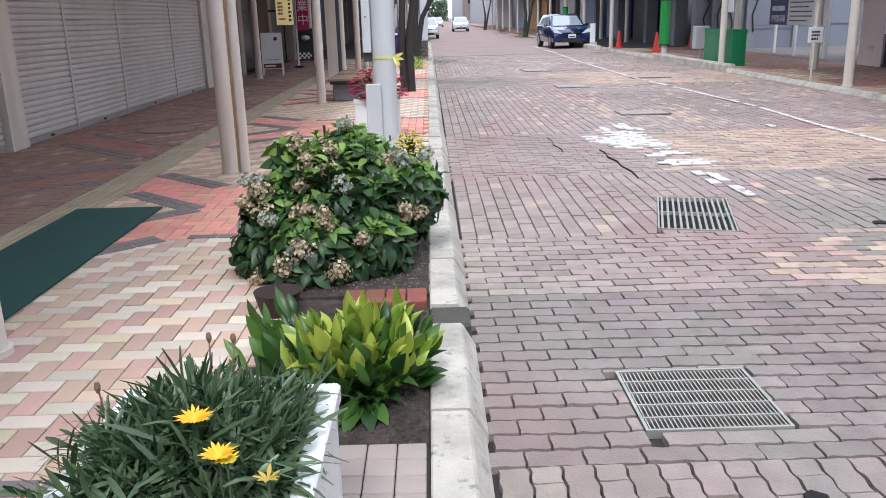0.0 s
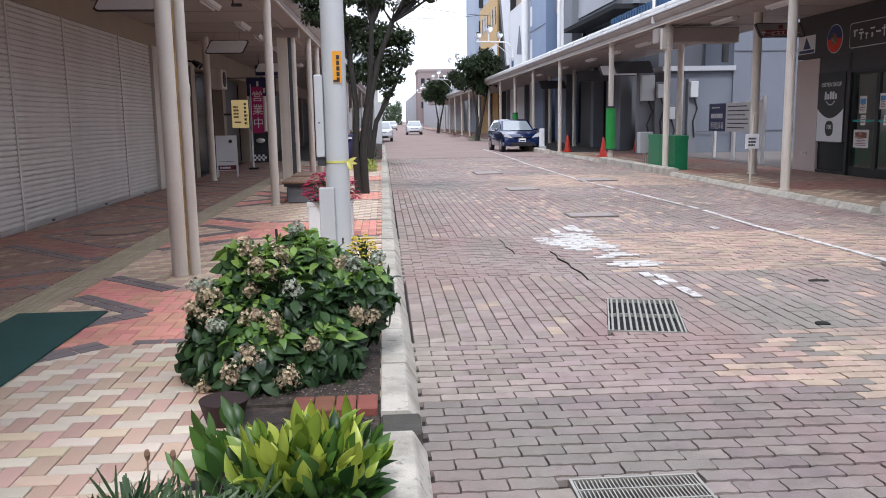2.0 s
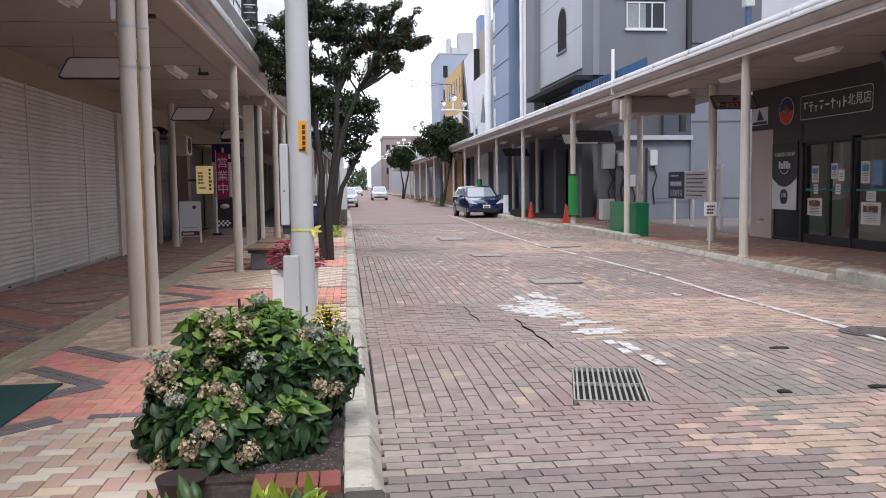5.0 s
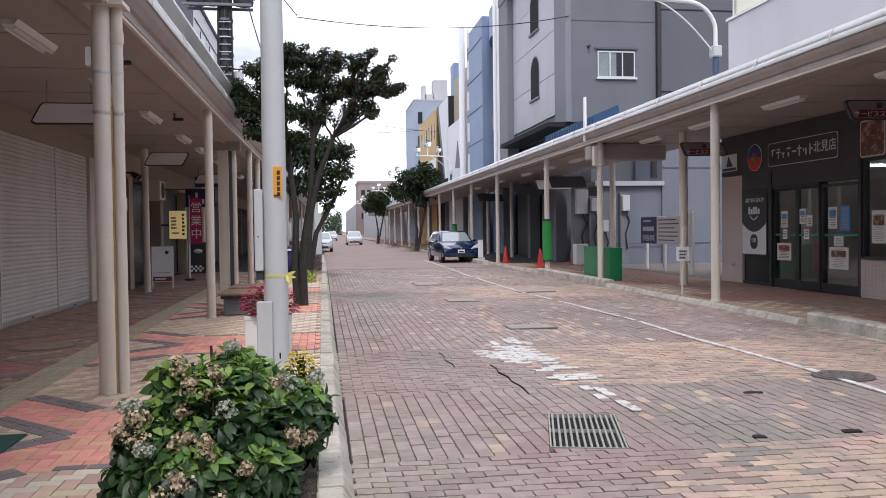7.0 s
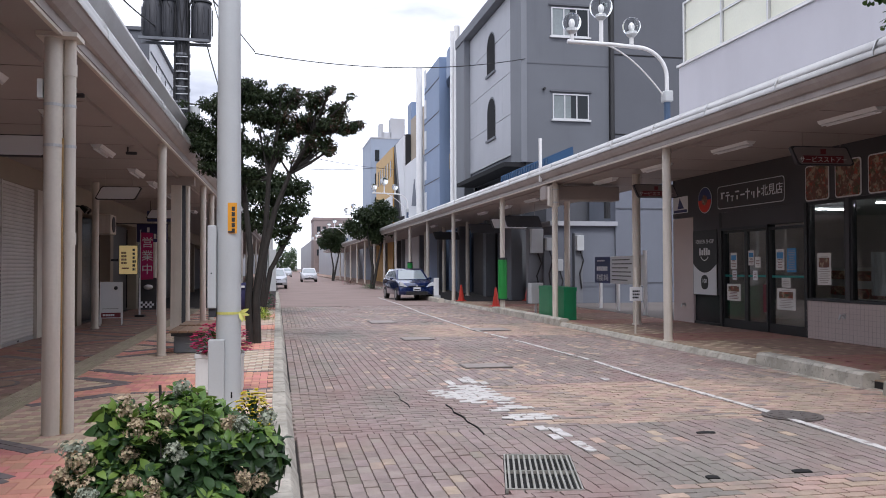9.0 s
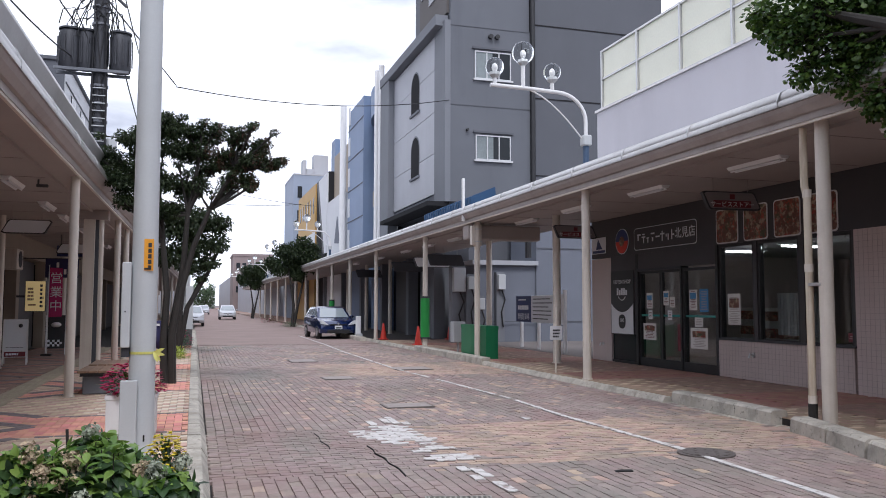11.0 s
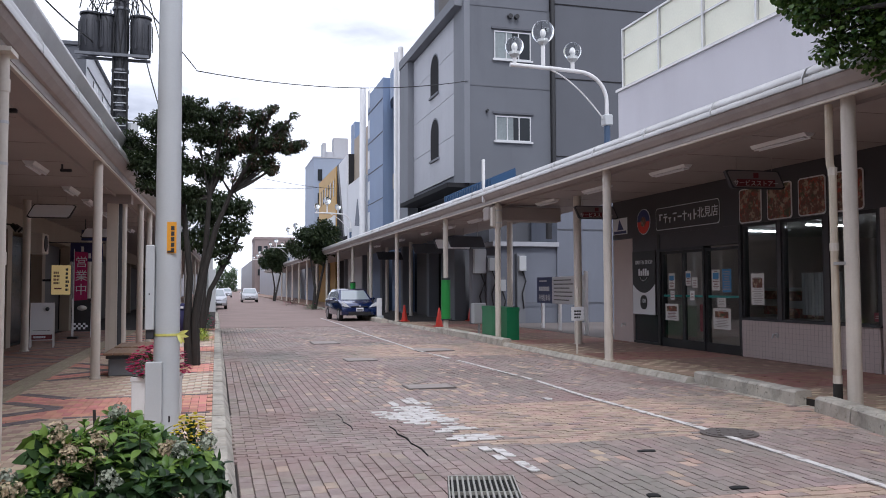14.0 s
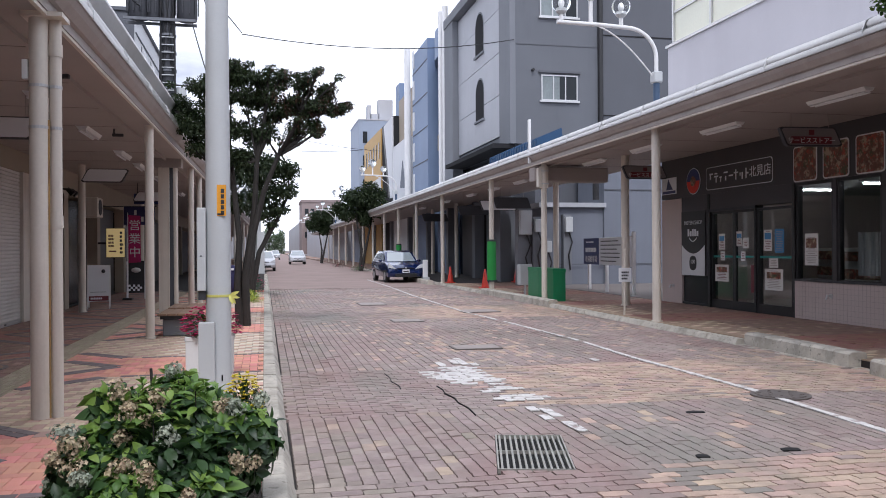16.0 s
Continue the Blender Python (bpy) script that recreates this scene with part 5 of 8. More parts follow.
def hydrangea():
    rng = random.Random(11)
    h = thing("hydrangea_bush", "bushy green hydrangea with faded flower heads by the kerb", "shrub", (-0.55, 4.05, 0.10))
    stems = bmesh.new()
    dark, young = ([], []), ([], [])
    lobes = [(0, 0, 0.22, 0.36), (-0.32, -0.08, 0.20, 0.24), (0.27, 0.05, 0.32, 0.24), (0.42, 0.02, 0.40, 0.15), (-0.22, 0.05, 0.46, 0.19), (0.06, 0.12, 0.48, 0.24),
             (-0.14, -0.34, 0.12, 0.26), (-0.36, -0.2, 0.10, 0.22), (-0.30, 0.06, 0.60, 0.09), (0.18, -0.26, 0.10, 0.20), (-0.40, -0.12, 0.34, 0.13), (0.16, 0.3, 0.34, 0.26), (-0.25, 0.3, 0.30, 0.24)]
    R = Vector((0.42, 0.46, 0.42))
    tips = []
    tries = 0
    while len(tips) < 330 and tries < 16000:
        tries += 1
        d = spray(rng)
        lx, ly, lz, lr = rng.choice(lobes)
        if d.z < -0.6:
            continue
        p = Vector((lx, ly, lz)) + d * lr * (1.0 + rng.uniform(-0.10, 0.12))
        if p.z < 0.02 or any((p - Vector(q[:3])).length < q[3] * 0.86 for q in lobes) or any((p - q).length < 0.06 for q, _ in tips):
            continue
        tips.append((p, (d + Vector((0, 0, 0.35))).normalized()))
    for p, d in tips:
        root = Vector((p.x * 0.22, p.y * 0.22, 0))
        if rng.random() < 0.35:
            tube([root, (root + p) / 2 + Vector((0, 0, 0.06)), p], [0.008, 0.006, 0.004], 5, stems, caps=False)
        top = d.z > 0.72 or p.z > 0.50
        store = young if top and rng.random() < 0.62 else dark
        t = d.orthogonal().normalized()
        a0 = rng.uniform(0, 6.28)
        for ring, (count, tilt, size) in enumerate(((4, 1.0, 0.085), (6, 0.3, 0.135), (5, -0.35, 0.15))):
            for k in range(count):
                a = a0 + ring * 0.5 + 2 * math.pi * k / count + rng.uniform(-0.5, 0.5)
                r = math.cos(a) * t + math.sin(a) * d.cross(t)
                way = (r + d * (tilt + rng.uniform(-0.35, 0.35)) + 0.25 * spray(rng)).normalized()
                way.z -= rng.uniform(0.05, 0.5) if not top else rng.uniform(-0.25, 0.3)
                s = size * rng.uniform(0.65, 1.2)
                leaf(store if ring < 2 else dark, p + r * 0.01 - d * 0.03 * ring, way, d + 0.4 * spray(rng), s, s * rng.uniform(0.42, 0.56), rng.uniform(0.1, 0.8), "oval", rng.uniform(0.1, 0.5))
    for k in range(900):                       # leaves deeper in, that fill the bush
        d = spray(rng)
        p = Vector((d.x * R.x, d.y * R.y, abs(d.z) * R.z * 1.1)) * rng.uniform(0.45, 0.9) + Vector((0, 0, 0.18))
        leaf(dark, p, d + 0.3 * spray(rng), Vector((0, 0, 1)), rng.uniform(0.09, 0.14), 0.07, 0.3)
    for k in range(30):                        # shoots that stand out of the top
        a, r = rng.uniform(0, 6.28), rng.uniform(0.05, 0.34)
        p = Vector((r * math.cos(a), 0.1 + r * math.sin(a), rng.uniform(0.66, 0.78) - 0.9 * r * r))
        tube([p - Vector((0, 0, 0.2)), p], [0.005, 0.003], 5, stems, caps=False)
        for j in range(9):
            b = rng.uniform(0, 6.28)
            leaf(young, p - Vector((0, 0, 0.012 * j)), Vector((math.cos(b), math.sin(b), 1.1 - 0.15 * j)), Vector((0, 0, 1)) + 0.3 * spray(rng), rng.uniform(0.06, 0.12), rng.uniform(0.025, 0.045), rng.uniform(0.1, 0.6))
    heads = rng.sample([q for q in tips if q[1].z > -0.35 and q[1].y < 0.25], 30)
    for i, (p, d) in enumerate(heads):
        r = rng.uniform(0.045, 0.080)
        head = ([], [])
        floret_head(head, p + d * 0.055, r, 170, rng)
        tagged(foliage("flower_head", head, "bloom_pale" if i % 3 == 0 else "bloom_dry", h, "pale greenish flower head" if i % 3 == 0 else "dried tan flower head"), kind="stuff")
    part("stem_cluster", stems, "bark", h)
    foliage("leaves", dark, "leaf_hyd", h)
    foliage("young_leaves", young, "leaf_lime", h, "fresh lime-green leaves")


def aspidistra():
    rng = random.Random(5)
    p = thing("broad_leaved_plant", "clump of glossy lime-green pointed leaves by the kerb", "plant", (-0.31, 2.27, 0.10))
    bright, green = ([], []), ([], [])
    for k in range(340):
        a, r = rng.uniform(0, 6.28), 0.21 * math.sqrt(rng.random())
        base = Vector((r * math.cos(a) * 0.8, r * math.sin(a) * 0.8, 0.0))
        out = Vector((math.cos(a), math.sin(a), 0))
        lean = 0.10 + 0.65 * (r / 0.21) ** 2 + rng.uniform(-0.15, 0.25)
        way = (out * lean + Vector((0, 0, 1.1))).normalized()
        L = rng.uniform(0.075, 0.13)
        stalk = rng.uniform(0.05, 0.29) * (1 - 0.35 * r / 0.21)
        face = (out * -0.3 + Vector((0.1, -1.0, 0.2)) + 0.6 * spray(rng)).normalized() if rng.random() < 0.6 else -out
        leaf(bright if stalk > 0.13 and rng.random() < 0.75 else green, base + way * stalk, way, face, L, L * rng.uniform(0.34, 0.5), rng.uniform(-0.7, 0.6), "oval", rng.uniform(0.5, 1.2))
    for k in range(34):                        # darker leaves that lean out towards the pavement
        a = rng.uniform(1.9, 4.2)
        base = Vector((-0.35 + rng.uniform(-0.08, 0.08), 0.20 + rng.uniform(-0.2, 0.2), 0))
        way = Vector((math.cos(a) * 0.4, math.sin(a) * 0.3, rng.uniform(0.5, 1.3))).normalized()
        leaf(green, base + way * rng.uniform(0.02, 0.16), way, Vector((0.3, -1, 0.4)) + 0.5 * spray(rng), rng.uniform(0.10, 0.18), rng.uniform(0.035, 0.055), rng.uniform(-0.1, 0.5), "spear", 0.5)
    for k in range(110):                       # low dark leaves round the foot
        a, r = rng.uniform(3.0, 6.4), rng.uniform(0.08, 0.24)
        way = Vector((math.cos(a) * 0.7, math.sin(a) * 0.7, rng.uniform(0.2, 1.0))).normalized()
        L = rng.uniform(0.07, 0.13)
        leaf(green, Vector((r * math.cos(a), r * math.sin(a), rng.uniform(0.0, 0.09))), way, Vector((0, -0.4, 1)) + 0.5 * spray(rng), L, L * 0.45, rng.uniform(0, 0.6), "ovate", 0.5)
    for a, L in ((4.4, 0.22), (4.9, 0.2), (5.3, 0.18), (4.1, 0.2)):   # withered leaves on the tiles
        leaf(green, Vector((0.02, -0.20, 0.05)), Vector((math.cos(a), math.sin(a), -0.1)), Vector((0, 0, 1)), L, 0.07, 0.2, "spear")
    foliage("leaves", green, "leaf_hosta", p, "darker green outer leaves")
    foliage("bright_leaves", bright, "leaf_lemon", p, "lime-yellow young leaves")


def white_planter(at, size, label, tilt=0):
    w, d, h = size
    t = thing("planter_box", label, "planter", at, tilt, group="white planter boxes")
    wall = 0.035
    bm = bmesh.new()
    for q in ((0, w, 0, wall), (0, w, d - wall, d), (0, wall, wall, d - wall), (w - wall, w, wall, d - wall)):
        box(*q, 0.03, h, 0.008, bm)
    part("box", bm, "white_paint", t)
    part("rim", box(-0.012, w + 0.012, -0.012, 0.04, h - 0.05, h + 0.004, 0.008), "white_paint", t)
    part("rim", box(-0.012, w + 0.012, d - 0.04, d + 0.012, h - 0.05, h + 0.004, 0.008), "white_paint", t)
    part("rim", box(-0.012, 0.04, 0.04, d - 0.04, h - 0.05, h + 0.003, 0.006), "white_paint", t)
    part("rim", box(w - 0.04, w + 0.012, 0.04, d - 0.04, h - 0.05, h + 0.003, 0.006), "white_paint", t)
    part("soil", box(wall, w - wall, wall, d - wall, h - 0.2, h - 0.06), "soil", t)
    for x in (0.06, w - 0.06):
        part("foot", box(x - 0.03, x + 0.03, 0.05, d - 0.05, 0, 0.03), "black", t)
    return t


def gazania():
    rng = random.Random(21)
    g = thing("gazania_plant", "grey-green strappy gazania with yellow flowers in a white planter", "plant", (-0.57, 1.0, 0.52))
    store = ([], [])
    for k in range(1700):
        a, r = rng.uniform(0, 6.28), math.sqrt(rng.random())
        base = Vector((0.19 * r * math.cos(a), 0.22 * r * math.sin(a), 0))
        out = Vector((math.cos(a), math.sin(a), 0))
        way = (out * (0.1 + 1.0 * r) + Vector((0, 0, rng.uniform(0.35, 1.1))) + 0.85 * spray(rng)).normalized()
        L = rng.uniform(0.05, 0.125)
        leaf(store, base + Vector((0, 0, 0.12 * (1 - r * r))), way, Vector((0, 0, 1)) + 0.9 * spray(rng), L, rng.uniform(0.006, 0.013), rng.uniform(-0.6, 1.4), "strap", rng.uniform(0.1, 0.6))
    for k in range(330):                      # the part that spills over the near left side
        base = Vector((-0.17 + rng.uniform(-0.10, 0.14), -0.12 + rng.uniform(-0.26, 0.2), rng.uniform(-0.06, 0.06)))
        way = Vector((rng.uniform(-1, 0.4), rng.uniform(-0.8, 0.5), rng.uniform(0.1, 1.1))).normalized()
        leaf(store, base, way, Vector((0, 0, 1)) + 0.8 * spray(rng), rng.uniform(0.06, 0.12), rng.uniform(0.008, 0.016), rng.uniform(-0.3, 1.0), "strap", 0.3)
    for k in range(420):                      # the tufts that lean over the street-side rim
        base = Vector((0.16 + rng.uniform(-0.08, 0.07), rng.uniform(-0.2, 0.27), rng.uniform(0.0, 0.05)))
        way = Vector((rng.uniform(-0.2, 1), rng.uniform(-0.5, 0.8), rng.uniform(0.2, 1.2))).normalized()
        leaf(store, base, way, Vector((0, 0, 1)) + 0.8 * spray(rng), rng.uniform(0.06, 0.125), rng.uniform(0.007, 0.014), rng.uniform(-0.2, 1.1), "strap", 0.3)
    foliage("leaves", store, "leaf_gaz", g)
    blooms = [((0.053, -0.14, 0.175), 0.043, "petal_yellow", 24), ((0.118, -0.225, 0.14), 0.040, "petal_yellow", 22), ((0.136, -0.235, 0.135), 0.03, "petal_lemon", 14), ((0.215, -0.245, 0.10), 0.034, "petal_dull", 8)]
    for c, r, m, n in blooms:
        st = ([], [])
        c = Vector(c)
        for k in range(n):
            a = 2 * math.pi * k / n
            leaf(st, c, Vector((math.cos(a), math.sin(a) * 0.8 - 0.1, 0.55)), Vector((0, 0, 1)), r * (0.8 + 0.4 * ((k * 7) % 5) / 5), 0.0095, 0.15, "spear", 0.1)
        f = foliage("flower", st, m, g, "ragged yellow flower")
        part("stalk", tube([c, c + Vector((0, 0.01, -0.16))], 0.003, 5), "leaf_gaz", f)
    for c in ((-0.22, 0.05, 0.17), (-0.02, 0.26, 0.2), (0.03, 0.3, 0.18)):
        part("seed_head", tube([(c[0], c[1], c[2] - 0.014), (c[0], c[1], c[2]), (c[0], c[1], c[2] + 0.012)], [0.004, 0.008, 0.005], 7), "wood", g)
        part("stalk", tube([c, (c[0] * 0.9, c[1] * 0.9, 0.02)], 0.0022, 5), "wood", g)


def flower_mound(name, label, at, size, petal, leafm, n_leaf, n_flower, seed, head=0.022):
    rng = random.Random(seed)
    t = thing(name, label, "flowers", at)
    lv, pv = ([], []), ([], [])
    for k in range(n_leaf):
        d = spray(rng)
        p = Vector((d.x * size[0], d.y * size[1], abs(d.z) * size[2])) * rng.uniform(0.3, 1.0)
        leaf(lv, p, d + Vector((0, 0, 0.6)), Vector((0, 0, 1)), rng.uniform(0.05, 0.10), 0.025, 0.3)
    for k in range(n_flower):
        d = spray(rng)
        p = Vector((d.x * size[0], d.y * size[1], abs(d.z) * size[2] + 0.02)) * rng.uniform(0.85, 1.12)
        for j in range(6):
            a = 2 * math.pi * j / 6
            leaf(pv, p, Vector((math.cos(a), math.sin(a), 0.5)) + 0.3 * d, Vector((0, 0, 1)), head, head * 0.8, 0.1, "ovate", 0.1)
    foliage("leaves", lv, leafm, t)
    tagged(foliage("flowers", pv, petal, t), kind="stuff")
    return t


def tree(name, label, at, limbs, clumps, leafm, n_leaf, leaf_size, seed, trunk_r=0.11, flat=0.55, second=None, shape="ovate"):
    """Tapered limbs from one base up to clumps of single leaves; each clump is fed by its own bough and twigs."""
    rng = random.Random(seed)
    t = thing(name, label, "tree", at)
    wood = bmesh.new()
    ends = []
    for pts in limbs:
        pv = [Vector(p) for p in pts]
        n = len(pv)
        tube(pv, [trunk_r * (1 - 0.62 * k / (n - 1)) for k in range(n)], 9, wood)
        ends.append(pv)
    st, st2 = ([], []), ([], [])
    total = sum(c[3] ** 2 for c in clumps)
    for cx, cy, cz, r in clumps:
        c = Vector((cx, cy, cz))
        limb = min(ends, key=lambda e: min((q - c).length for q in e[1:]))
        start = min([q for q in limb[1:] if q.z < cz + 0.1] or limb[1:], key=lambda q: (q - c).length)
        mid = (start + c) / 2 + 0.12 * r * spray(rng) - Vector((0, 0, 0.1 * r))
        tube([start, mid, c], [trunk_r * 0.36, trunk_r * 0.24, trunk_r * 0.10], 6, wood, caps=False)
        for k in range(7):
            d = spray(rng)
            e = c + Vector((d.x, d.y, d.z * flat)) * r * 0.9
            tube([(mid + c) / 2, (c + e) / 2 + 0.05 * r * spray(rng), e], [trunk_r * 0.13, trunk_r * 0.08, trunk_r * 0.03], 4, wood, caps=False)
        for k in range(int(n_leaf * r * r / total)):
            d = spray(rng)
            rad = r * rng.random() ** 0.45 * (1 + 0.35 * noise.noise(Vector((d.x * 2 + cx, d.y * 2 + cy, d.z * 2 + cz)))) 
            p = c + Vector((d.x * rad, d.y * rad, d.z * rad * flat))
            way = (d + spray(rng) * 0.9)
            way.z -= 0.25
            s = leaf_size * rng.uniform(0.7, 1.25)
            leaf(st2 if second and d.x > 0.1 and cx > 0.5 and rng.random() < 0.5 else st, p, way, Vector((0, 0, 1)) + 0.6 * spray(rng), s, s * (0.5 if shape == "ovate" else 0.95), 0.25, shape, 0.2)
    part("trunk", wood, "bark", t, smooth=True)
    foliage("crown", st, leafm, t)
    if st2[0]:
        foliage("reddish_leaves", st2, second, t, "sparse reddish leaves")
    return t


# planting bed by the kerb
bed = tagged(part("planting_bed", box(-0.80, -0.055, 3.30, 7.15, 0.02, 0.115), "soil", None), "dark gravelly soil bed along the kerb", "soil bed", kind="structure")
for _k in range(4):
    _b = part("brick", box(-0.05, 0.05, -0.10, 0.10, -0.03, 0.03, 0.006), "brick", bed)
    _b.location = (-0.115 - 0.106 * _k, 3.23, 0.108)
rng_stone = random.Random(9)
_vs, _fs = [], []
for _k in range(2600):
    _x, _y, _r = rng_stone.uniform(-0.78, -0.07), rng_stone.uniform(3.36, 6.9), rng_stone.uniform(0.003, 0.008)
    _b = len(_vs)
    _vs += [(_x + _r, _y, 0.117), (_x, _y + _r, 0.117), (_x - _r, _y, 0.117), (_x, _y - _r, 0.117), (_x, _y, 0.117 + _r)]
    _fs += [(_b, _b + 1, _b + 4), (_b + 1, _b + 2, _b + 4), (_b + 2, _b + 3, _b + 4), (_b + 3, _b, _b + 4)]
tagged(link("gravel", _vs, _fs, "gravel"), "small pale gravel on the soil bed", "gravel", kind="stuff")
hydrangea()
aspidistra()
# soil, drawn on to the kerb and bricks where it stands for shade
hole = tagged(part("planting_hole", box(-0.74, -0.055, 1.80, 3.30, 0.06, 0.098), "soil", None), "dark soil patch under the leafy plant, also standing in for shade", "soil", kind="structure")
_vs, _fs = [], []
for _k in range(1500):                       # crumbs of soil and leaf litter
    _x, _y, _r = rng_stone.uniform(-0.71, -0.07), rng_stone.uniform(1.82, 3.1), rng_stone.uniform(0.004, 0.013)
    _b, _a = len(_vs), rng_stone.uniform(0, 3)
    _c, _s = _r * math.cos(_a), _r * math.sin(_a)
    _vs += [(_x + _c, _y + _s, 0.099), (_x - _s, _y + _c, 0.099), (_x - _c, _y - _s, 0.099), (_x + _s, _y - _c, 0.099), (_x + _r * 0.2, _y, 0.099 + _r * 0.9)]
    _fs += [(_b, _b + 1, _b + 4), (_b + 1, _b + 2, _b + 4), (_b + 2, _b + 3, _b + 4), (_b + 3, _b, _b + 4)]
tagged(link("soil_crumbs", _vs, _fs, "soil"), "loose crumbs of soil and leaf litter", "soil", kind="stuff")
for _i in range(7):
    for _j in range(12):
        _t = part("tile", box(-0.048, 0.048, -0.048, 0.048, -0.03, 0, 0.004), "tile_grey", walk_left)
        _t.location = (-0.112 - 0.1 * _i, 0.66 + 0.1 * _j, WALK_Z + 0.001 * ((_i * 7 + _j * 3) % 3))
white_planter((-0.83, 0.72, WALK_Z), (0.54, 0.60, 0.45), "white rectangular planter box holding a gazania")
gazania()
white_planter((-0.91, 9.02, WALK_Z), (0.52, 0.42, 0.47), "white rectangular planter box with pink flowers")
flower_mound("pink_flowers", "pink and crimson bedding flowers over a white planter", (-0.65, 9.22, 0.55), (0.34, 0.28, 0.34), "petal_pink", "leaf_hosta", 420, 240, 31, 0.036)
flower_mound("yellow_flowers", "small bright yellow flowers by the kerb", (-0.22, 6.75, 0.115), (0.17, 0.2, 0.32), "petal_lemon", "leaf_hyd", 260, 190, 32, 0.028)
flower_mound("fallen_flowers", "a few pink flowers on the tiles", (-0.52, 8.55, 0.10), (0.05, 0.05, 0.05), "petal_pink", "leaf_hyd", 6, 8, 33, 0.03)
_pot = thing("plant_pot", "round brown plastic pot with the bush's shade in its colour", "pot", (-0.79, 3.12, WALK_Z))
part("body", tube([(0, 0, 0), (0, 0, 0.10), (0, 0, 0.115), (0, 0, 0.11), (0, 0, 0.085)], [0.085, 0.112, 0.116, 0.106, 0.10], 22), "pot", _pot, smooth=True)
part("soil", tube([(0, 0, 0.075), (0, 0, 0.09)], 0.101, 20), "soil", _pot)
_st = thing("garden_stake", "thin dark rod standing in the soil bed", "stake", (-0.78, 5.40, 0.11))
part("rod", tube([(0, 0, 0), (-0.03, 0, 0.62)], 0.010, 8), "bark", _st)

# street trees
_rt = random.Random(77)
_crown = [(-1.0, 0.1, 3.95, 0.42), (-1.05, 0.2, 4.45, 0.36), (-0.72, -0.1, 4.80, 0.32), (-0.55, 0.2, 4.2, 0.46), (-0.32, 0.1, 4.92, 0.34), (0.02, 0.0, 4.98, 0.34), (0.1, 0.2, 4.45, 0.46), (0.42, 0.1, 4.80, 0.36),
          (0.76, 0.0, 4.92, 0.30), (0.70, 0.2, 4.38, 0.42), (1.12, -0.1, 4.86, 0.30), (1.15, 0.1, 4.32, 0.40), (1.50, 0.1, 4.70, 0.30), (1.58, 0.0, 4.32, 0.32), (1.84, 0.0, 4.36, 0.20), (1.30, 0.1, 3.95, 0.26),
          (0.92, 0.2, 3.86, 0.30), (-0.3, 0.2, 3.78, 0.46), (0.32, 0.2, 3.76, 0.38), (-0.78, 0.2, 3.5, 0.32), (0.0, 0.1, 3.3, 0.30), (-0.35, -0.2, 3.2, 0.28)]
_crown = [(x, y, 3.35 + (z - 3.35) * 0.91, r * 0.95) for x, y, z, r in _crown]
_crown = [(x + _rt.uniform(-0.62, 0.62) * r, y + _rt.uniform(-0.6, 0.6) * r, z + _rt.uniform(-0.5, 0.5) * r, r * _rt.uniform(0.62, 0.86)) for x, y, z, r in _crown for _ in range(3)]
_crown += [(x + _rt.uniform(-1, 1) * r * 1.5, y + _rt.uniform(-0.5, 0.5), z + _rt.uniform(-0.8, 1.25) * r, _rt.uniform(0.08, 0.13)) for x, y, z, r in _crown]
tree("street_tree", "multi-stemmed street tree with a wide dark layered crown", (-0.42, 15.5, 0.08),
     [[(-0.08, 0, 0), (-0.12, 0, 0.8), (-0.08, 0.05, 1.7), (-0.18, 0.1, 2.7), (-0.28, 0.1, 3.7), (-0.4, 0.1, 4.6)],
      [(0.05, 0, 0), (0.03, -0.05, 0.9), (0.14, 0, 1.6), (0.38, 0.0, 2.6), (0.66, 0, 3.3), (1.1, 0, 4.1)],
      [(0.0, 0.05, 0), (0.02, 0.1, 1.0), (0.20, 0.1, 2.2), (0.26, 0.0, 3.2), (0.45, 0, 4.3)]],
     _crown, "leaf_tree", 46000, 0.058, 41, 0.082, 0.55, "leaf_tree_red")
tree("street_tree", "street tree with a dark green crown behind a lamp post", (-0.5, 25.5, 0.08),
     [[(0, 0, 0), (0.1, 0, 1.2), (0.2, 0, 2.4), (0.4, 0, 3.6)], [(0.05, 0, 0), (0.3, 0.1, 1.4), (0.9, 0.1, 2.5), (1.2, 0, 3.2)]],
     [(0.2, 0, 4.1, 0.7), (0.8, 0.2, 4.1, 0.55), (1.25, 0, 4.0, 0.35), (1.1, 0, 3.4, 0.45), (-0.5, 0, 3.9, 0.7), (0.4, 0.1, 3.3, 0.6), (0.9, 0.1, 2.8, 0.35), (0.7, 0.2, 2.35, 0.25), (-0.3, 0, 3.0, 0.5), (0.3, 0, 2.7, 0.4)],
     "leaf_tree", 11000, 0.11, 42, 0.10, 0.7)
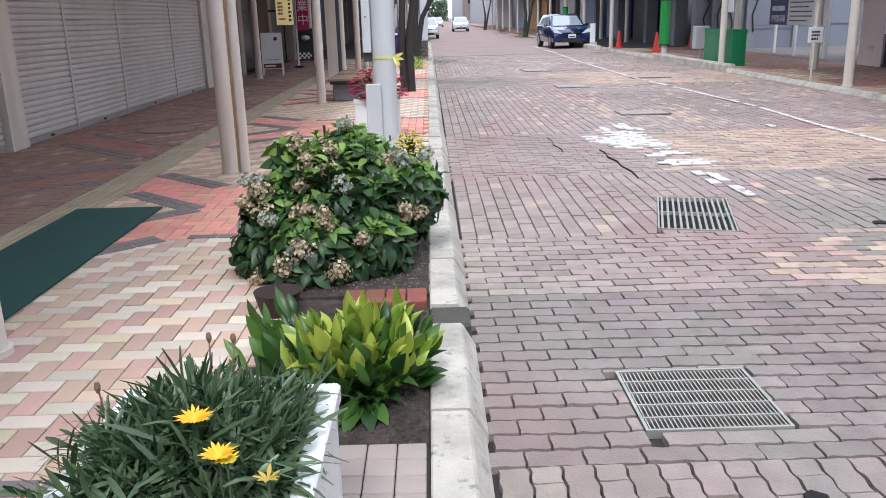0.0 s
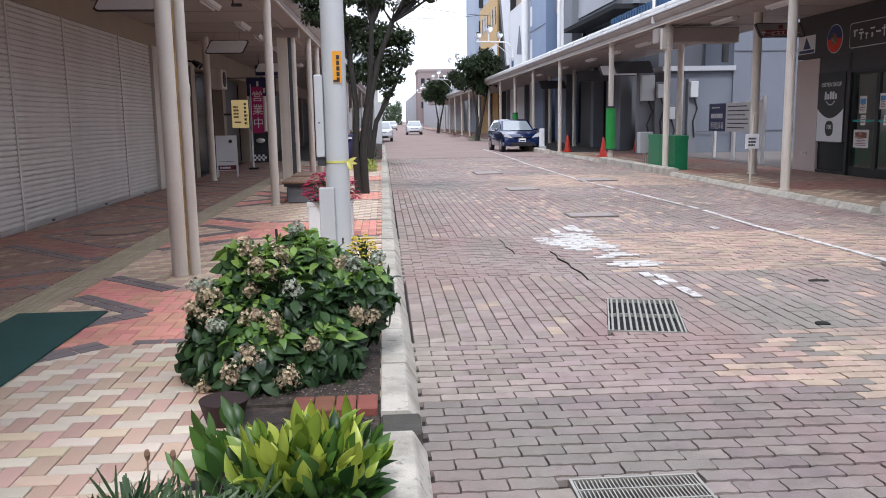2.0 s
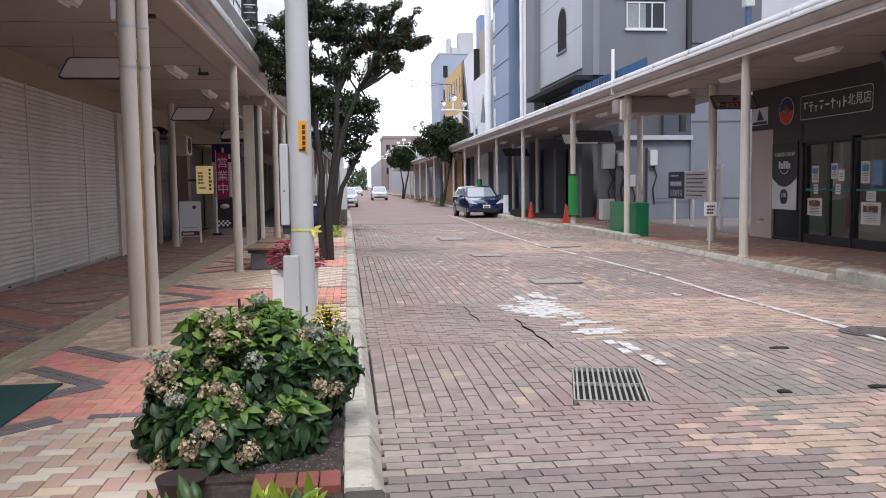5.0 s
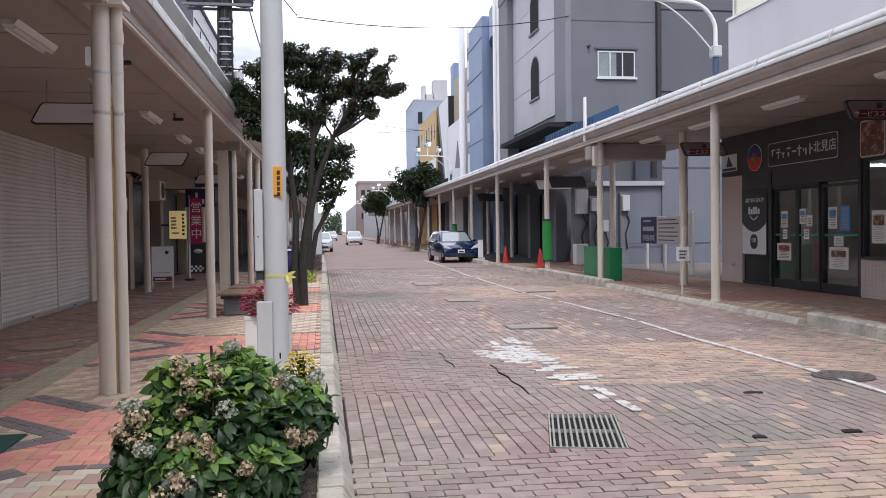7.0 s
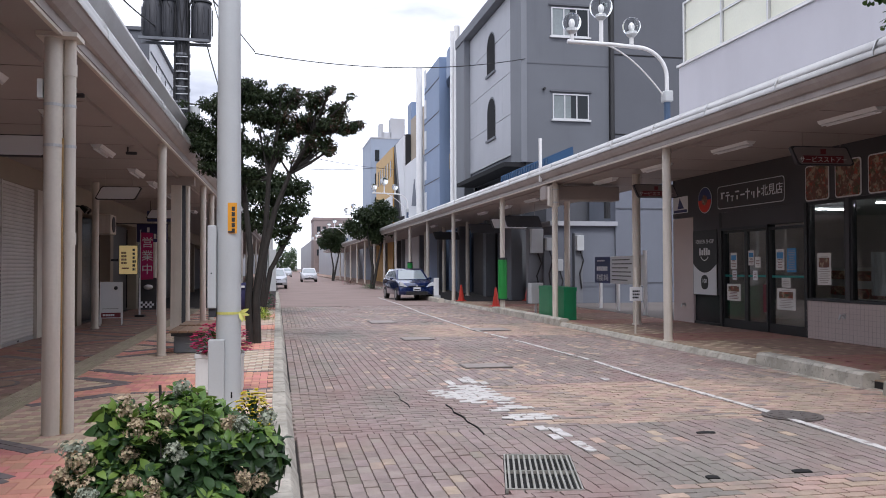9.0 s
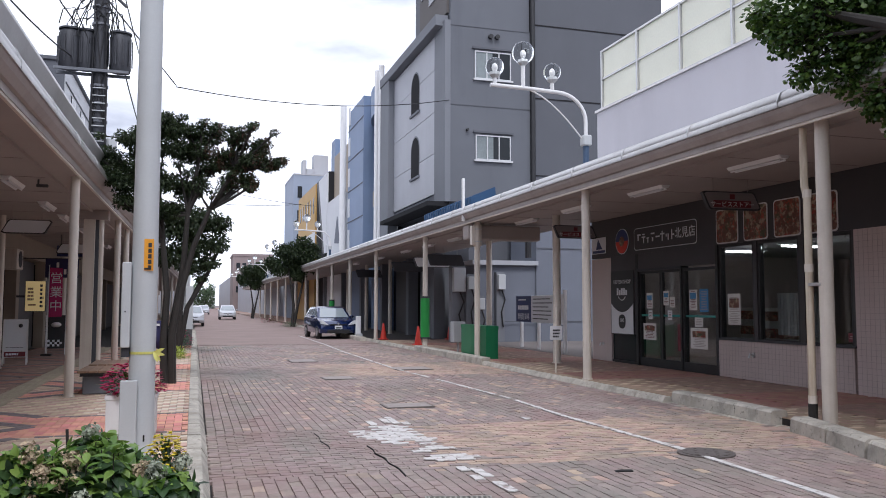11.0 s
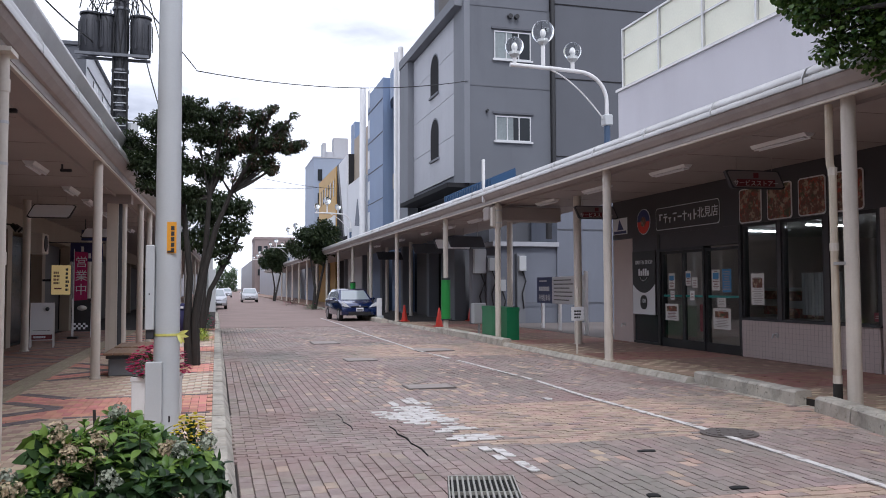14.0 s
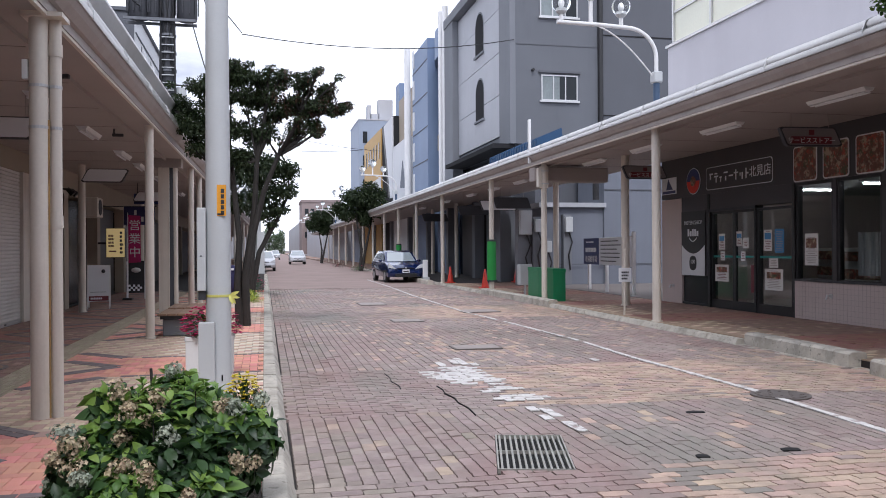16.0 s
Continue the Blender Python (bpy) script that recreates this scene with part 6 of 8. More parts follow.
for _x, _y, _s, _h, _seed in ((6.6, 57.0, 1.0, 5.6, 43), (6.2, 92.0, 0.85, 5.6, 44)):
    tree("street_tree", "round-headed street tree beside the arcade", (_x, _y, 0.05),
         [[(0, 0, 0), (0.1, 0, 1.5), (-0.1, 0, 2.8), (-0.3, 0, 4.0)], [(0.1, 0, 0), (0.4, 0, 1.6), (0.7, 0, 3.0), (0.9, 0, 4.0)]],
         [(-1.0 * _s, 0, 4.2, 0.8), (0, 0, 5.2, 0.95), (1.0 * _s, 0, 5.0, 0.85), (0.2, 0.5, 4.2, 0.9), (-0.7, 0.2, 5.3, 0.65), (0.7, 0, 5.9, 0.6), (-1.5 * _s, 0, 4.5, 0.5), (1.4 * _s, 0, 5.5, 0.5), (1.2 * _s, 0, 4.2, 0.5), (0.4, 0, 3.6, 0.5)],
         "leaf_tree", 9000, 0.19, _seed, 0.12, 0.75)
tree("ginkgo_tree", "leafy ginkgo reaching over the arcade edge", (6.9, 4.3, 0.08),
     [[(0, 0, 0), (0.05, 0, 1.5), (0.0, 0.3, 3.2), (0.0, 1.0, 4.6), (0.2, 1.6, 6.4)], [(0.0, 0.3, 3.2), (0.0, 1.6, 4.4), (-0.1, 2.6, 4.9)], [(0.0, 0.3, 3.2), (0.6, 1.2, 4.0), (0.8, 1.9, 4.6)]],
     [(-0.10, 2.95, 4.7, 0.34), (-0.22, 3.35, 5.1, 0.26), (-0.15, 3.15, 4.9, 0.3), (0.1, 2.7, 5.3, 0.5), (0.2, 2.5, 4.5, 0.42), (0.35, 2.2, 5.6, 0.6), (0.3, 2.5, 4.15, 0.36), (0.5, 2.1, 4.4, 0.5), (0.45, 2.2, 3.9, 0.36), (0.62, 2.05, 3.55, 0.26), (-0.02, 2.85, 4.25, 0.24), (0.6, 1.9, 5.0, 0.6), (0.0, 2.6, 4.9, 0.45), (0.5, 2.3, 4.8, 0.5), (0.7, 1.8, 4.0, 0.45), (0.75, 1.85, 3.6, 0.3), (0.9, 2.0, 3.35, 0.26), (0.55, 2.3, 3.75, 0.22)],
     "leaf_gink", 15000, 0.062, 45, 0.10, 0.7, None, "fan")
flower_mound("kerbside_shrub", "low lime-green shrub beside the kerb", (-0.35, 22.9, 0.10), (0.28, 0.6, 0.34), "petal_lemon", "leaf_lemon", 500, 4, 51)
flower_mound("kerbside_shrub", "dark green shrub with reddish blooms by the kerb", (-0.35, 28.5, 0.10), (0.35, 1.2, 0.7), "petal_pink", "leaf_hyd", 900, 40, 52, 0.05)
flower_mound("kerbside_shrub", "low green planting in front of the arcade", (6.6, 58.0, -0.005), (0.7, 2.6, 0.45), "petal_pink", "leaf_far", 900, 20, 53, 0.05)
flower_mound("kerbside_shrub", "low reddish planting in front of the arcade", (6.4, 72.0, -0.005), (0.8, 2.6, 0.6), "petal_pink", "leaf_tree_red", 900, 20, 54, 0.06)
_rng = random.Random(60)
_far = ([], [])
for _k in range(2600):
    _c = Vector((_rng.uniform(-6, 8), _rng.uniform(330, 345), 0))
    _c.z = _rng.uniform(0, 9.5 + 3 * noise.noise(Vector((_c.x * 0.35, 0, 0))))
    leaf(_far, _c, spray(_rng), Vector((0, 0, 1)), 1.0, 0.7, 0.2)
tagged(foliage("far_trees", _far, "leaf_far", None), "hazy green trees closing the far end of the street", "trees", kind="stuff")


# ---------------------------------------------------------------- posts and poles, shutter side
def pole_pair():
    p = thing("arcade_post", "thick cream arcade post with a downpipe strapped beside it", "post", (-1.94, 7.06, WALK_Z), group="arcade posts")
    part("shaft", tube([(0, 0, 0), (0, 0, 3.52)], 0.078, 18), "cream_steel", p, smooth=True)
    part("downpipe", tube([(0.125, 0.05, 0), (0.125, 0.05, 3.52)], 0.052, 14), "cream_steel", p, smooth=True)
    for z in (1.66, 3.16):
        part("pipe_socket", tube([(0.125, 0.05, z), (0.125, 0.05, z + 0.11)], 0.06, 14), "cream_steel", p, smooth=True)
    for z in (2.52, 2.88):
        part("strap", tube([(0, 0, z), (0, 0, z + 0.025)], 0.083, 18), "alu", p)
        part("strap", tube([(0.125, 0.05, z), (0.125, 0.05, z + 0.025)], 0.057, 14), "alu", p)
    part("rusty_seam", tube([(0.078, -0.005, 0.0), (0.078, -0.005, 2.6)], 0.012, 6), "rust", p, "rust-yellow streaked rod between post and pipe")
    part("switch_box", box(-0.13, -0.08, -0.03, 0.03, 2.95, 3.12, 0.005), "white_paint", p)
    part("cap_plate", box(-0.12, 0.22, -0.12, 0.16, 3.48, 3.52), "cream_steel", p)


pole_pair()
post(-1.99, 2.69, 0.085, label="cream painted arcade post near the green mat")
_w = thing("pole_casing", "broad cream sheet-metal casing round a utility pole", "casing", (-2.14, 18.65, WALK_Z))
part("casing", prism([(-0.20, -0.16), (0.03, -0.16), (0.05, 0.16), (-0.2, 0.16)], 0, 3.32, "z"), "cream_steel", _w)
part("side_post", tube([(0.13, 0, 0), (0.13, 0, 3.52)], 0.075, 14), "cream_steel", _w, smooth=True)
part("collar", prism([(-0.3, -0.2), (0.3, -0.2), (0.3, 0.2), (-0.3, 0.2)], 3.32, 3.52, "z"), "soffit", _w)


def street_pole():
    p = thing("street_pole", "tall light grey steel pole with switch boxes and a yellow ribbon", "pole", (-0.485, 7.93, WALK_Z))
    part("shaft", tube([(0, 0, 0), (0, 0, 2.0), (0.0, 0, 9.5)], [0.125, 0.122, 0.085], 24), "grey_steel", p, smooth=True)
    part("base_band", tube([(0, 0, 0), (0, 0, 0.05)], 0.15, 20), "grey_steel", p)
    b = part("switch_box", box(-0.20, -0.115, -0.13, 0.02, 1.05, 1.88, 0.008), "grey_steel", p, "slim grey metal box on the pole")
    part("lock", ball((-0.16, -0.133, 1.4), 0.008, u=8, v=6), "dark_metal", b)
    part("box_foot", box(-0.19, -0.12, -0.1, 0.0, 0.96, 1.05), "dark_metal", p)
    part("cable_box", box(-0.185, -0.03, -0.20, -0.1, 0.0, 0.74, 0.006), "grey_steel", p)
    lab = part("label_plate", box(-0.004, 0.085, -0.128, -0.122, 1.80, 2.11), "orange", p, "orange plate with dark vertical writing")
    bm = bmesh.new()
    for k in range(5):
        z = 2.07 - 0.055 * k
        box(0.034, 0.066, -0.132, -0.128, z - 0.042, z, bm=bm)
    box(0.0, 0.05, -0.132, -0.128, 1.808, 1.825, bm=bm)
    part("lettering", bm, "ink", lab)
    part("hole", box(-0.06, -0.045, -0.128, -0.12, 0.14, 0.2), "void", p)
    part("hole", box(0.03, 0.045, -0.126, -0.118, 0.15, 0.21), "void", p)
    rb = part("ribbon", tube([(0, 0, 0.985), (0, 0, 1.01)], 0.128, 24), "yellow_ribbon", p, "thin pale yellow ribbon tied round")
    st = ([], [])
    for way in ((0.6, -0.3, 0.25), (0.5, -0.2, -0.7), (0.8, -0.3, -0.2), (0.2, -0.4, -0.5)):
        leaf(st, Vector((0.11, -0.08, 1.0)), Vector(way), Vector((0, -1, 0)), 0.11, 0.035, 0.3, "blade")
    foliage("bow", st, "yellow_ribbon", rb)


street_pole()


def utility_pole():
    p = thing("utility_pole", "dark utility pole carrying pole transformers and a tangle of cables", "utility pole", (-2.14, 18.72, 4.1))
    part("shaft", tube([(0, 0, -4.0), (0, 0, 8.0)], [0.19, 0.155], 14), "dark_metal", p, smooth=True)
    part("crossarm", box(-0.92, 0.62, -0.24, -0.18, 2.61, 2.67), "conc_grey", p)
    part("crossarm", box(-0.92, 0.62, 0.18, 0.24, 2.61, 2.67), "conc_grey", p)
    for x, r in ((-0.62, 0.24), (-0.30, 0.19), (0.42, 0.23)):
        t = part("transformer", tube([(x, 0, 2.68), (x, 0, 2.74), (x, 0, 3.46), (x, 0, 3.54)], [r * 0.92, r, r, r * 0.85], 18), "dark_metal", p, "dark grey cylindrical transformer", smooth=True)
        part("lid", tube([(x, 0, 3.54), (x, 0, 3.58)], r * 1.04, 18), "dark_metal", t)
        for k in range(10):
            a = 2 * math.pi * k / 10
            part("fin", box(x + (r + 0.02) * math.cos(a) - 0.012, x + (r + 0.02) * math.cos(a) + 0.012, (r + 0.02) * math.sin(a) - 0.012, (r + 0.02) * math.sin(a) + 0.012, 2.8, 3.4), "dark_metal", t)
        for dx in (-0.08, 0.08):
            part("bushing", tube([(x + dx, 0, 3.58), (x + dx, 0, 3.72)], [0.025, 0.015], 8), "grey_steel", t)
    for z in (0.3, 0.7, 1.1, 1.5, 1.9, 2.3, 3.7, 4.1, 4.5):
        part("band", tube([(0, 0, z), (0, 0, z + 0.05)], 0.192, 14), "conc_grey", p)
    for k in range(7):
        part("cable", tube([(0.14 + 0.02 * k * (-1) ** k, -0.14, -0.3), (0.16 * (-1) ** k, -0.17, 1.2), (0.13 * (-1) ** (k // 2), -0.16, 2.5 + 0.3 * k)], 0.016, 6), "black", p)
    part("crossarm", box(-0.9, 0.9, -0.2, -0.12, 6.2, 6.3), "grey_steel", p)
    part("brace", tube([(0.05, -0.15, 4.6), (0.55, -0.3, 4.1)], 0.035, 8), "dark_metal", p)
    rng = random.Random(4)
    for k in range(14):
        a = Vector((rng.uniform(-0.7, 0.5), -0.2, rng.uniform(3.3, 3.9)))
        b = Vector((rng.uniform(-0.2, 0.2), -0.18, rng.uniform(3.6, 5.2)))
        m = (a + b) / 2 + Vector((rng.uniform(-0.3, 0.3), 0, rng.uniform(0.0, 0.35)))
        part("jumper_wire", tube([a, m, b], 0.012, 5, caps=False), "black", p)
    for x in (-0.13, 0.17):
        part("ladder_rail", tube([(x, -0.2, -0.4), (x, -0.2, 2.5)], 0.022, 6), "black", p)
    for k in range(16):
        part("rung", tube([(-0.13, -0.2, -0.3 + 0.17 * k), (0.17, -0.2, -0.3 + 0.17 * k)], 0.012, 5), "grey_steel", p)
    for x0, x1, z1 in ((-0.85, -0.2, 3.25), (-0.6, -0.1, 4.3), (-0.3, -0.12, 4.5), (0.35, 0.1, 4.2), (0.5, 0.12, 3.1)):
        part("jumper_wire", tube([(x0, -0.1, 3.66), (x0 * 0.9, -0.2, 3.95), ((x0 + x1) / 2, -0.22, 4.0), (x1, -0.17, z1)], 0.014, 5, caps=False), "black", p)
    part("drop_box", tube([(0.28, 0.0, 0.75), (0.28, 0, 1.15)], 0.12, 12), "grey_steel", p)
    return p


utility_pole()


def wire(points, r=0.012, label="thin black overhead wire", sag=0.0, n=10):
    pts = [Vector(q) for q in points]
    if len(pts) == 2:
        a, b = pts
        pts = [a.lerp(b, k / n) - Vector((0, 0, sag * 4 * (k / n) * (1 - k / n))) for k in range(n + 1)]
    base = pts[0].copy()
    t = thing("overhead_wire", label, "wire", base, group="overhead wires")
    part("strand", tube([q - base for q in pts], r, 5), "black", t)


P0 = Vector((-2.1, 18.6, 8.2))
wire([P0 + Vector((0, 0, 0.3)), (-0.75, 28.0, 9.0)], 0.02)
wire([(-0.75, 28.0, 8.95), (10.6, 33.0, 10.6)], 0.018, sag=0.45, n=16)
for _q, _e, _s in (((-2.6, 18.5, 7.7), (-3.6, 4.0, 9.0), 0.5), ((-2.5, 18.5, 8.2), (-4.2, 2.0, 10.0), 0.6), ((-2.2, 18.5, 8.6), (-4.9, 6.0, 11.5), 0.4), ((-2.1, 18.6, 10.2), (-2.6, -6.0, 11.5), 0.7), ((-2.7, 18.5, 7.0), (-3.2, 5.0, 6.2), 0.35),
                   ((-1.7, 18.8, 7.1), (-1.5, 40.0, 7.5), 0.6), ((-1.9, 18.8, 9.5), (-1.0, 60.0, 10.5), 1.0)):
    wire([_q, _e], 0.016, sag=_s)
wire([(-1.6, 50, 9.2), (10.45, 72, 10.4)], 0.02, sag=0.3)
wire([(-1.6, 80, 11.5), (10.45, 84, 12.0)], 0.025, sag=0.3)


# ---------------------------------------------------------------- lamps with globes
def globe_lamp(at, towards):
    s = towards
    l = thing("street_lamp", "white swan-neck lamp with three clear globes above the arcade", "street lamp", at, group="globe lamps")
    part("bracket", box(-0.09, 0.09, -0.10, 0.10, 0.26, 0.48, 0.02), "grey_steel", l)
    part("base_sleeve", tube([(0, 0, -0.34), (0, 0, 0.28)], 0.065, 12), "steel_blue", l)
    pts = [(0, 0, 0.2), (0, 0, 0.55)] + [(-0.62 * s * (1 - math.cos(a)), 0, 0.75 + 0.57 * math.sin(a)) for a in [math.pi / 2 * k / 9 for k in range(10)]] + [(-1.2 * s, 0, 1.345), (-2.06 * s, 0, 1.36)]
    arm = part("arm", tube([(-a, b, c) for a, b, c in pts] if s < 0 else pts, 0.040, 12), "white_paint", l, smooth=True)
    arc = [(-1.4 * s * (k / 10), 0, 0.3 + 1.05 * (1 - (1 - k / 10) ** 1.7)) for k in range(11)]
    part("stay", tube([(-a, b, c) for a, b, c in arc] if s < 0 else arc, 0.016, 8), "white_paint", l, smooth=True)
    for x, h, r in ((-1.97, 0.16, 0.185), (-1.37, 0.46, 0.225), (-0.74, 0.16, 0.18)):
        g = part("stem", tube([(abs(x) * -s if s > 0 else abs(x), 0, 1.36), (abs(x) * -s if s > 0 else abs(x), 0, 1.36 + h)], 0.04, 10), "white_paint", l)
        xx = abs(x) * -s if s > 0 else abs(x)
        part("cup", tube([(xx, 0, 1.34 + h), (xx, 0, 1.40 + h), (xx, 0, 1.46 + h)], [0.05, 0.11, 0.10], 12), "grey_steel", g)
        gl = part("globe", ball((xx, 0, 1.40 + h + r * 0.9), r, u=20, v=14), "globe", g, "clear glass globe", smooth=True)
        gl.visible_shadow = False
        part("bulb", ball((xx, 0, 1.46 + h + r * 0.5), 0.055, u=10, v=8, squash=1.5), "white_paint", g)
    return l


_lamp = globe_lamp((7.52, 14.1, 4.53), 1)
for _y in (46.5, 66.0, 88.0, 110.0, 128.0):
    copy_thing(_lamp, pose(7.52, _y, 4.53))
# a lamp column on the shutter side
for _y in (33.2, 58.0, 84.0):
    _l = thing("lamp_column", "plain light grey lamp column with a control cabinet", "lamp post", (-0.45, _y, WALK_Z), group="lamp columns")
    part("shaft", tube([(0, 0, 0), (0, 0, 5.1), (0.12, 0, 5.35)], [0.12, 0.10, 0.05], 14), "grey_steel", _l, smooth=True)
    part("cabinet", box(0.13, 0.42, -0.12, 0.12, 0.5, 2.2, 0.01), "grey_steel", _l)
# upright tube on the shop-side roof edge, and its collar on the post below
_t = thing("roof_marker_post", "slim white post fixed upright to the arcade edge", "post", (7.20, 21.0, 3.93))
part("shaft", box(-0.035, 0.035, -0.05, 0.05, 0, 1.22, 0.01), "white_paint", _t)
_t = thing("junction_sleeve", "cream sleeve boxes strapped to an arcade post", "box", (7.52, 20.72, 3.22))
part("sleeve", tube([(0, 0, 0), (0, 0, 0.6)], 0.125, 14), "cream_steel", _t)
part("sleeve", box(-0.2, -0.1, -0.12, 0.05, 0.02, 0.55, 0.01), "cream_steel", _t)
for _z in (0.1, 0.45):
    part("strap", tube([(0, 0, _z), (0, 0, _z + 0.03)], 0.132, 14), "alu", _t)
_t = thing("cross_beam", "greige box beam hung under the arcade soffit", "beam", (7.3, 21.1, 3.42))
part("beam", box(-0.0, 2.2, -0.25, 0.25, 0.0, 0.40, 0.03), "soffit", _t)


def double_post():
    p = thing("arcade_post", "thick cream arcade post with a kinked rusty downpipe", "post", (7.50, 7.64, WALK_Z), group="arcade posts")
    part("shaft", tube([(0, 0, 0), (0, 0, SOFFIT_R - WALK_Z)], 0.088, 18), "cream_steel", p, smooth=True)
    part("downpipe", tube([(-0.06, 0.22, 0), (-0.06, 0.22, 2.86), (-0.075, 0.245, 3.0), (-0.075, 0.245, 3.75)], 0.048, 12), "rusty_cream", p, smooth=True)
    for z in (0.25, 1.9, 2.85):
        part("pipe_socket", tube([(-0.06, 0.22, z), (-0.06, 0.22, z + 0.1)], 0.056, 12), "cream_steel", p)
    part("pipe_foot", tube([(-0.06, 0.22, 0), (-0.06, 0.22, 0.25)], 0.056, 12), "bark", p)
    part("strap", box(-0.1, 0.02, 0.0, 0.24, 1.72, 1.76), "alu", p)


double_post()


# ---------------------------------------------------------------- lights and signs under the soffits
def batten(x, y, along=1.1):
    l = thing("batten_light", "unlit white fluorescent batten on the arcade soffit", "light", (x, y, soffit_at(x) - 0.002), group="soffit lights")
    part("housing", prism([(-0.10, 0), (0.10, 0), (0.06, -0.055), (-0.06, -0.055)], -along / 2, along / 2), "white_paint", l)
    for d in (-0.045, 0.045):
        part("tube", tube([(d, -along / 2 + 0.05, -0.075), (d, along / 2 - 0.05, -0.075)], 0.016, 8), "white_sign", l)


for _y in (2.1, 5.2, 8.3, 11.3, 14.3, 17.7, 20.2, 23.5, 26.6, 30, 34):
    batten(-2.95, _y, 1.2)
for _y in (7.1, 10.3, 13.6, 16.8, 19.8, 23.0, 26.2, 29.5, 33, 38, 44):
    batten(8.62, _y, 1.3)


def hanging_sign(at, w, h, plate, group, label, turn=0, text=None):
    s = thing("hanging_sign", label, "sign", at, turn, group=group)
    d = 0.09
    k = -1 if at[0] < 3 else 1              # the foot of the plate is shifted away from the street
    out = [(-w / 2 + 0.04 + 0.06 * k, 0), (w / 2 - 0.04 + 0.06 * k, 0), (w / 2 + 0.06 * k, 0.03), (w / 2 - 0.06 * k, h - 0.03), (w / 2 - 0.04 - 0.06 * k, h), (-w / 2 + 0.04 - 0.06 * k, h), (-w / 2 - 0.06 * k, h - 0.03), (-w / 2 + 0.06 * k, 0.03)]
    part("frame", prism(out, -d / 2, d / 2), "dark_metal", s)
    inn = [(u * 0.94, 0.02 + v * 0.88) for u, v in out]
    part("face", prism(inn, -d / 2 - 0.006, d / 2 + 0.006), plate, s)
    for x in (-w / 3, w / 3):
        part("hanger", tube([(x, 0, h - 0.01), (x, 0, soffit_at(at[0]) - at[2])], 0.006, 6), "soffit", s)
    if text:
        part("text_band", box(-w / 2 + 0.15, w / 2 - 0.15, -d / 2 - 0.012, -d / 2 - 0.006, 0.04, h * 0.5), "red_sign", s)
        words("サービスストアー", 0.112, "paper", s, pose(0, -d / 2 - 0.014, h * 0.27, 90, 0, 0))
        part("emblem", box(-0.05, 0.05, -d / 2 - 0.012, -d / 2 - 0.006, h * 0.58, h * 0.85), "red_sign", s)
    return s


for _y in (6.0, 11.0, 18.0, 25.0):
    hanging_sign((-3.36, _y, 3.03), 0.84, 0.29, "white_sign", "blank arcade signs", "blank white hanging sign in a dark frame")
hanging_sign((9.30, 11.9, 3.31), 1.06, 0.33, "sign_grey", "shop hanging signs", "hanging shop sign with a dark red lettered band", -4, True)
hanging_sign((9.28, 18.2, 3.28), 1.06, 0.33, "sign_grey", "shop hanging signs", "hanging shop sign with a dark red lettered band", -4, True)
for _y in (27.5, 33.0, 41.0):
    hanging_sign((8.7, _y, 3.0), 1.3, 0.4, "dark_metal", "dark arcade signs", "dark blank hanging sign under the arcade")
hanging_sign((8.9, 30.0, 3.05), 1.4, 0.4, "white_sign", "blank arcade signs", "blank white hanging sign in a dark frame")
for _x, _y in ((-2.30, 9.2), (-2.5, 14.0), (8.2, 21.5)):
    _c = thing("ceiling_camera", "small dark camera on an arm below the soffit", "camera", (_x, _y, soffit_at(_x)))
    part("stem", tube([(0, 0, 0), (0, 0, -0.08)], 0.015, 8), "dark_metal", _c)
    part("body", box(-0.03, 0.15, -0.03, 0.03, -0.13, -0.08, 0.01), "dark_metal", _c)


# ---------------------------------------------------------------- bench and signs, shutter side
def bench():
    b = thing("bench", "two-part wooden bench on concrete blocks beside a post", "bench", (-1.80, 13.75, WALK_Z))
    for y0 in (0.0, 1.5):
        for k in range(4):
            part("slat", box(0.02 + 0.155 * k, 0.165 + 0.155 * k, y0 - 0.1, y0 + 1.08, 0.36, 0.40, 0.008), "wood", b)
        part("support", box(0.08, 0.58, y0 + 0.1, y0 + 0.9, 0.0, 0.30, 0.02), "conc_grey", b)
        part("bearer", box(0.05, 0.6, y0 + 0.0, y0 + 1.0, 0.30, 0.36), "dark_metal", b)


bench()


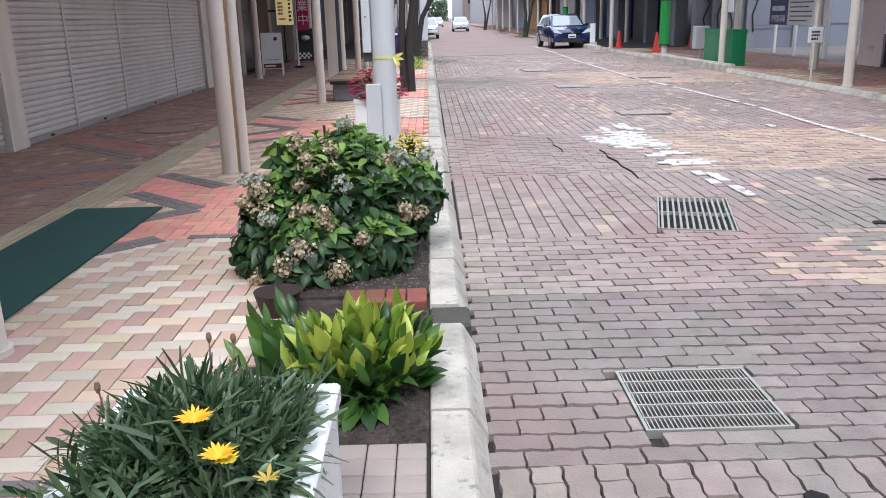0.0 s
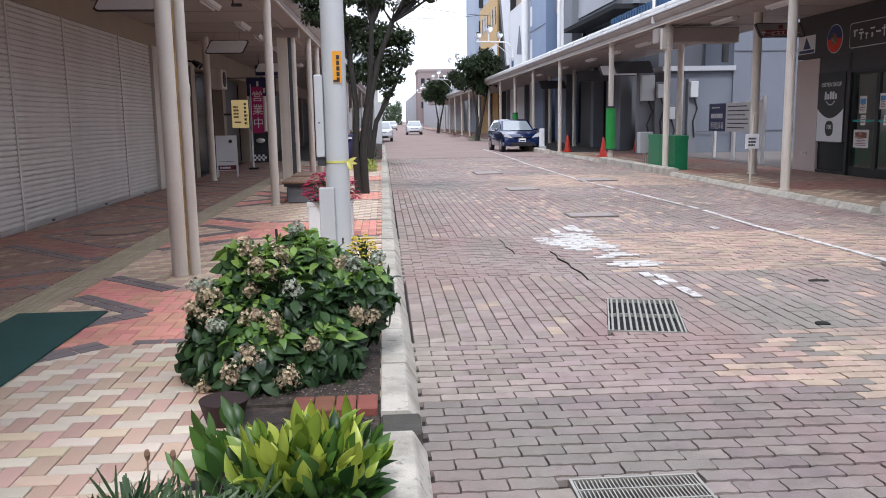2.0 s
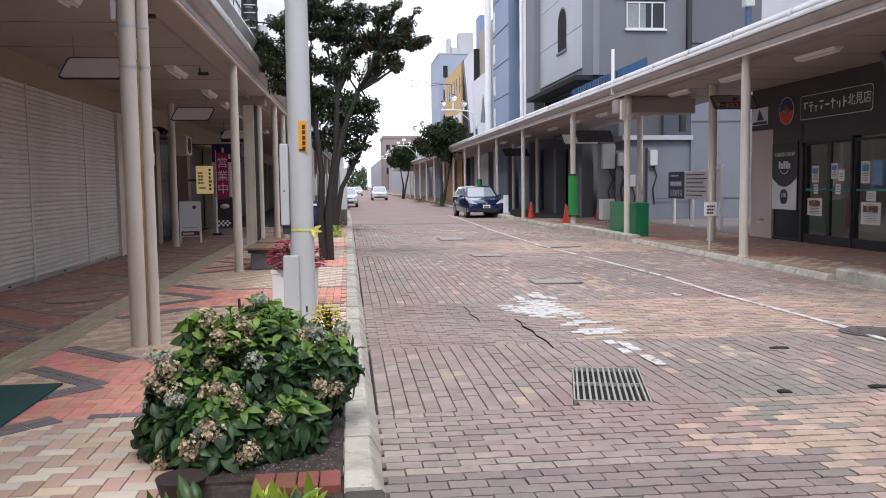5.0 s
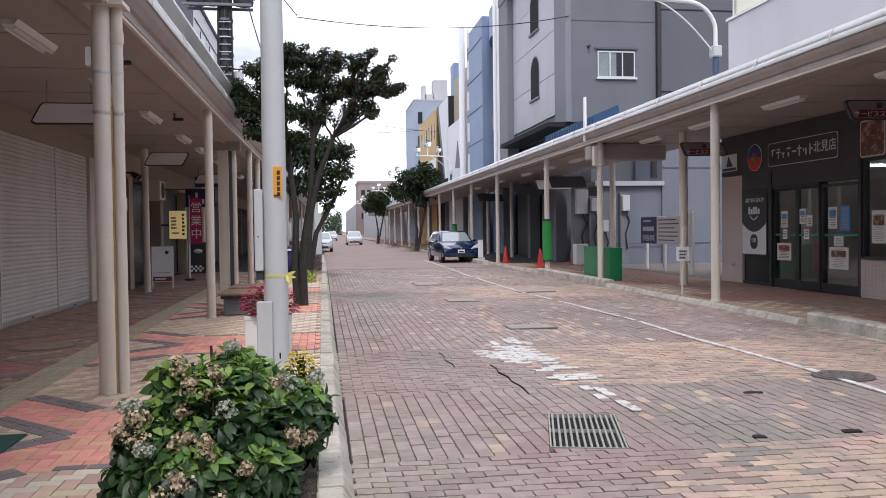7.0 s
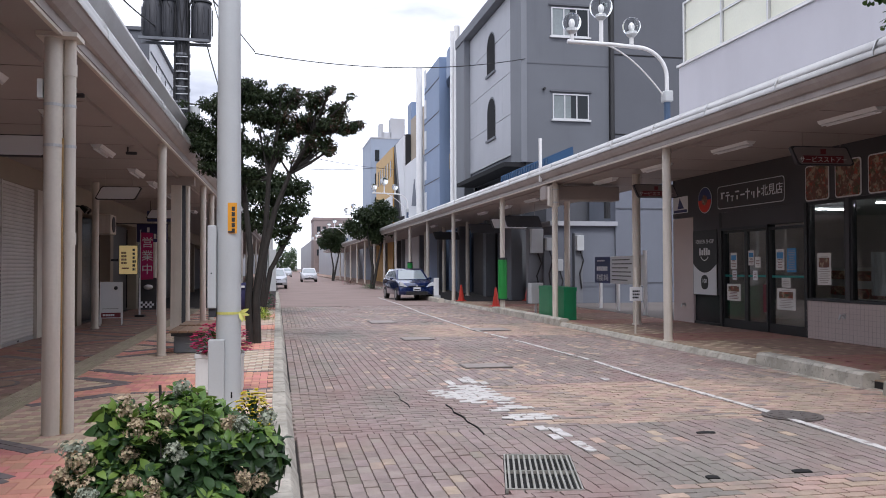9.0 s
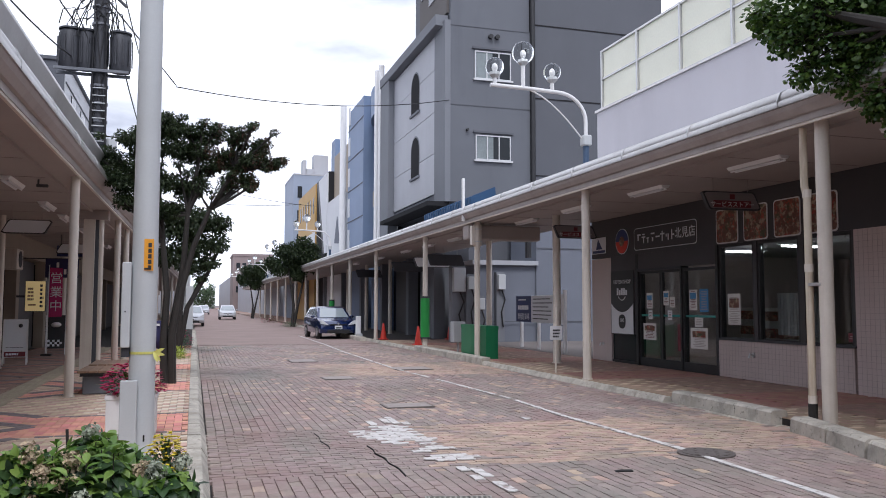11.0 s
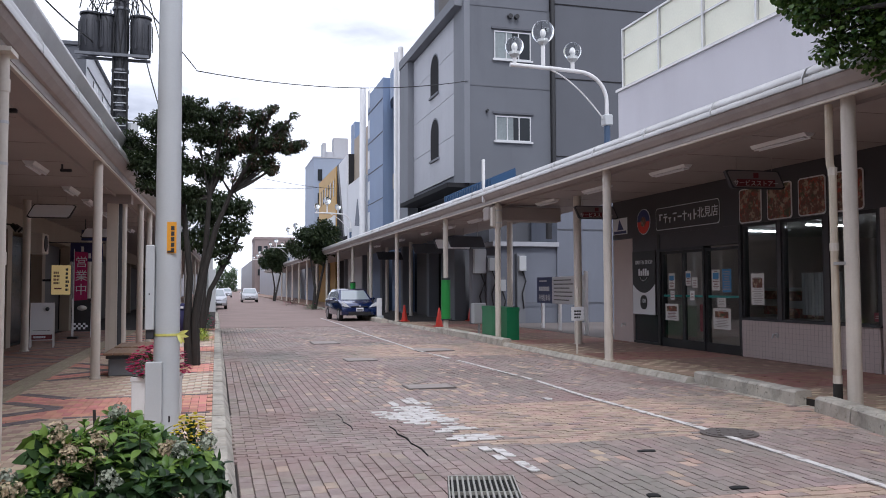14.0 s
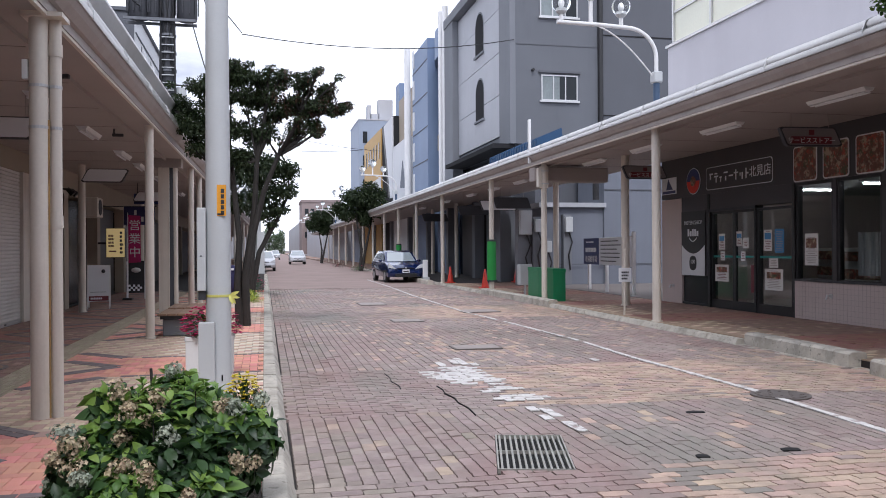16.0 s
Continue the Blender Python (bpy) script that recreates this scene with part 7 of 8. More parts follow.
def a_frame(at, w, h, face, label, turn=0, kind=0):
    s = thing("a_frame_sign", label, "sign board", at, turn, group="pavement sign boards")
    rng = random.Random(int(at[1] * 10))
    for sgn in (-1, 1):
        f = part("leg_frame", prism([(sgn * 0.30, 0), (sgn * 0.26, 0), (sgn * 0.02, h), (sgn * 0.06, h)], -w / 2, -w / 2 + 0.03, "x"), "white_paint", s)
        part("leg_frame", prism([(sgn * 0.30, 0), (sgn * 0.26, 0), (sgn * 0.02, h), (sgn * 0.06, h)], w / 2 - 0.03, w / 2, "x"), "white_paint", s)
    p = part("board", prism([(-0.292 + 0.05, 0.18), (-0.272 + 0.05, 0.18), (-0.03, h), (-0.055, h)], -w / 2 + 0.03, w / 2 - 0.03, "x"), face, s)
    lean = math.degrees(math.atan2(0.21, h - 0.18))
    tilt = new("face_print")
    tilt.parent = s
    tilt.matrix_basis = pose(0, -0.245, 0.18, -lean, 0, 0)
    if kind == 0:
        bars(tilt, 5, -w / 2 + 0.07, w / 2 - 0.07, 0.22, 0.72, 0.0, "ink", rng)
        bm = ball((w * 0.2, -0.01, h - 0.32), 0.05, u=10, v=8)
        part("picture", bm, "ink", tilt)
        part("name_band", box(-w / 2 + 0.04, w / 2 - 0.04, -0.004, 0.0, 0.02, 0.14), "red_sign", tilt)
        bars(tilt, 1, -w / 2 + 0.08, w / 2 - 0.1, 0.04, 0.12, -0.004, "white_sign", rng)
    else:
        part("picture", ball((0, -0.012, h - 0.45), 0.14, u=16, v=8, squash=0.55), "paper", tilt)
        bm = bmesh.new()
        for r in range(3):
            for k in range(6):
                if (r + k) % 2 == 0:
                    box(-w / 2 + 0.05 + 0.065 * k, -w / 2 + 0.115 + 0.065 * k, -0.004, 0.0, 0.06 + 0.065 * r, 0.125 + 0.065 * r, bm=bm)
        part("checker", bm, "white_sign", tilt)
        bars(tilt, 1, -w / 2 + 0.06, w / 2 - 0.1, h - 0.28, h - 0.22, 0.0, "white_sign", rng)
    return s


a_frame((-4.17, 21.6, WALK_Z), 0.54, 1.1, "white_sign", "white folding pavement board with dark writing", 8, 0)
a_frame((-3.88, 25.8, WALK_Z), 0.54, 1.15, "black", "black folding menu board with a checked strip", 6, 1)
_s = thing("lit_sign", "glowing yellow box sign with small dark writing", "sign", (-4.34, 25.0, 1.36))
part("box", box(-0.27, 0.27, 0.0, 0.16, 0, 0.88, 0.01), "dark_metal", _s)
part("face", box(-0.255, 0.255, -0.008, 0.0, 0.015, 0.865), "lit_yellow", _s)
_rg = random.Random(8)
bars(_s, 6, 0.12, 0.22, 0.1, 0.8, -0.008, "ink", _rg)
bars(_s, 4, -0.2, 0.0, 0.3, 0.7, -0.008, "wood", _rg)
part("stroke", box(-0.18, 0.02, -0.011, -0.008, 0.17, 0.21), "red_sign", _s)
part("bracket", box(-0.5, -0.27, 0.05, 0.1, 0.4, 0.46), "dark_metal", _s)
_s = thing("banner_flag", "tall magenta cloth banner with white characters", "banner", (-3.80, 25.0, WALK_Z))
part("pole", tube([(-0.2, 0.02, 0), (-0.2, 0.02, 2.6)], 0.012, 8), "white_paint", _s)
part("cloth", prism([(-0.18, 1.1), (0.17, 1.12), (0.16, 2.5), (-0.18, 2.52)], -0.004, 0.004), "magenta", _s)
for _ch, _z in (("営", 2.2), ("業", 1.8), ("中", 1.4)):
    words(_ch, 0.34, "white_sign", _s, pose(0.0, -0.008, _z, 90, 0, 0))
part("foot", box(-0.34, -0.06, -0.15, 0.15, 0, 0.06, 0.02), "black", _s)
_s = thing("shop_curtain", "dark short curtain with pale squares above a shop door", "curtain", (-4.2, 25.6, 2.35))
part("cloth", prism([(0, 0), (0.9, 0), (0.9, 0.55), (0, 0.55)], -0.01, 0.01), "petal_purple", _s)
part("rail", tube([(-1.7, 0, 0.56), (0.95, 0, 0.56)], 0.015, 6), "dark_metal", _s)
for _k in range(4):
    part("motif", box(0.1 + 0.2 * _k, 0.17 + 0.2 * _k, -0.015, -0.01, 0.1 + 0.2 * (_k % 2), 0.25 + 0.2 * (_k % 2)), "paper", _s)
_s = thing("shop_name_sign", "dark blue name sign with small pale letters", "sign", (-3.9, 25.6, 2.98))
part("board", box(0, 1.0, -0.05, 0.05, 0, 0.32, 0.01), "blue_sign", _s)
for _x in (0.1, 0.9):
    part("hanger", tube([(_x, 0, 0.3), (_x, 0, SOFFIT_L - 2.98)], 0.012, 6), "dark_metal", _s)
bars(_s, 1, 0.15, 0.85, 0.1, 0.22, -0.05, "white_sign", _rg)
_s = thing("air_conditioner", "weathered wall air-conditioner above a dim shop front", "air conditioner", (WALL_L + 0.02, 23.4, 2.5))
part("body", box(0, 0.4, 0, 0.75, 0, 0.55, 0.02), "cream_steel", _s)
part("grille", tube([(0.405, 0.32, 0.28), (0.42, 0.32, 0.28)], 0.22, 16), "dark_metal", _s)
for _y in (20.4, 20.75):
    _s = thing("spot_lamp", "small black spotlight above a shop front", "lamp", (WALL_L + 0.3, _y, 2.98))
    part("arm", tube([(-0.3, 0, 0.1), (0, 0, 0.08)], 0.012, 6), "black", _s)
    part("head", tube([(0, 0, 0.08), (0.14, 0, -0.05)], [0.05, 0.08], 10), "black", _s)
_s = thing("tied_bag", "dark navy cloth bag tied to the tree trunk", "bag", (-0.63, 15.7, 0.75))
part("bag", ball((0, 0, 0.25), 0.16, u=12, v=8, squash=1.7), "petal_purple", _s, smooth=True)
part("white_tag", box(-0.1, 0.02, -0.17, -0.15, 0.42, 0.46), "white_sign", _s)
_m = tagged(part("mat", box(-2.78, -2.12, 2.2, 5.55, 0.106, 0.120, 0.002), "mat_green", None), "dark green entrance mat laid on the tiles", "mat")
for _k, (_x, _y, _s) in enumerate(((-3.60, 10.5, 0.42), (-4.5, 6.6, 0.3))):
    _h = thing("manhole_cover", "round iron cover let into the arcade tiles", "manhole", (_x, _y, WALK_Z))
    part("ring", tube([(0, 0, -0.01), (0, 0, 0.005)], _s, 28), "cast_iron", _h)
    part("lid", tube([(0, 0, 0.0), (0, 0, 0.009)], _s * 0.86, 28), "tile_brown", _h)


# ---------------------------------------------------------------- drains, covers and paint on the road
def grate(x0, x1, y0, y1, turn, bars_x, ribs, label, bar=0.0024):
    w, d = x1 - x0, y1 - y0
    g = thing("drain_grate", label, "grate", ((x0 + x1) / 2, (y0 + y1) / 2, 0.0), turn, group="drain grates")
    part("pit", box(-w / 2, w / 2, -d / 2, d / 2, -0.034, -0.0262), "void", g)
    for q in ((-w / 2, w / 2, -d / 2, -d / 2 + 0.012), (-w / 2, w / 2, d / 2 - 0.012, d / 2), (-w / 2, -w / 2 + 0.012, -d / 2 + 0.012, d / 2 - 0.012), (w / 2 - 0.012, w / 2, -d / 2 + 0.012, d / 2 - 0.012)):
        part("frame", box(*q, -0.03, 0.008), "iron", g)
    for k in range(bars_x):
        x = -w / 2 + 0.012 + (w - 0.024) * (k + 0.5) / bars_x
        part("bar", box(x - bar, x + bar, -d / 2 + 0.012, d / 2 - 0.012, -0.025, 0.004), "iron", g)
    for k in range(ribs):
        y = -d / 2 + d * (k + 1) / (ribs + 1)
        part("cross_rib", box(-w / 2 + 0.012, w / 2 - 0.012, y - 0.005, y + 0.005, -0.02, 0.006), "iron", g)


grate(*GRATES[0], 30, 4, "square galvanised drain grate in the block paving")
grate(*GRATES[1], 12, 1, "two-part galvanised drain grate sunk in the road", 0.008)
_h = thing("manhole_cover", "round cast-iron manhole cover in the road", "manhole", (5.24, 6.95, 0.012))
part("ring", tube([(0, 0, -0.03), (0, 0, 0.0)], 0.30, 30), "cast_iron", _h)
part("lid", tube([(0, 0, -0.02), (0, 0, 0.006)], 0.25, 30), "cast_iron", _h)
for _a in range(12):
    part("boss", box(0.1 + 0.09 * (_a % 2), 0.14 + 0.09 * (_a % 2), -0.012, 0.012, 0.004, 0.011), "cast_iron", _h).rotation_euler[2] = _a * math.pi / 6
for _x0, _x1, _y0, _y1 in ((2.60, 3.27, 21.9, 22.9), (2.68, 3.28, 16.5, 17.1), (2.86, 3.55, 11.55, 12.0), (4.75, 5.6, 18.6, 19.4)):
    _h = thing("service_cover", "flat rectangular metal service cover in the paving", "cover", ((_x0 + _x1) / 2, (_y0 + _y1) / 2, 0.014))
    part("plate", box(-(_x1 - _x0) / 2, (_x1 - _x0) / 2, -(_y1 - _y0) / 2, (_y1 - _y0) / 2, -0.02, 0.004), "cover_plate", _h)
    part("rim", box(-(_x1 - _x0) / 2 - 0.03, (_x1 - _x0) / 2 + 0.03, -(_y1 - _y0) / 2 - 0.03, (_y1 - _y0) / 2 + 0.03, -0.02, 0.001), "cast_iron", _h)
for _x, _y, _w in ((3.92, 6.36, 0.2), (3.89, 4.9, 0.16), (3.14, 4.88, 0.1), (1.15, 1.55, 0.08)):
    _h = thing("pothole", "small dark gap where a paving block is missing", "hole", (_x, _y, 0.003))
    part("gap", prism([(-_w / 2, -0.03), (_w * 0.4, -0.045), (_w / 2, 0.02), (0, 0.05), (-_w * 0.4, 0.03)], -0.01, 0.006, "z"), "void", _h)


def crack(points, w):
    c = thing("paving_crack", "dark open joint where the blocks have shifted", "crack", (0, 0, 0.004), group="open joints in the road")
    left = [(x - w * (0.5 + 0.4 * math.sin(3.1 * k)), y) for k, (x, y) in enumerate(points)]
    right = [(x + w * (0.5 + 0.4 * math.cos(2.3 * k)), y) for k, (x, y) in enumerate(points)]
    part("gap", prism(left + right[::-1], -0.01, 0.010, "z"), "void", c)


crack([(1.86, 8.37), (1.88, 8.12), (1.85, 7.9), (1.89, 7.6), (1.87, 7.35), (1.90, 7.05), (1.88, 6.72)], 0.007)
crack([(1.42, 9.41), (1.44, 9.1), (1.41, 8.8), (1.45, 8.5), (1.44, 8.3)], 0.005)


def road_paint():
    line = thing("road_line", "worn white painted line along the street", "road marking", (0, 0, 0), kind="structure")
    rng = random.Random(2)
    y = 4.2
    xs = [(4.2, 4.95), (5.05, 5.02), (7.4, 5.12), (9.97, 5.03), (12.2, 5.1), (15.5, 4.95), (19, 4.75), (26.5, 4.80), (32, 5.0), (41, 5.1)]
    for (ya, xa), (yb, xb) in zip(xs, xs[1:]):
        n = max(2, int((yb - ya) / 0.22))
        for k in range(n):
            a, b = ya + (yb - ya) * k / n, ya + (yb - ya) * (k + 1) / n
            x0, x1 = xa + (xb - xa) * k / n, xa + (xb - xa) * (k + 1) / n
            w = 0.042 + rng.uniform(-0.012, 0.006)
            if rng.random() < 0.10:
                continue
            zz = 0.016
            part("dash", prism([(x0 - w, a), (x0 + w, a + rng.uniform(-0.02, 0.02)), (x1 + w, b - 0.008), (x1 - w, b - 0.008)], zz - 0.012, zz, "z"), "paint", line)
    arrow = thing("road_arrow", "worn white arrow paint breaking up on the blocks", "road marking", (0, 0, 0), kind="structure")
    taken = set()
    blobs = [((2.28, 9.05), 0.36, 0.42), ((2.02, 9.25), 0.13, 0.20), ((2.42, 9.55), 0.22, 0.25), ((2.56, 10.3), 0.09, 0.35), ((2.66, 9.95), 0.10, 0.12), ((2.25, 10.1), 0.07, 0.18), ((2.50, 8.75), 0.18, 0.25), ((2.24, 8.5), 0.12, 0.10), ((2.55, 8.3), 0.12, 0.10), ((2.58, 8.02), 0.13, 0.09), ((2.38, 7.88), 0.06, 0.05), ((2.52, 7.42), 0.24, 0.17), ((2.50, 6.83), 0.14, 0.08), ((2.46, 6.5), 0.09, 0.06), ((2.58, 6.52), 0.04, 0.05), ((2.54, 6.14), 0.08, 0.12), ((2.56, 5.92), 0.07, 0.07), ((4.37, 10.33), 0.06, 0.07), ((4.45, 9.98), 0.06, 0.06), ((3.82, 9.88), 0.05, 0.05)]
    for (cx, cy), rx, ry in blobs:
        way_x = 6.97 < cy < 9.70           # the paint survives block by block
        du, dv = (PV_L, PV_W) if way_x else (PV_W, PV_L)
        i0, i1 = int((cx - rx * 1.2) / du), int((cx + rx * 1.2) / du) + 1
        j0, j1 = int((cy - ry * 1.2) / dv), int((cy + ry * 1.2) / dv) + 1
        for i in range(i0, i1 + 1):
            for j in range(j0, j1 + 1):
                x, y = (i + (0.5 * (j % 2) if way_x else 0)) * du, (j + (0 if way_x else 0.5 * (i % 2))) * dv
                d = ((x - cx) / rx) ** 2 + ((y - cy) / ry) ** 2
                if (d, i, j) in taken or (i, j, way_x) in taken or d > 1.0 + 0.5 * noise.noise(Vector((x * 6, y * 6, 1))):
                    continue
                taken.add((i, j, way_x))
                a, b = du / 2 - 0.003, dv / 2 - 0.003
                ring = []
                for sx, sy in ((-1, -1), (0, -1), (1, -1), (1, 0), (1, 1), (0, 1), (-1, 1), (-1, 0)):
                    q = rng.uniform(0.80, 1.12)
                    ring.append((x + sx * a * q, y + sy * b * q))
                part("patch", prism(ring, 0.004, 0.014, "z"), "paint", arrow)


road_paint()


# ---------------------------------------------------------------- shop side: things on the pavement
def cone(x, y, s=1.0, z=0.0):
    c = thing("traffic_cone", "orange-red plastic traffic cone on the pavement edge", "traffic cone", (x, y, z), group="traffic cones")
    part("base", box(-0.19 * s, 0.19 * s, -0.19 * s, 0.19 * s, 0, 0.035, 0.012), "cone", c)
    part("body", tube([(0, 0, 0.03), (0, 0, 0.68 * s), (0, 0, 0.70 * s)], [0.14 * s, 0.035 * s, 0.025 * s], 16), "cone", c, smooth=True)


cone(7.78, 33.5, z=WALK_Z)
cone(7.95, 28.5, z=WALK_Z)
cone(10.6, 33.0, z=WALK_Z)
cone(10.3, 29.6, 0.6, z=WALK_Z)
_t = thing("padded_post_wrap", "green padding wrapped round an arcade post", "padding", (7.52, 26.05, WALK_Z + 0.34), group="green post pads")
part("pad", tube([(0, 0, 0), (0, 0, 1.36)], 0.155, 16), "green_bright", _t, smooth=True)
part("band", tube([(0, 0, 1.36), (0, 0, 1.43)], 0.15, 16), "dark_metal", _t)
part("band", tube([(0, 0, 0.0), (0, 0, 0.05)], 0.16, 16), "dark_metal", _t)
copy_thing(_t, pose(7.52, 45.6, WALK_Z + 0.34))
_t = thing("covered_bin", "green vinyl cover over a box beside a post", "cover", (7.68, 20.45, WALK_Z))
part("cover", prism([(0, 0), (0.34, -0.03), (0.36, 0.25), (0.36, 2.2), (0.03, 2.25), (-0.02, 1.2)], 0.0, 0.88, "z"), "green_vinyl", _t)
part("top_fold", prism([(-0.02, -0.02), (0.35, -0.05), (0.38, 0.25), (0.38, 2.22), (0.02, 2.27), (-0.04, 1.2)], 0.80, 0.90, "z"), "green_vinyl", _t)
_t = thing("grey_cabinet", "small grey metal cabinet on a stand", "cabinet", (7.85, 23.9, WALK_Z))
part("body", box(0, 0.4, 0, 0.35, 0.3, 0.95, 0.02), "grey_steel", _t)
part("leg", tube([(0.2, 0.17, 0), (0.2, 0.17, 0.3)], 0.04, 8), "grey_steel", _t)


def parking_sign():
    s = thing("parking_sign", "navy and white parking sign board on white legs", "sign", (11.15, 26.4, 0.05), -94)
    s.scale = (1.05, 1.05, 1.05)
    for x, h in ((0.0, 0.95), (1.7, 0.95), (3.95, 1.9)):
        part("leg", box(x - 0.06, x + 0.06, 0.02, 0.10, 0, h), "white_paint", s)
    part("board", box(-0.35, 3.5, -0.02, 0.02, 0.90, 1.76, 0.008), "white_sign", s)
    part("navy_half", box(-0.35, 1.18, -0.026, -0.02, 0.90, 1.76), "blue_sign", s)
    r = random.Random(3)
    bars(s, 1, -0.1, 0.9, 1.60, 1.67, -0.026, "white_sign", r)
    bars(s, 1, -0.15, 0.98, 1.26, 1.50, -0.026, "white_sign", r)
    words("専用駐車場", 0.24, "white_sign", s, pose(0.42, -0.030, 1.06, 90, 0, 0))
    for q in range(6):
        bars(s, 1, 1.35, 3.3, 1.0 + 0.125 * q, 1.05 + 0.125 * q, -0.02, "ink", r)
    part("side_panel", box(3.6, 3.9, 0.02, 0.05, 0.88, 1.78), "white_sign", s)


parking_sign()
_t = thing("small_sign_post", "thin post with a small white notice plate", "sign", (7.58, 15.75, 0.10))
part("post", tube([(0, 0, 0), (0.03, 0, 1.45)], 0.022, 8), "cream_steel", _t)
part("plate", box(-0.14, 0.15, -0.04, -0.02, 0.72, 1.02, 0.005), "white_sign", _t)
bars(_t, 3, -0.08, 0.10, 0.76, 0.96, -0.04, "ink", random.Random(6))
part("cross_piece", box(-0.02, 0.14, -0.015, 0.015, 1.42, 1.45), "cream_steel", _t)
_t = thing("white_notice_stand", "narrow white notice leaning by an arcade post", "sign", (7.15, 36.4, 0.06))
part("panel", box(-0.02, 0.22, -0.02, 0.02, 0.2, 1.0, 0.01), "white_sign", _t)
part("foot", box(0.0, 0.28, -0.12, 0.12, 0.0, 0.2), "grey_steel", _t)
for _x, _y, _z, _w, _h in ((9.75, 30.0, 2.1, 0.5, 0.95), (10.3, 29.8, 2.2, 0.28, 0.5), (10.7, 29.7, 1.4, 0.25, 0.45), (11.6, 29.9, 2.2, 0.3, 0.6)):
    _t = thing("meter_box", "grey electrical box with trailing cables on a wall", "electrical box", (_x, _y, _z), group="wall boxes")
    part("body", box(0, _w, -0.2, 0, 0, _h, 0.015), "grey_steel", _t)
    part("cable", tube([(_w * 0.6, -0.08, 0), (_w * 0.7 + 0.1, -0.1, -0.4), (_w * 0.5, -0.1, -0.9), (_w * 0.8, -0.06, -1.5)], 0.03, 7), "black", _t)
    part("backing", box(-0.02, _w + 0.02, 0.0, 0.4, -_z + 0.1, _h + 0.1), "conc_grey", _t)


# ---------------------------------------------------------------- shop front details (on the wall that faces the street)
def front(parent, name, y_far, y_near, z0, z1, mat, label="", out=0.006, thick=0.006):
    return part(name, box(WALL_R - out - thick, WALL_R - out, y_near, y_far, z0, z1), mat, parent, label)


def rounded(y0, y1, z0, z1, r=0.08, n=4):
    pts = []
    for cy, cz, a0 in ((y1 - r, z1 - r, 0), (y0 + r, z1 - r, 90), (y0 + r, z0 + r, 180), (y1 - r, z0 + r, 270)):
        pts += [(cy + r * math.cos(radians(a0 + 90 * k / n)), cz + r * math.sin(radians(a0 + 90 * k / n))) for k in range(n + 1)]
    return pts


_s = thing("shop_name_board", "long black shop name board with white characters and outline", "sign", (0, 0, 0))
part("outline", prism(rounded(14.85, 17.52, 2.95, 3.50), WALL_R - 0.010, WALL_R - 0.004, "x"), "white_sign", _s)
part("board", prism(rounded(14.865, 17.505, 2.965, 3.485), WALL_R - 0.014, WALL_R - 0.010, "x"), "dark_wall", _s)
_strokes = (((0, 0.16, 0.20, 0.235), (0.02, 0.07, 0.08, 0.235)), ((0, 0.17, 0.13, 0.165), (0.03, 0.14, 0.20, 0.23), (0.07, 0.105, 0, 0.15)), ((0.02, 0.13, 0.10, 0.13), (0.06, 0.09, 0, 0.13)),
            ((0, 0.16, 0.19, 0.225), (0.05, 0.10, 0.02, 0.12)), ((0, 0.17, 0.10, 0.135),), ((0.0, 0.17, 0.15, 0.18), (0.06, 0.095, 0, 0.235)), ((0.02, 0.05, 0.08, 0.15), (0.10, 0.14, 0.0, 0.15)), ((0.04, 0.075, 0, 0.235), (0.075, 0.15, 0.10, 0.135)))
for _k, _shape in enumerate(_strokes):    # the shop's name, as plain strokes
    _bm = bmesh.new()
    _y = 17.36 - 0.212 * _k
    for _u0, _u1, _v0, _v1 in _shape:
        box(WALL_R - 0.020, WALL_R - 0.014, _y - _u1, _y - _u0, 3.11 + _v0, 3.11 + _v1, bm=_bm)
    part("character", _bm, "white_sign", _s)
words("北見店", 0.27, "white_sign", _s, Matrix.Translation((WALL_R - 0.018, 15.29, 3.225)) @ Euler((radians(90), 0, radians(-90))).to_matrix().to_4x4())
_s = thing("round_emblem", "round red and blue emblem beside the shop name", "sign", (WALL_R - 0.004, 18.13, 3.23))
part("rim", tube([(0, 0, 0), (-0.010, 0, 0)], 0.33, 30), "white_sign", _s)
part("disc", tube([(-0.010, 0, 0), (-0.014, 0, 0)], 0.315, 30), "blue_sign", _s)
part("lower_half", prism([(0.31 * math.cos(a), 0.31 * math.sin(a)) for a in [math.pi + math.pi * k / 14 for k in range(15)]], -0.018, -0.014, "x"), "cone", _s)
part("centre", tube([(-0.018, 0, 0), (-0.022, 0, 0)], 0.13, 20), "food", _s)
_s = thing("corner_sign", "small white sign with a dark blue sail shape", "sign", (0, 0, 0))
front(_s, "board", 19.8, 19.0, 2.98, 3.42, "white_sign")
part("emblem", prism([(19.2, 3.1), (19.55, 3.1), (19.43, 3.39)], WALL_R - 0.016, WALL_R - 0.012, "x"), "blue_sign", _s)
front(_s, "stripe", 19.75, 19.05, 3.0, 3.07, "blue_sign", out=0.012, thick=0.004)
for _yc in (13.78, 12.88, 11.98, 11.08):
    _s = thing("food_picture", "rounded colour picture of food in a pale frame", "picture", (WALL_R, _yc, 3.23), group="food pictures")
    part("frame", prism(rounded(-0.36, 0.36, -0.36, 0.36, 0.07), -0.016, -0.004, "x"), "paper", _s)
    part("print", prism(rounded(-0.335, 0.335, -0.335, 0.335, 0.06), -0.021, -0.016, "x"), "food", _s)
_s = thing("shop_poster", "black and white 100-yen shop poster panel", "poster", (0, 0, 0))
front(_s, "board", 18.74, 17.58, 0.83, 2.47, "black", thick=0.008)
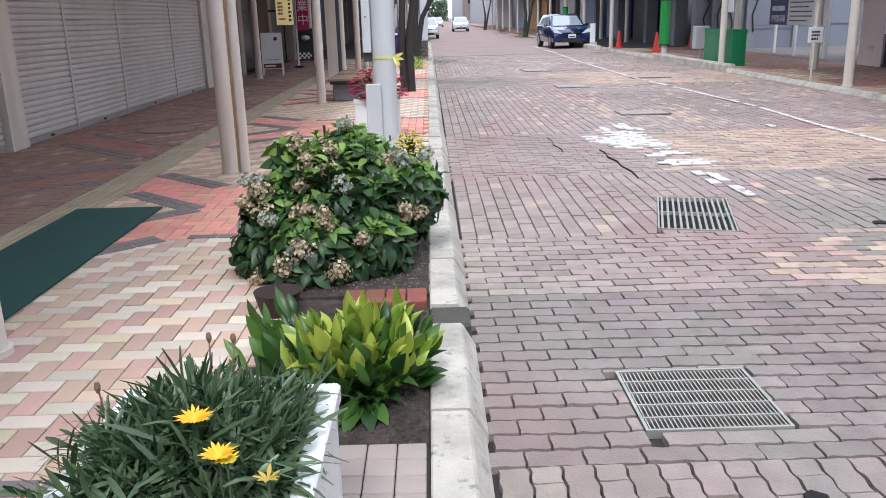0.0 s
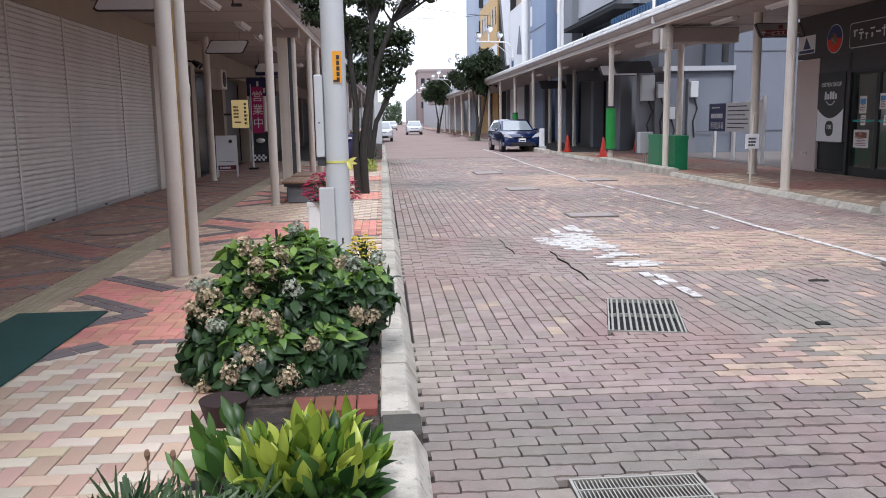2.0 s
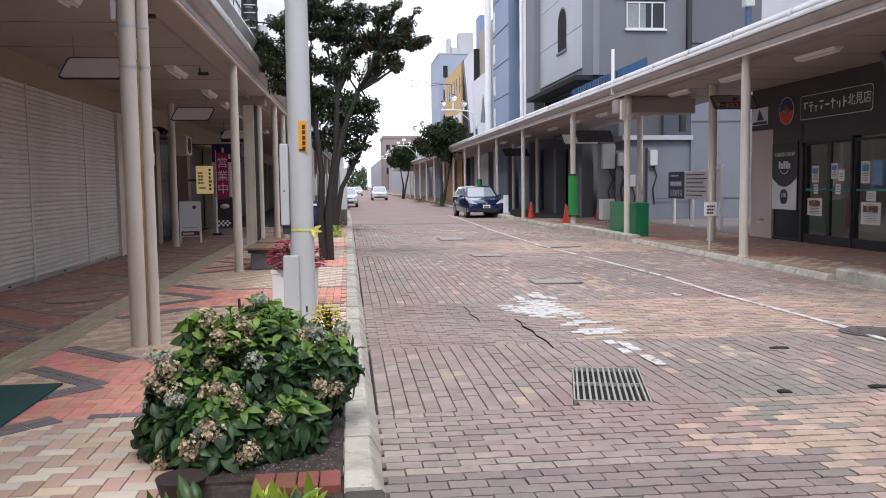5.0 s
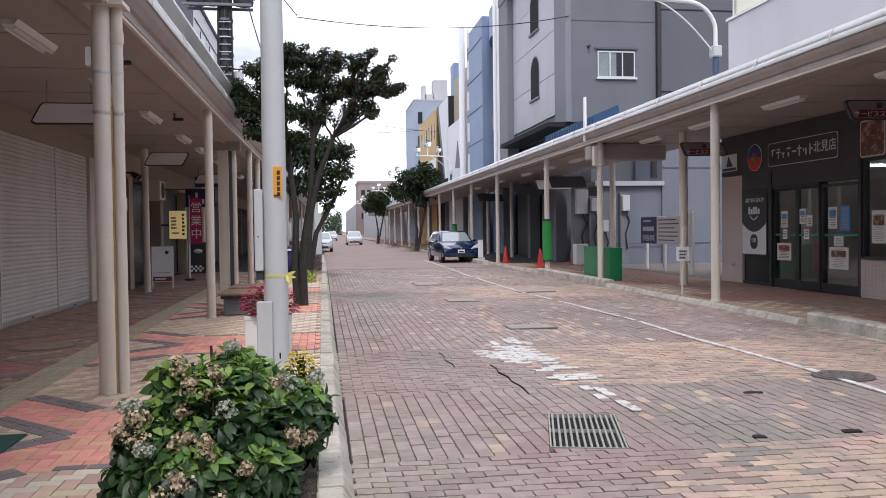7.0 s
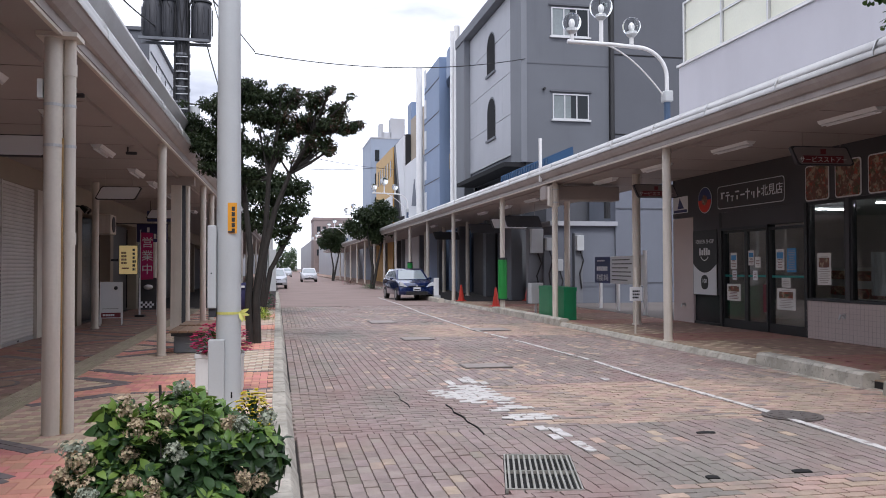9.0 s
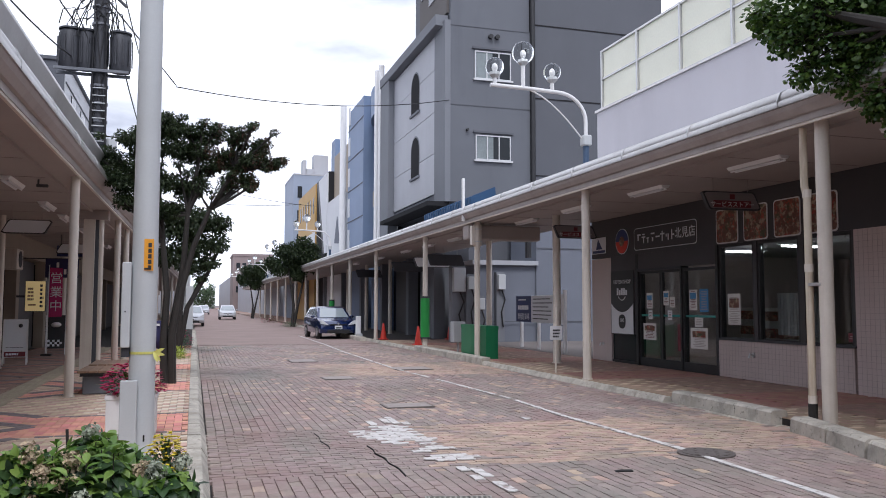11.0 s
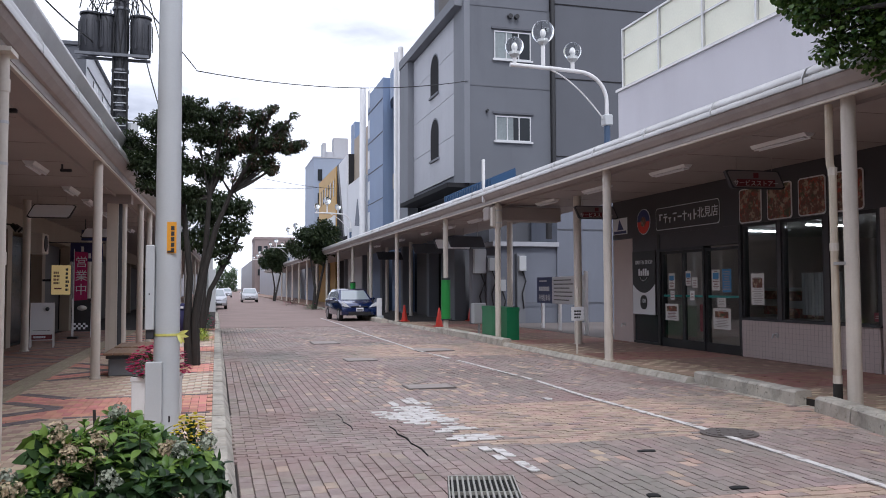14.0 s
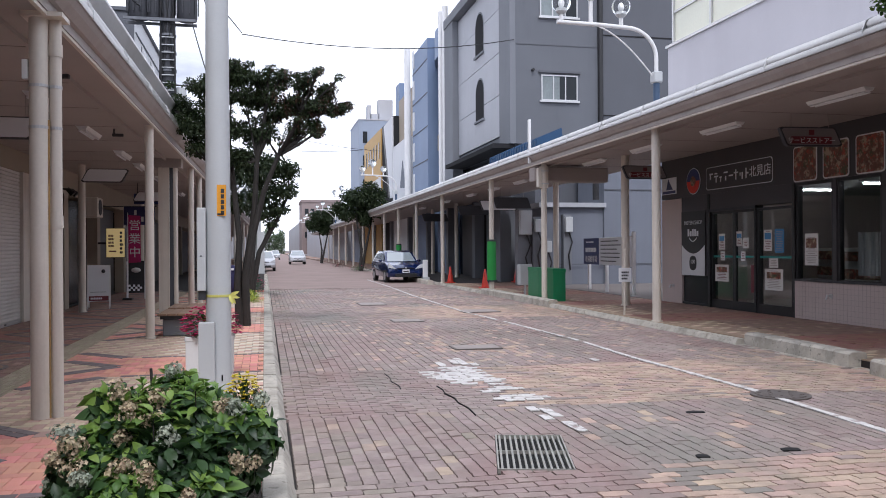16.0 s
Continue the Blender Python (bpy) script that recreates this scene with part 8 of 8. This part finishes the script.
part("white_half", prism([(17.6, 0.85), (18.72, 0.85)] + [(18.72 - 1.12 * k / 12, 1.62 - 0.22 * (1 - ((k - 6) / 6) ** 2)) for k in range(13)], WALL_R - 0.018, WALL_R - 0.014, "x"), "white_sign", _s)
_turn = Euler((radians(90), 0, radians(-90))).to_matrix().to_4x4()
words("100YEN SHOP", 0.145, "white_sign", _s, Matrix.Translation((WALL_R - 0.018, 18.16, 2.18)) @ _turn)
for _k in range(5):
    front(_s, "mark", 18.42 - 0.11 * _k, 18.34 - 0.11 * _k, 1.84, 1.97 + 0.05 * (_k in (0, 2, 3)), "white_sign", out=0.014)
part("smile", tube([(WALL_R - 0.018, 18.34 - 0.36 * k / 8, 1.80 - 0.09 * (1 - ((k - 4) / 4) ** 2)) for k in range(9)], 0.012, 6), "white_sign", _s)
part("badge", prism(rounded(17.99, 18.33, 0.98, 1.34, 0.14), WALL_R - 0.024, WALL_R - 0.018, "x"), "black", _s)
words("100", 0.15, "white_sign", _s, Matrix.Translation((WALL_R - 0.027, 18.16, 1.19)) @ _turn)
_rn = random.Random(12)
for _y, _z, _w, _h, _m in ((16.96, 1.50, 0.27, 0.38, "paper"), (16.97, 0.74, 0.58, 0.40, "paper"), (16.23, 1.58, 0.23, 0.34, "paper"), (15.97, 1.53, 0.22, 0.24, "paper"), (15.14, 1.47, 0.29, 0.46, "paper"), (14.74, 1.43, 0.32, 0.51, "paper_blue"), (14.94, 1.10, 0.31, 0.21, "paper"), (14.94, 0.62, 0.64, 0.46, "paper"), (13.70, 1.18, 0.41, 0.64, "paper"), (15.71, 0.53, 0.13, 0.62, "red_sign"), (10.58, 0.96, 0.14, 0.15, "red_sign"), (16.93, 1.24, 0.18, 0.22, "white_sign"), (16.08, 1.24, 0.18, 0.22, "white_sign")):
    _s = thing("paper_notice", "paper notice stuck on the shop glass", "notice", (WALL_R + 0.070, _y, _z), group="notices on the shop glass")
    part("sheet", box(-0.004, 0.0, -_w / 2, _w / 2, 0, _h), _m, _s)
    _bm = bmesh.new()
    _z = 0.05
    while _z < _h - 0.05:
        _l = _w * _rn.uniform(0.45, 0.85)
        box(-0.007, -0.004, -_l / 2, _l / 2, _z, _z + 0.012, bm=_bm)
        _z += 0.036
    part("lettering", _bm, "soffit" if _rn.random() < 0.6 else "red_sign", _s)
    if _h > 0.3 and _m == "paper":
        part("picture", box(-0.009, -0.007, -_w * 0.38, _w * 0.38, _h * 0.55, _h * 0.85), "food" if _rn.random() < 0.5 else "paper_blue", _s)
for _y, _z in ((19.2, 0.55), (13.04, 0.60)):
    _s = thing("hose_tap", "small metal wall tap", "tap", (WALL_R, _y, _z))
    part("plate", tube([(0, 0, 0), (-0.02, 0, 0)], 0.05, 12), "alu", _s)
    part("spout", tube([(-0.02, 0, 0), (-0.09, 0, 0.02), (-0.12, 0, -0.06)], 0.02, 8), "alu", _s)
# small square tiles on the pink wall, as fine raised joints
_bm = bmesh.new()
for _k in range(147):
    _y = -0.5 + 0.10 * _k
    if _y < 14.15:
        box(WALL_R - 0.003, WALL_R - 0.0005, _y, _y + 0.004, 0.1, 0.86 if _y > 10.4 else 2.85, bm=_bm)
for _k in range(27):
    _z = 0.15 + 0.10 * _k
    box(WALL_R - 0.003, WALL_R - 0.0005, -0.5, 14.18 if _z < 0.84 else 10.38, _z, _z + 0.004, bm=_bm)
tagged(part("tile_joints", _bm, "soffit", None), "fine joints of the pinkish wall tiles", "tile joints", kind="structure")
# raised letters on the tower's dark panel, as plain strokes
_s = thing("tower_lettering", "pale raised strokes on the tower's dark panel", "sign", (0, 0, 0))
_bm = bmesh.new()
for _k in range(7):
    box(10.45, 10.5, 37.4 - 0.52 * _k - 0.34, 37.4 - 0.52 * _k, 16.6, 17.4, bm=_bm)
box(10.45, 10.5, 35.0, 36.0, 15.85, 16.2, bm=_bm)
part("lettering", _bm, "panel_pale", _s)


# ---------------------------------------------------------------- vehicles
def car(at, turn, paint, label, L=3.9, W=1.69, H=1.5):
    c = thing("car", label, "car", at, turn, group="cars in the street")
    # outline of the side, front towards -y
    low = [(-L / 2 + 0.05, 0.28), (-L / 2, 0.45), (-L / 2 + 0.04, 0.68), (-L / 2 + 0.25, 0.82), (-L / 2 + 0.95, 0.98), (L / 2 - 0.45, 1.02), (L / 2 - 0.06, 0.98), (L / 2, 0.6), (L / 2 - 0.05, 0.28)]
    bm = bmesh.new()
    secs = []
    for fx, inset in ((-1, 0.06), (-0.96, 0.0), (0.96, 0.0), (1, 0.06)):
        secs.append([bm.verts.new((fx * W / 2, y * (1 - inset * 0.3), z - (inset * 0.6 if z > 0.7 else 0))) for y, z in low])
    for a, b in zip(secs, secs[1:]):
        for k in range(len(low)):
            j = (k + 1) % len(low)
            bm.faces.new((a[k], a[j], b[j], b[k]))
    bm.faces.new(secs[0])
    bm.faces.new(secs[-1][::-1])
    bmesh.ops.bevel(bm, geom=[e for e in bm.edges], offset=0.03, segments=2, affect="EDGES", profile=0.6)
    body = part("body", bm, paint, c, smooth=True)
    base = [(-L / 2 + 0.85, 0.95), (-L / 2 + 1.55, H - 0.06), (-L / 2 + 1.9, H), (L / 2 - 0.75, H - 0.02), (L / 2 - 0.3, H - 0.14), (L / 2 - 0.1, 0.98)]
    bm = bmesh.new()
    lo = [bm.verts.new((sx * W / 2 * (0.95 if z < 1.1 else 0.76), y, z)) for sx in (-1, 1) for y, z in base]
    n = len(base)
    for k in range(n - 1):
        bm.faces.new((lo[k], lo[k + 1], lo[n + k + 1], lo[n + k]))
    bm.faces.new([lo[k] for k in range(n)])
    bm.faces.new([lo[n + k] for k in range(n)][::-1])
    bm.faces.new((lo[0], lo[n], lo[2 * n - 1], lo[n - 1]))
    bmesh.ops.bevel(bm, geom=[e for e in bm.edges], offset=0.035, segments=2, affect="EDGES", profile=0.6)
    cab = part("cabin", bm, paint, c, smooth=True)
    # glass set 4 mm over the cabin
    def pane(name, pts):
        vs = [tuple(p) for p in pts]
        ob = link(name, vs, [tuple(range(len(vs)))], "car_glass_pale", cab)
        return ob
    def on_front(x, t):
        y, z = base[0][0] + (base[1][0] - base[0][0]) * t, base[0][1] + (base[1][1] - base[0][1]) * t
        w = W / 2 * (0.95 + (0.76 - 0.95) * t)
        return (x * w, y - 0.010, z + 0.010)
    pane("windscreen", [on_front(-0.88, 0.06), on_front(0.88, 0.06), on_front(0.86, 0.93), on_front(-0.86, 0.93)])
    for sx in (-1, 1):
        def on_side(y, z):
            t = (z - 0.98) / (H - 0.06 - 0.98)
            return (sx * (W / 2 * (0.95 + (0.76 - 0.95) * t) + 0.008), y, z)
        pane("side_window", [on_side(-L / 2 + 1.15, 1.04), on_side(-L / 2 + 1.62, H - 0.14), on_side(-L / 2 + 2.05, H - 0.12), on_side(-L / 2 + 2.05, 1.04)])
        pane("side_window", [on_side(-L / 2 + 2.12, 1.04), on_side(-L / 2 + 2.12, H - 0.12), on_side(L / 2 - 0.75, H - 0.16), on_side(L / 2 - 0.5, 1.06)])
        m = part("mirror", ball((sx * (W / 2 + 0.10), -L / 2 + 1.25, 1.02), 0.10, u=10, v=8, squash=0.65), paint, c, smooth=True)
        part("headlight", prism([(sx * 0.44, 0.64), (sx * 0.82, 0.70), (sx * 0.81, 0.88), (sx * 0.66, 0.80)] if sx > 0 else [(sx * 0.66, 0.80), (sx * 0.81, 0.88), (sx * 0.82, 0.70), (sx * 0.44, 0.64)], -L / 2 - 0.016, -L / 2 + 0.16), "lamp_white", c, smooth=False)
        for y in (-L / 2 + 0.72, L / 2 - 0.68):
            x0 = sx * (W / 2 - 0.17)
            ty = part("tyre", tube([(x0, y, 0.30), (sx * (W / 2 + 0.012), y, 0.30)], 0.30, 22), "tyre", c)
            part("rim", tube([(sx * (W / 2 + 0.012), y, 0.30), (sx * (W / 2 + 0.02), y, 0.30)], 0.19, 14), "rim", ty)
    part("grille", box(-0.52, 0.52, -L / 2 - 0.012, -L / 2 + 0.05, 0.29, 0.43, 0.01), "black", c)
    part("upper_grille", box(-0.40, 0.40, -L / 2 - 0.008, -L / 2 + 0.05, 0.655, 0.70, 0.008), "black", c)
    part("number_plate", box(-0.17, 0.17, -L / 2 - 0.022, -L / 2 - 0.012, 0.46, 0.62, 0.004), "white_sign", c, "plain white number plate with bars")
    part("plate_bar", box(-0.13, 0.13, -L / 2 - 0.026, -L / 2 - 0.022, 0.49, 0.55), "ink", c)
    part("emblem", tube([(0, -L / 2 - 0.018, 0.70), (0, -L / 2 + 0.02, 0.70)], 0.045, 12), "alu", c)
    part("bumper_trim", box(-0.62, 0.62, -L / 2 - 0.008, -L / 2 + 0.05, 0.27, 0.30), "black", c)
    return c


car((6.25, 38.6, 0.0), 4, "car_blue", "parked dark blue compact hatchback seen from the front")
car((3.45, 90.0, 0.0), 0, "car_silver", "pale silver car driving in the far street", 4.4)
car((-0.10, 62.5, 0.0), 0, "car_silver", "silver car parked by the shutter-side kerb", 4.4)
car((1.6, 135.0, 0.0), 0, "car_silver", "small white car far down the street", 4.2, 1.6)


# ---------------------------------------------------------------- the pieces of road, pavements and kerbs
kerb_run("kerb", -0.05, 0.10, 0.155, [-3.0, -2.1, -1.2, -0.3, 0.55, 1.25, 2.01, 2.87], 0.12, "weathered concrete kerb stones")
kerb_run("kerb", -0.05, 0.10, 0.155, [3.13, 3.92, 4.70, 5.6, 6.5, 7.3, 8.1, 8.97], 0.12, "weathered concrete kerb stones beside the planting bed")
kerb_run("kerb", -0.05, 0.10, 0.155, [9.04 + 0.85 * k for k in range(48)], 0.12, "weathered concrete kerb stones running down the street")
kerb_run("kerb", ROAD_R + 0.2, ROAD_R + 0.06, ROAD_R + 0.02, [11.05 + 0.9 * k for k in range(60)], 0.096, "low flush concrete kerb on the shop side")


tagged(part("gutter_strip", box(7.27, 7.466, 3.0, 11.05, -0.05, 0.001), "kerb", None), "worn concrete gutter strip beside the road tiles", "gutter", kind="structure")
_gap = tagged(part("kerb_gap", box(-0.05, 0.142, 2.875, 3.125, -0.05, 0.106, 0.012), "kerb_dark", None), "dark stone in a gap of the kerb", "kerb", kind="structure")


def kerb_block(x, y, length, turn, label="raised concrete kerb block beside the low kerb"):
    b = thing("kerb_block", label, "kerb block", (x, y, 0), turn, group="raised kerb blocks", kind="structure")
    part("stone", prism([(-0.14, -0.02), (0.14, -0.02), (0.12, 0.17), (0.10, 0.19), (-0.09, 0.19), (-0.125, 0.16)], 0.0, length - 0.02), "kerb", b)


for _k in range(7):
    kerb_block(7.42, 19.75 + 0.98 * _k, 0.98, 0)
for _x, _y, _t in ((7.565, 10.19, 1), (7.505, 9.33, 4), (7.43, 8.47, 5), (7.06, 7.08, 15), (6.80, 6.23, 17), (6.52, 5.36, 18)):
    kerb_block(_x, _y, 0.87, -_t)
tagged(part("pavement", prism([(7.468, 8.25), (7.2, 7.95), (6.95, 6.8), (6.6, 5.4), (6.3, 4.4), (7.468, 4.4)], -0.04, WALK_Z, "z"), "tile_umber", None), "brown tiled pavement behind the curved kerb", "pavement", kind="structure")
for _k in range(5):
    kerb_block(7.05, 34.2 + 1.0 * _k, 1.0, 0, "raised concrete kerb block near the parked car")
_tc = thing("tactile_strip", "tan ribbed tactile paving strip along the arcade", "tactile paving", (0, 0, 0), kind="structure")
_vs, _fs = [], []
for _j in range(108):
    for _i in range(2):
        _x0, _y0 = -2.99 + 0.185 * _i, -3.0 + 0.3 * _j
        for _a, _b, _h in [(0.003, 0.182, 0.0)] + [(0.012 + 0.044 * k, 0.036 + 0.044 * k, 0.006) for k in range(4)]:
            _n = len(_vs)
            _x1, _x2, _y1, _y2 = _x0 + _a, _x0 + _b, _y0 + 0.004, _y0 + 0.296
            _z = WALK_Z + 0.004 + _h
            _vs += [(_x1, _y1, _z), (_x2, _y1, _z), (_x2, _y2, _z), (_x1, _y2, _z), (_x1, _y1, _z - 0.02), (_x2, _y1, _z - 0.02), (_x2, _y2, _z - 0.02), (_x1, _y2, _z - 0.02)]
            _fs += [(_n, _n + 1, _n + 2, _n + 3), (_n, _n + 4, _n + 5, _n + 1), (_n + 1, _n + 5, _n + 6, _n + 2), (_n + 2, _n + 6, _n + 7, _n + 3), (_n + 3, _n + 7, _n + 4, _n)]
tagged(link("ribbed_tiles", _vs, _fs, "tactile", _tc), kind="stuff")
lay_road()
lay_courses(walk_left)
lay_tiles(walk_left, -2.62, -0.06, -3.0, 30.0, False, (-2.3, -0.9, 1.6, 4.6))
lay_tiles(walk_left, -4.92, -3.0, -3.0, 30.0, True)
lay_tiles(walk_right, 7.62, 8.62, 3.0, 33.0, False, None, True)
for _k in range(150):
    _t = part("border_tile", box(0.003, 0.147, 0.003, 0.197, -0.02, 0.0, 0.003), "tile_umber", walk_right) if _k == 0 else new("border_tile", _t.data)
    _t.parent = walk_right
    _t.location = (7.472, 3.0 + 0.2 * _k, WALK_Z + 0.004)
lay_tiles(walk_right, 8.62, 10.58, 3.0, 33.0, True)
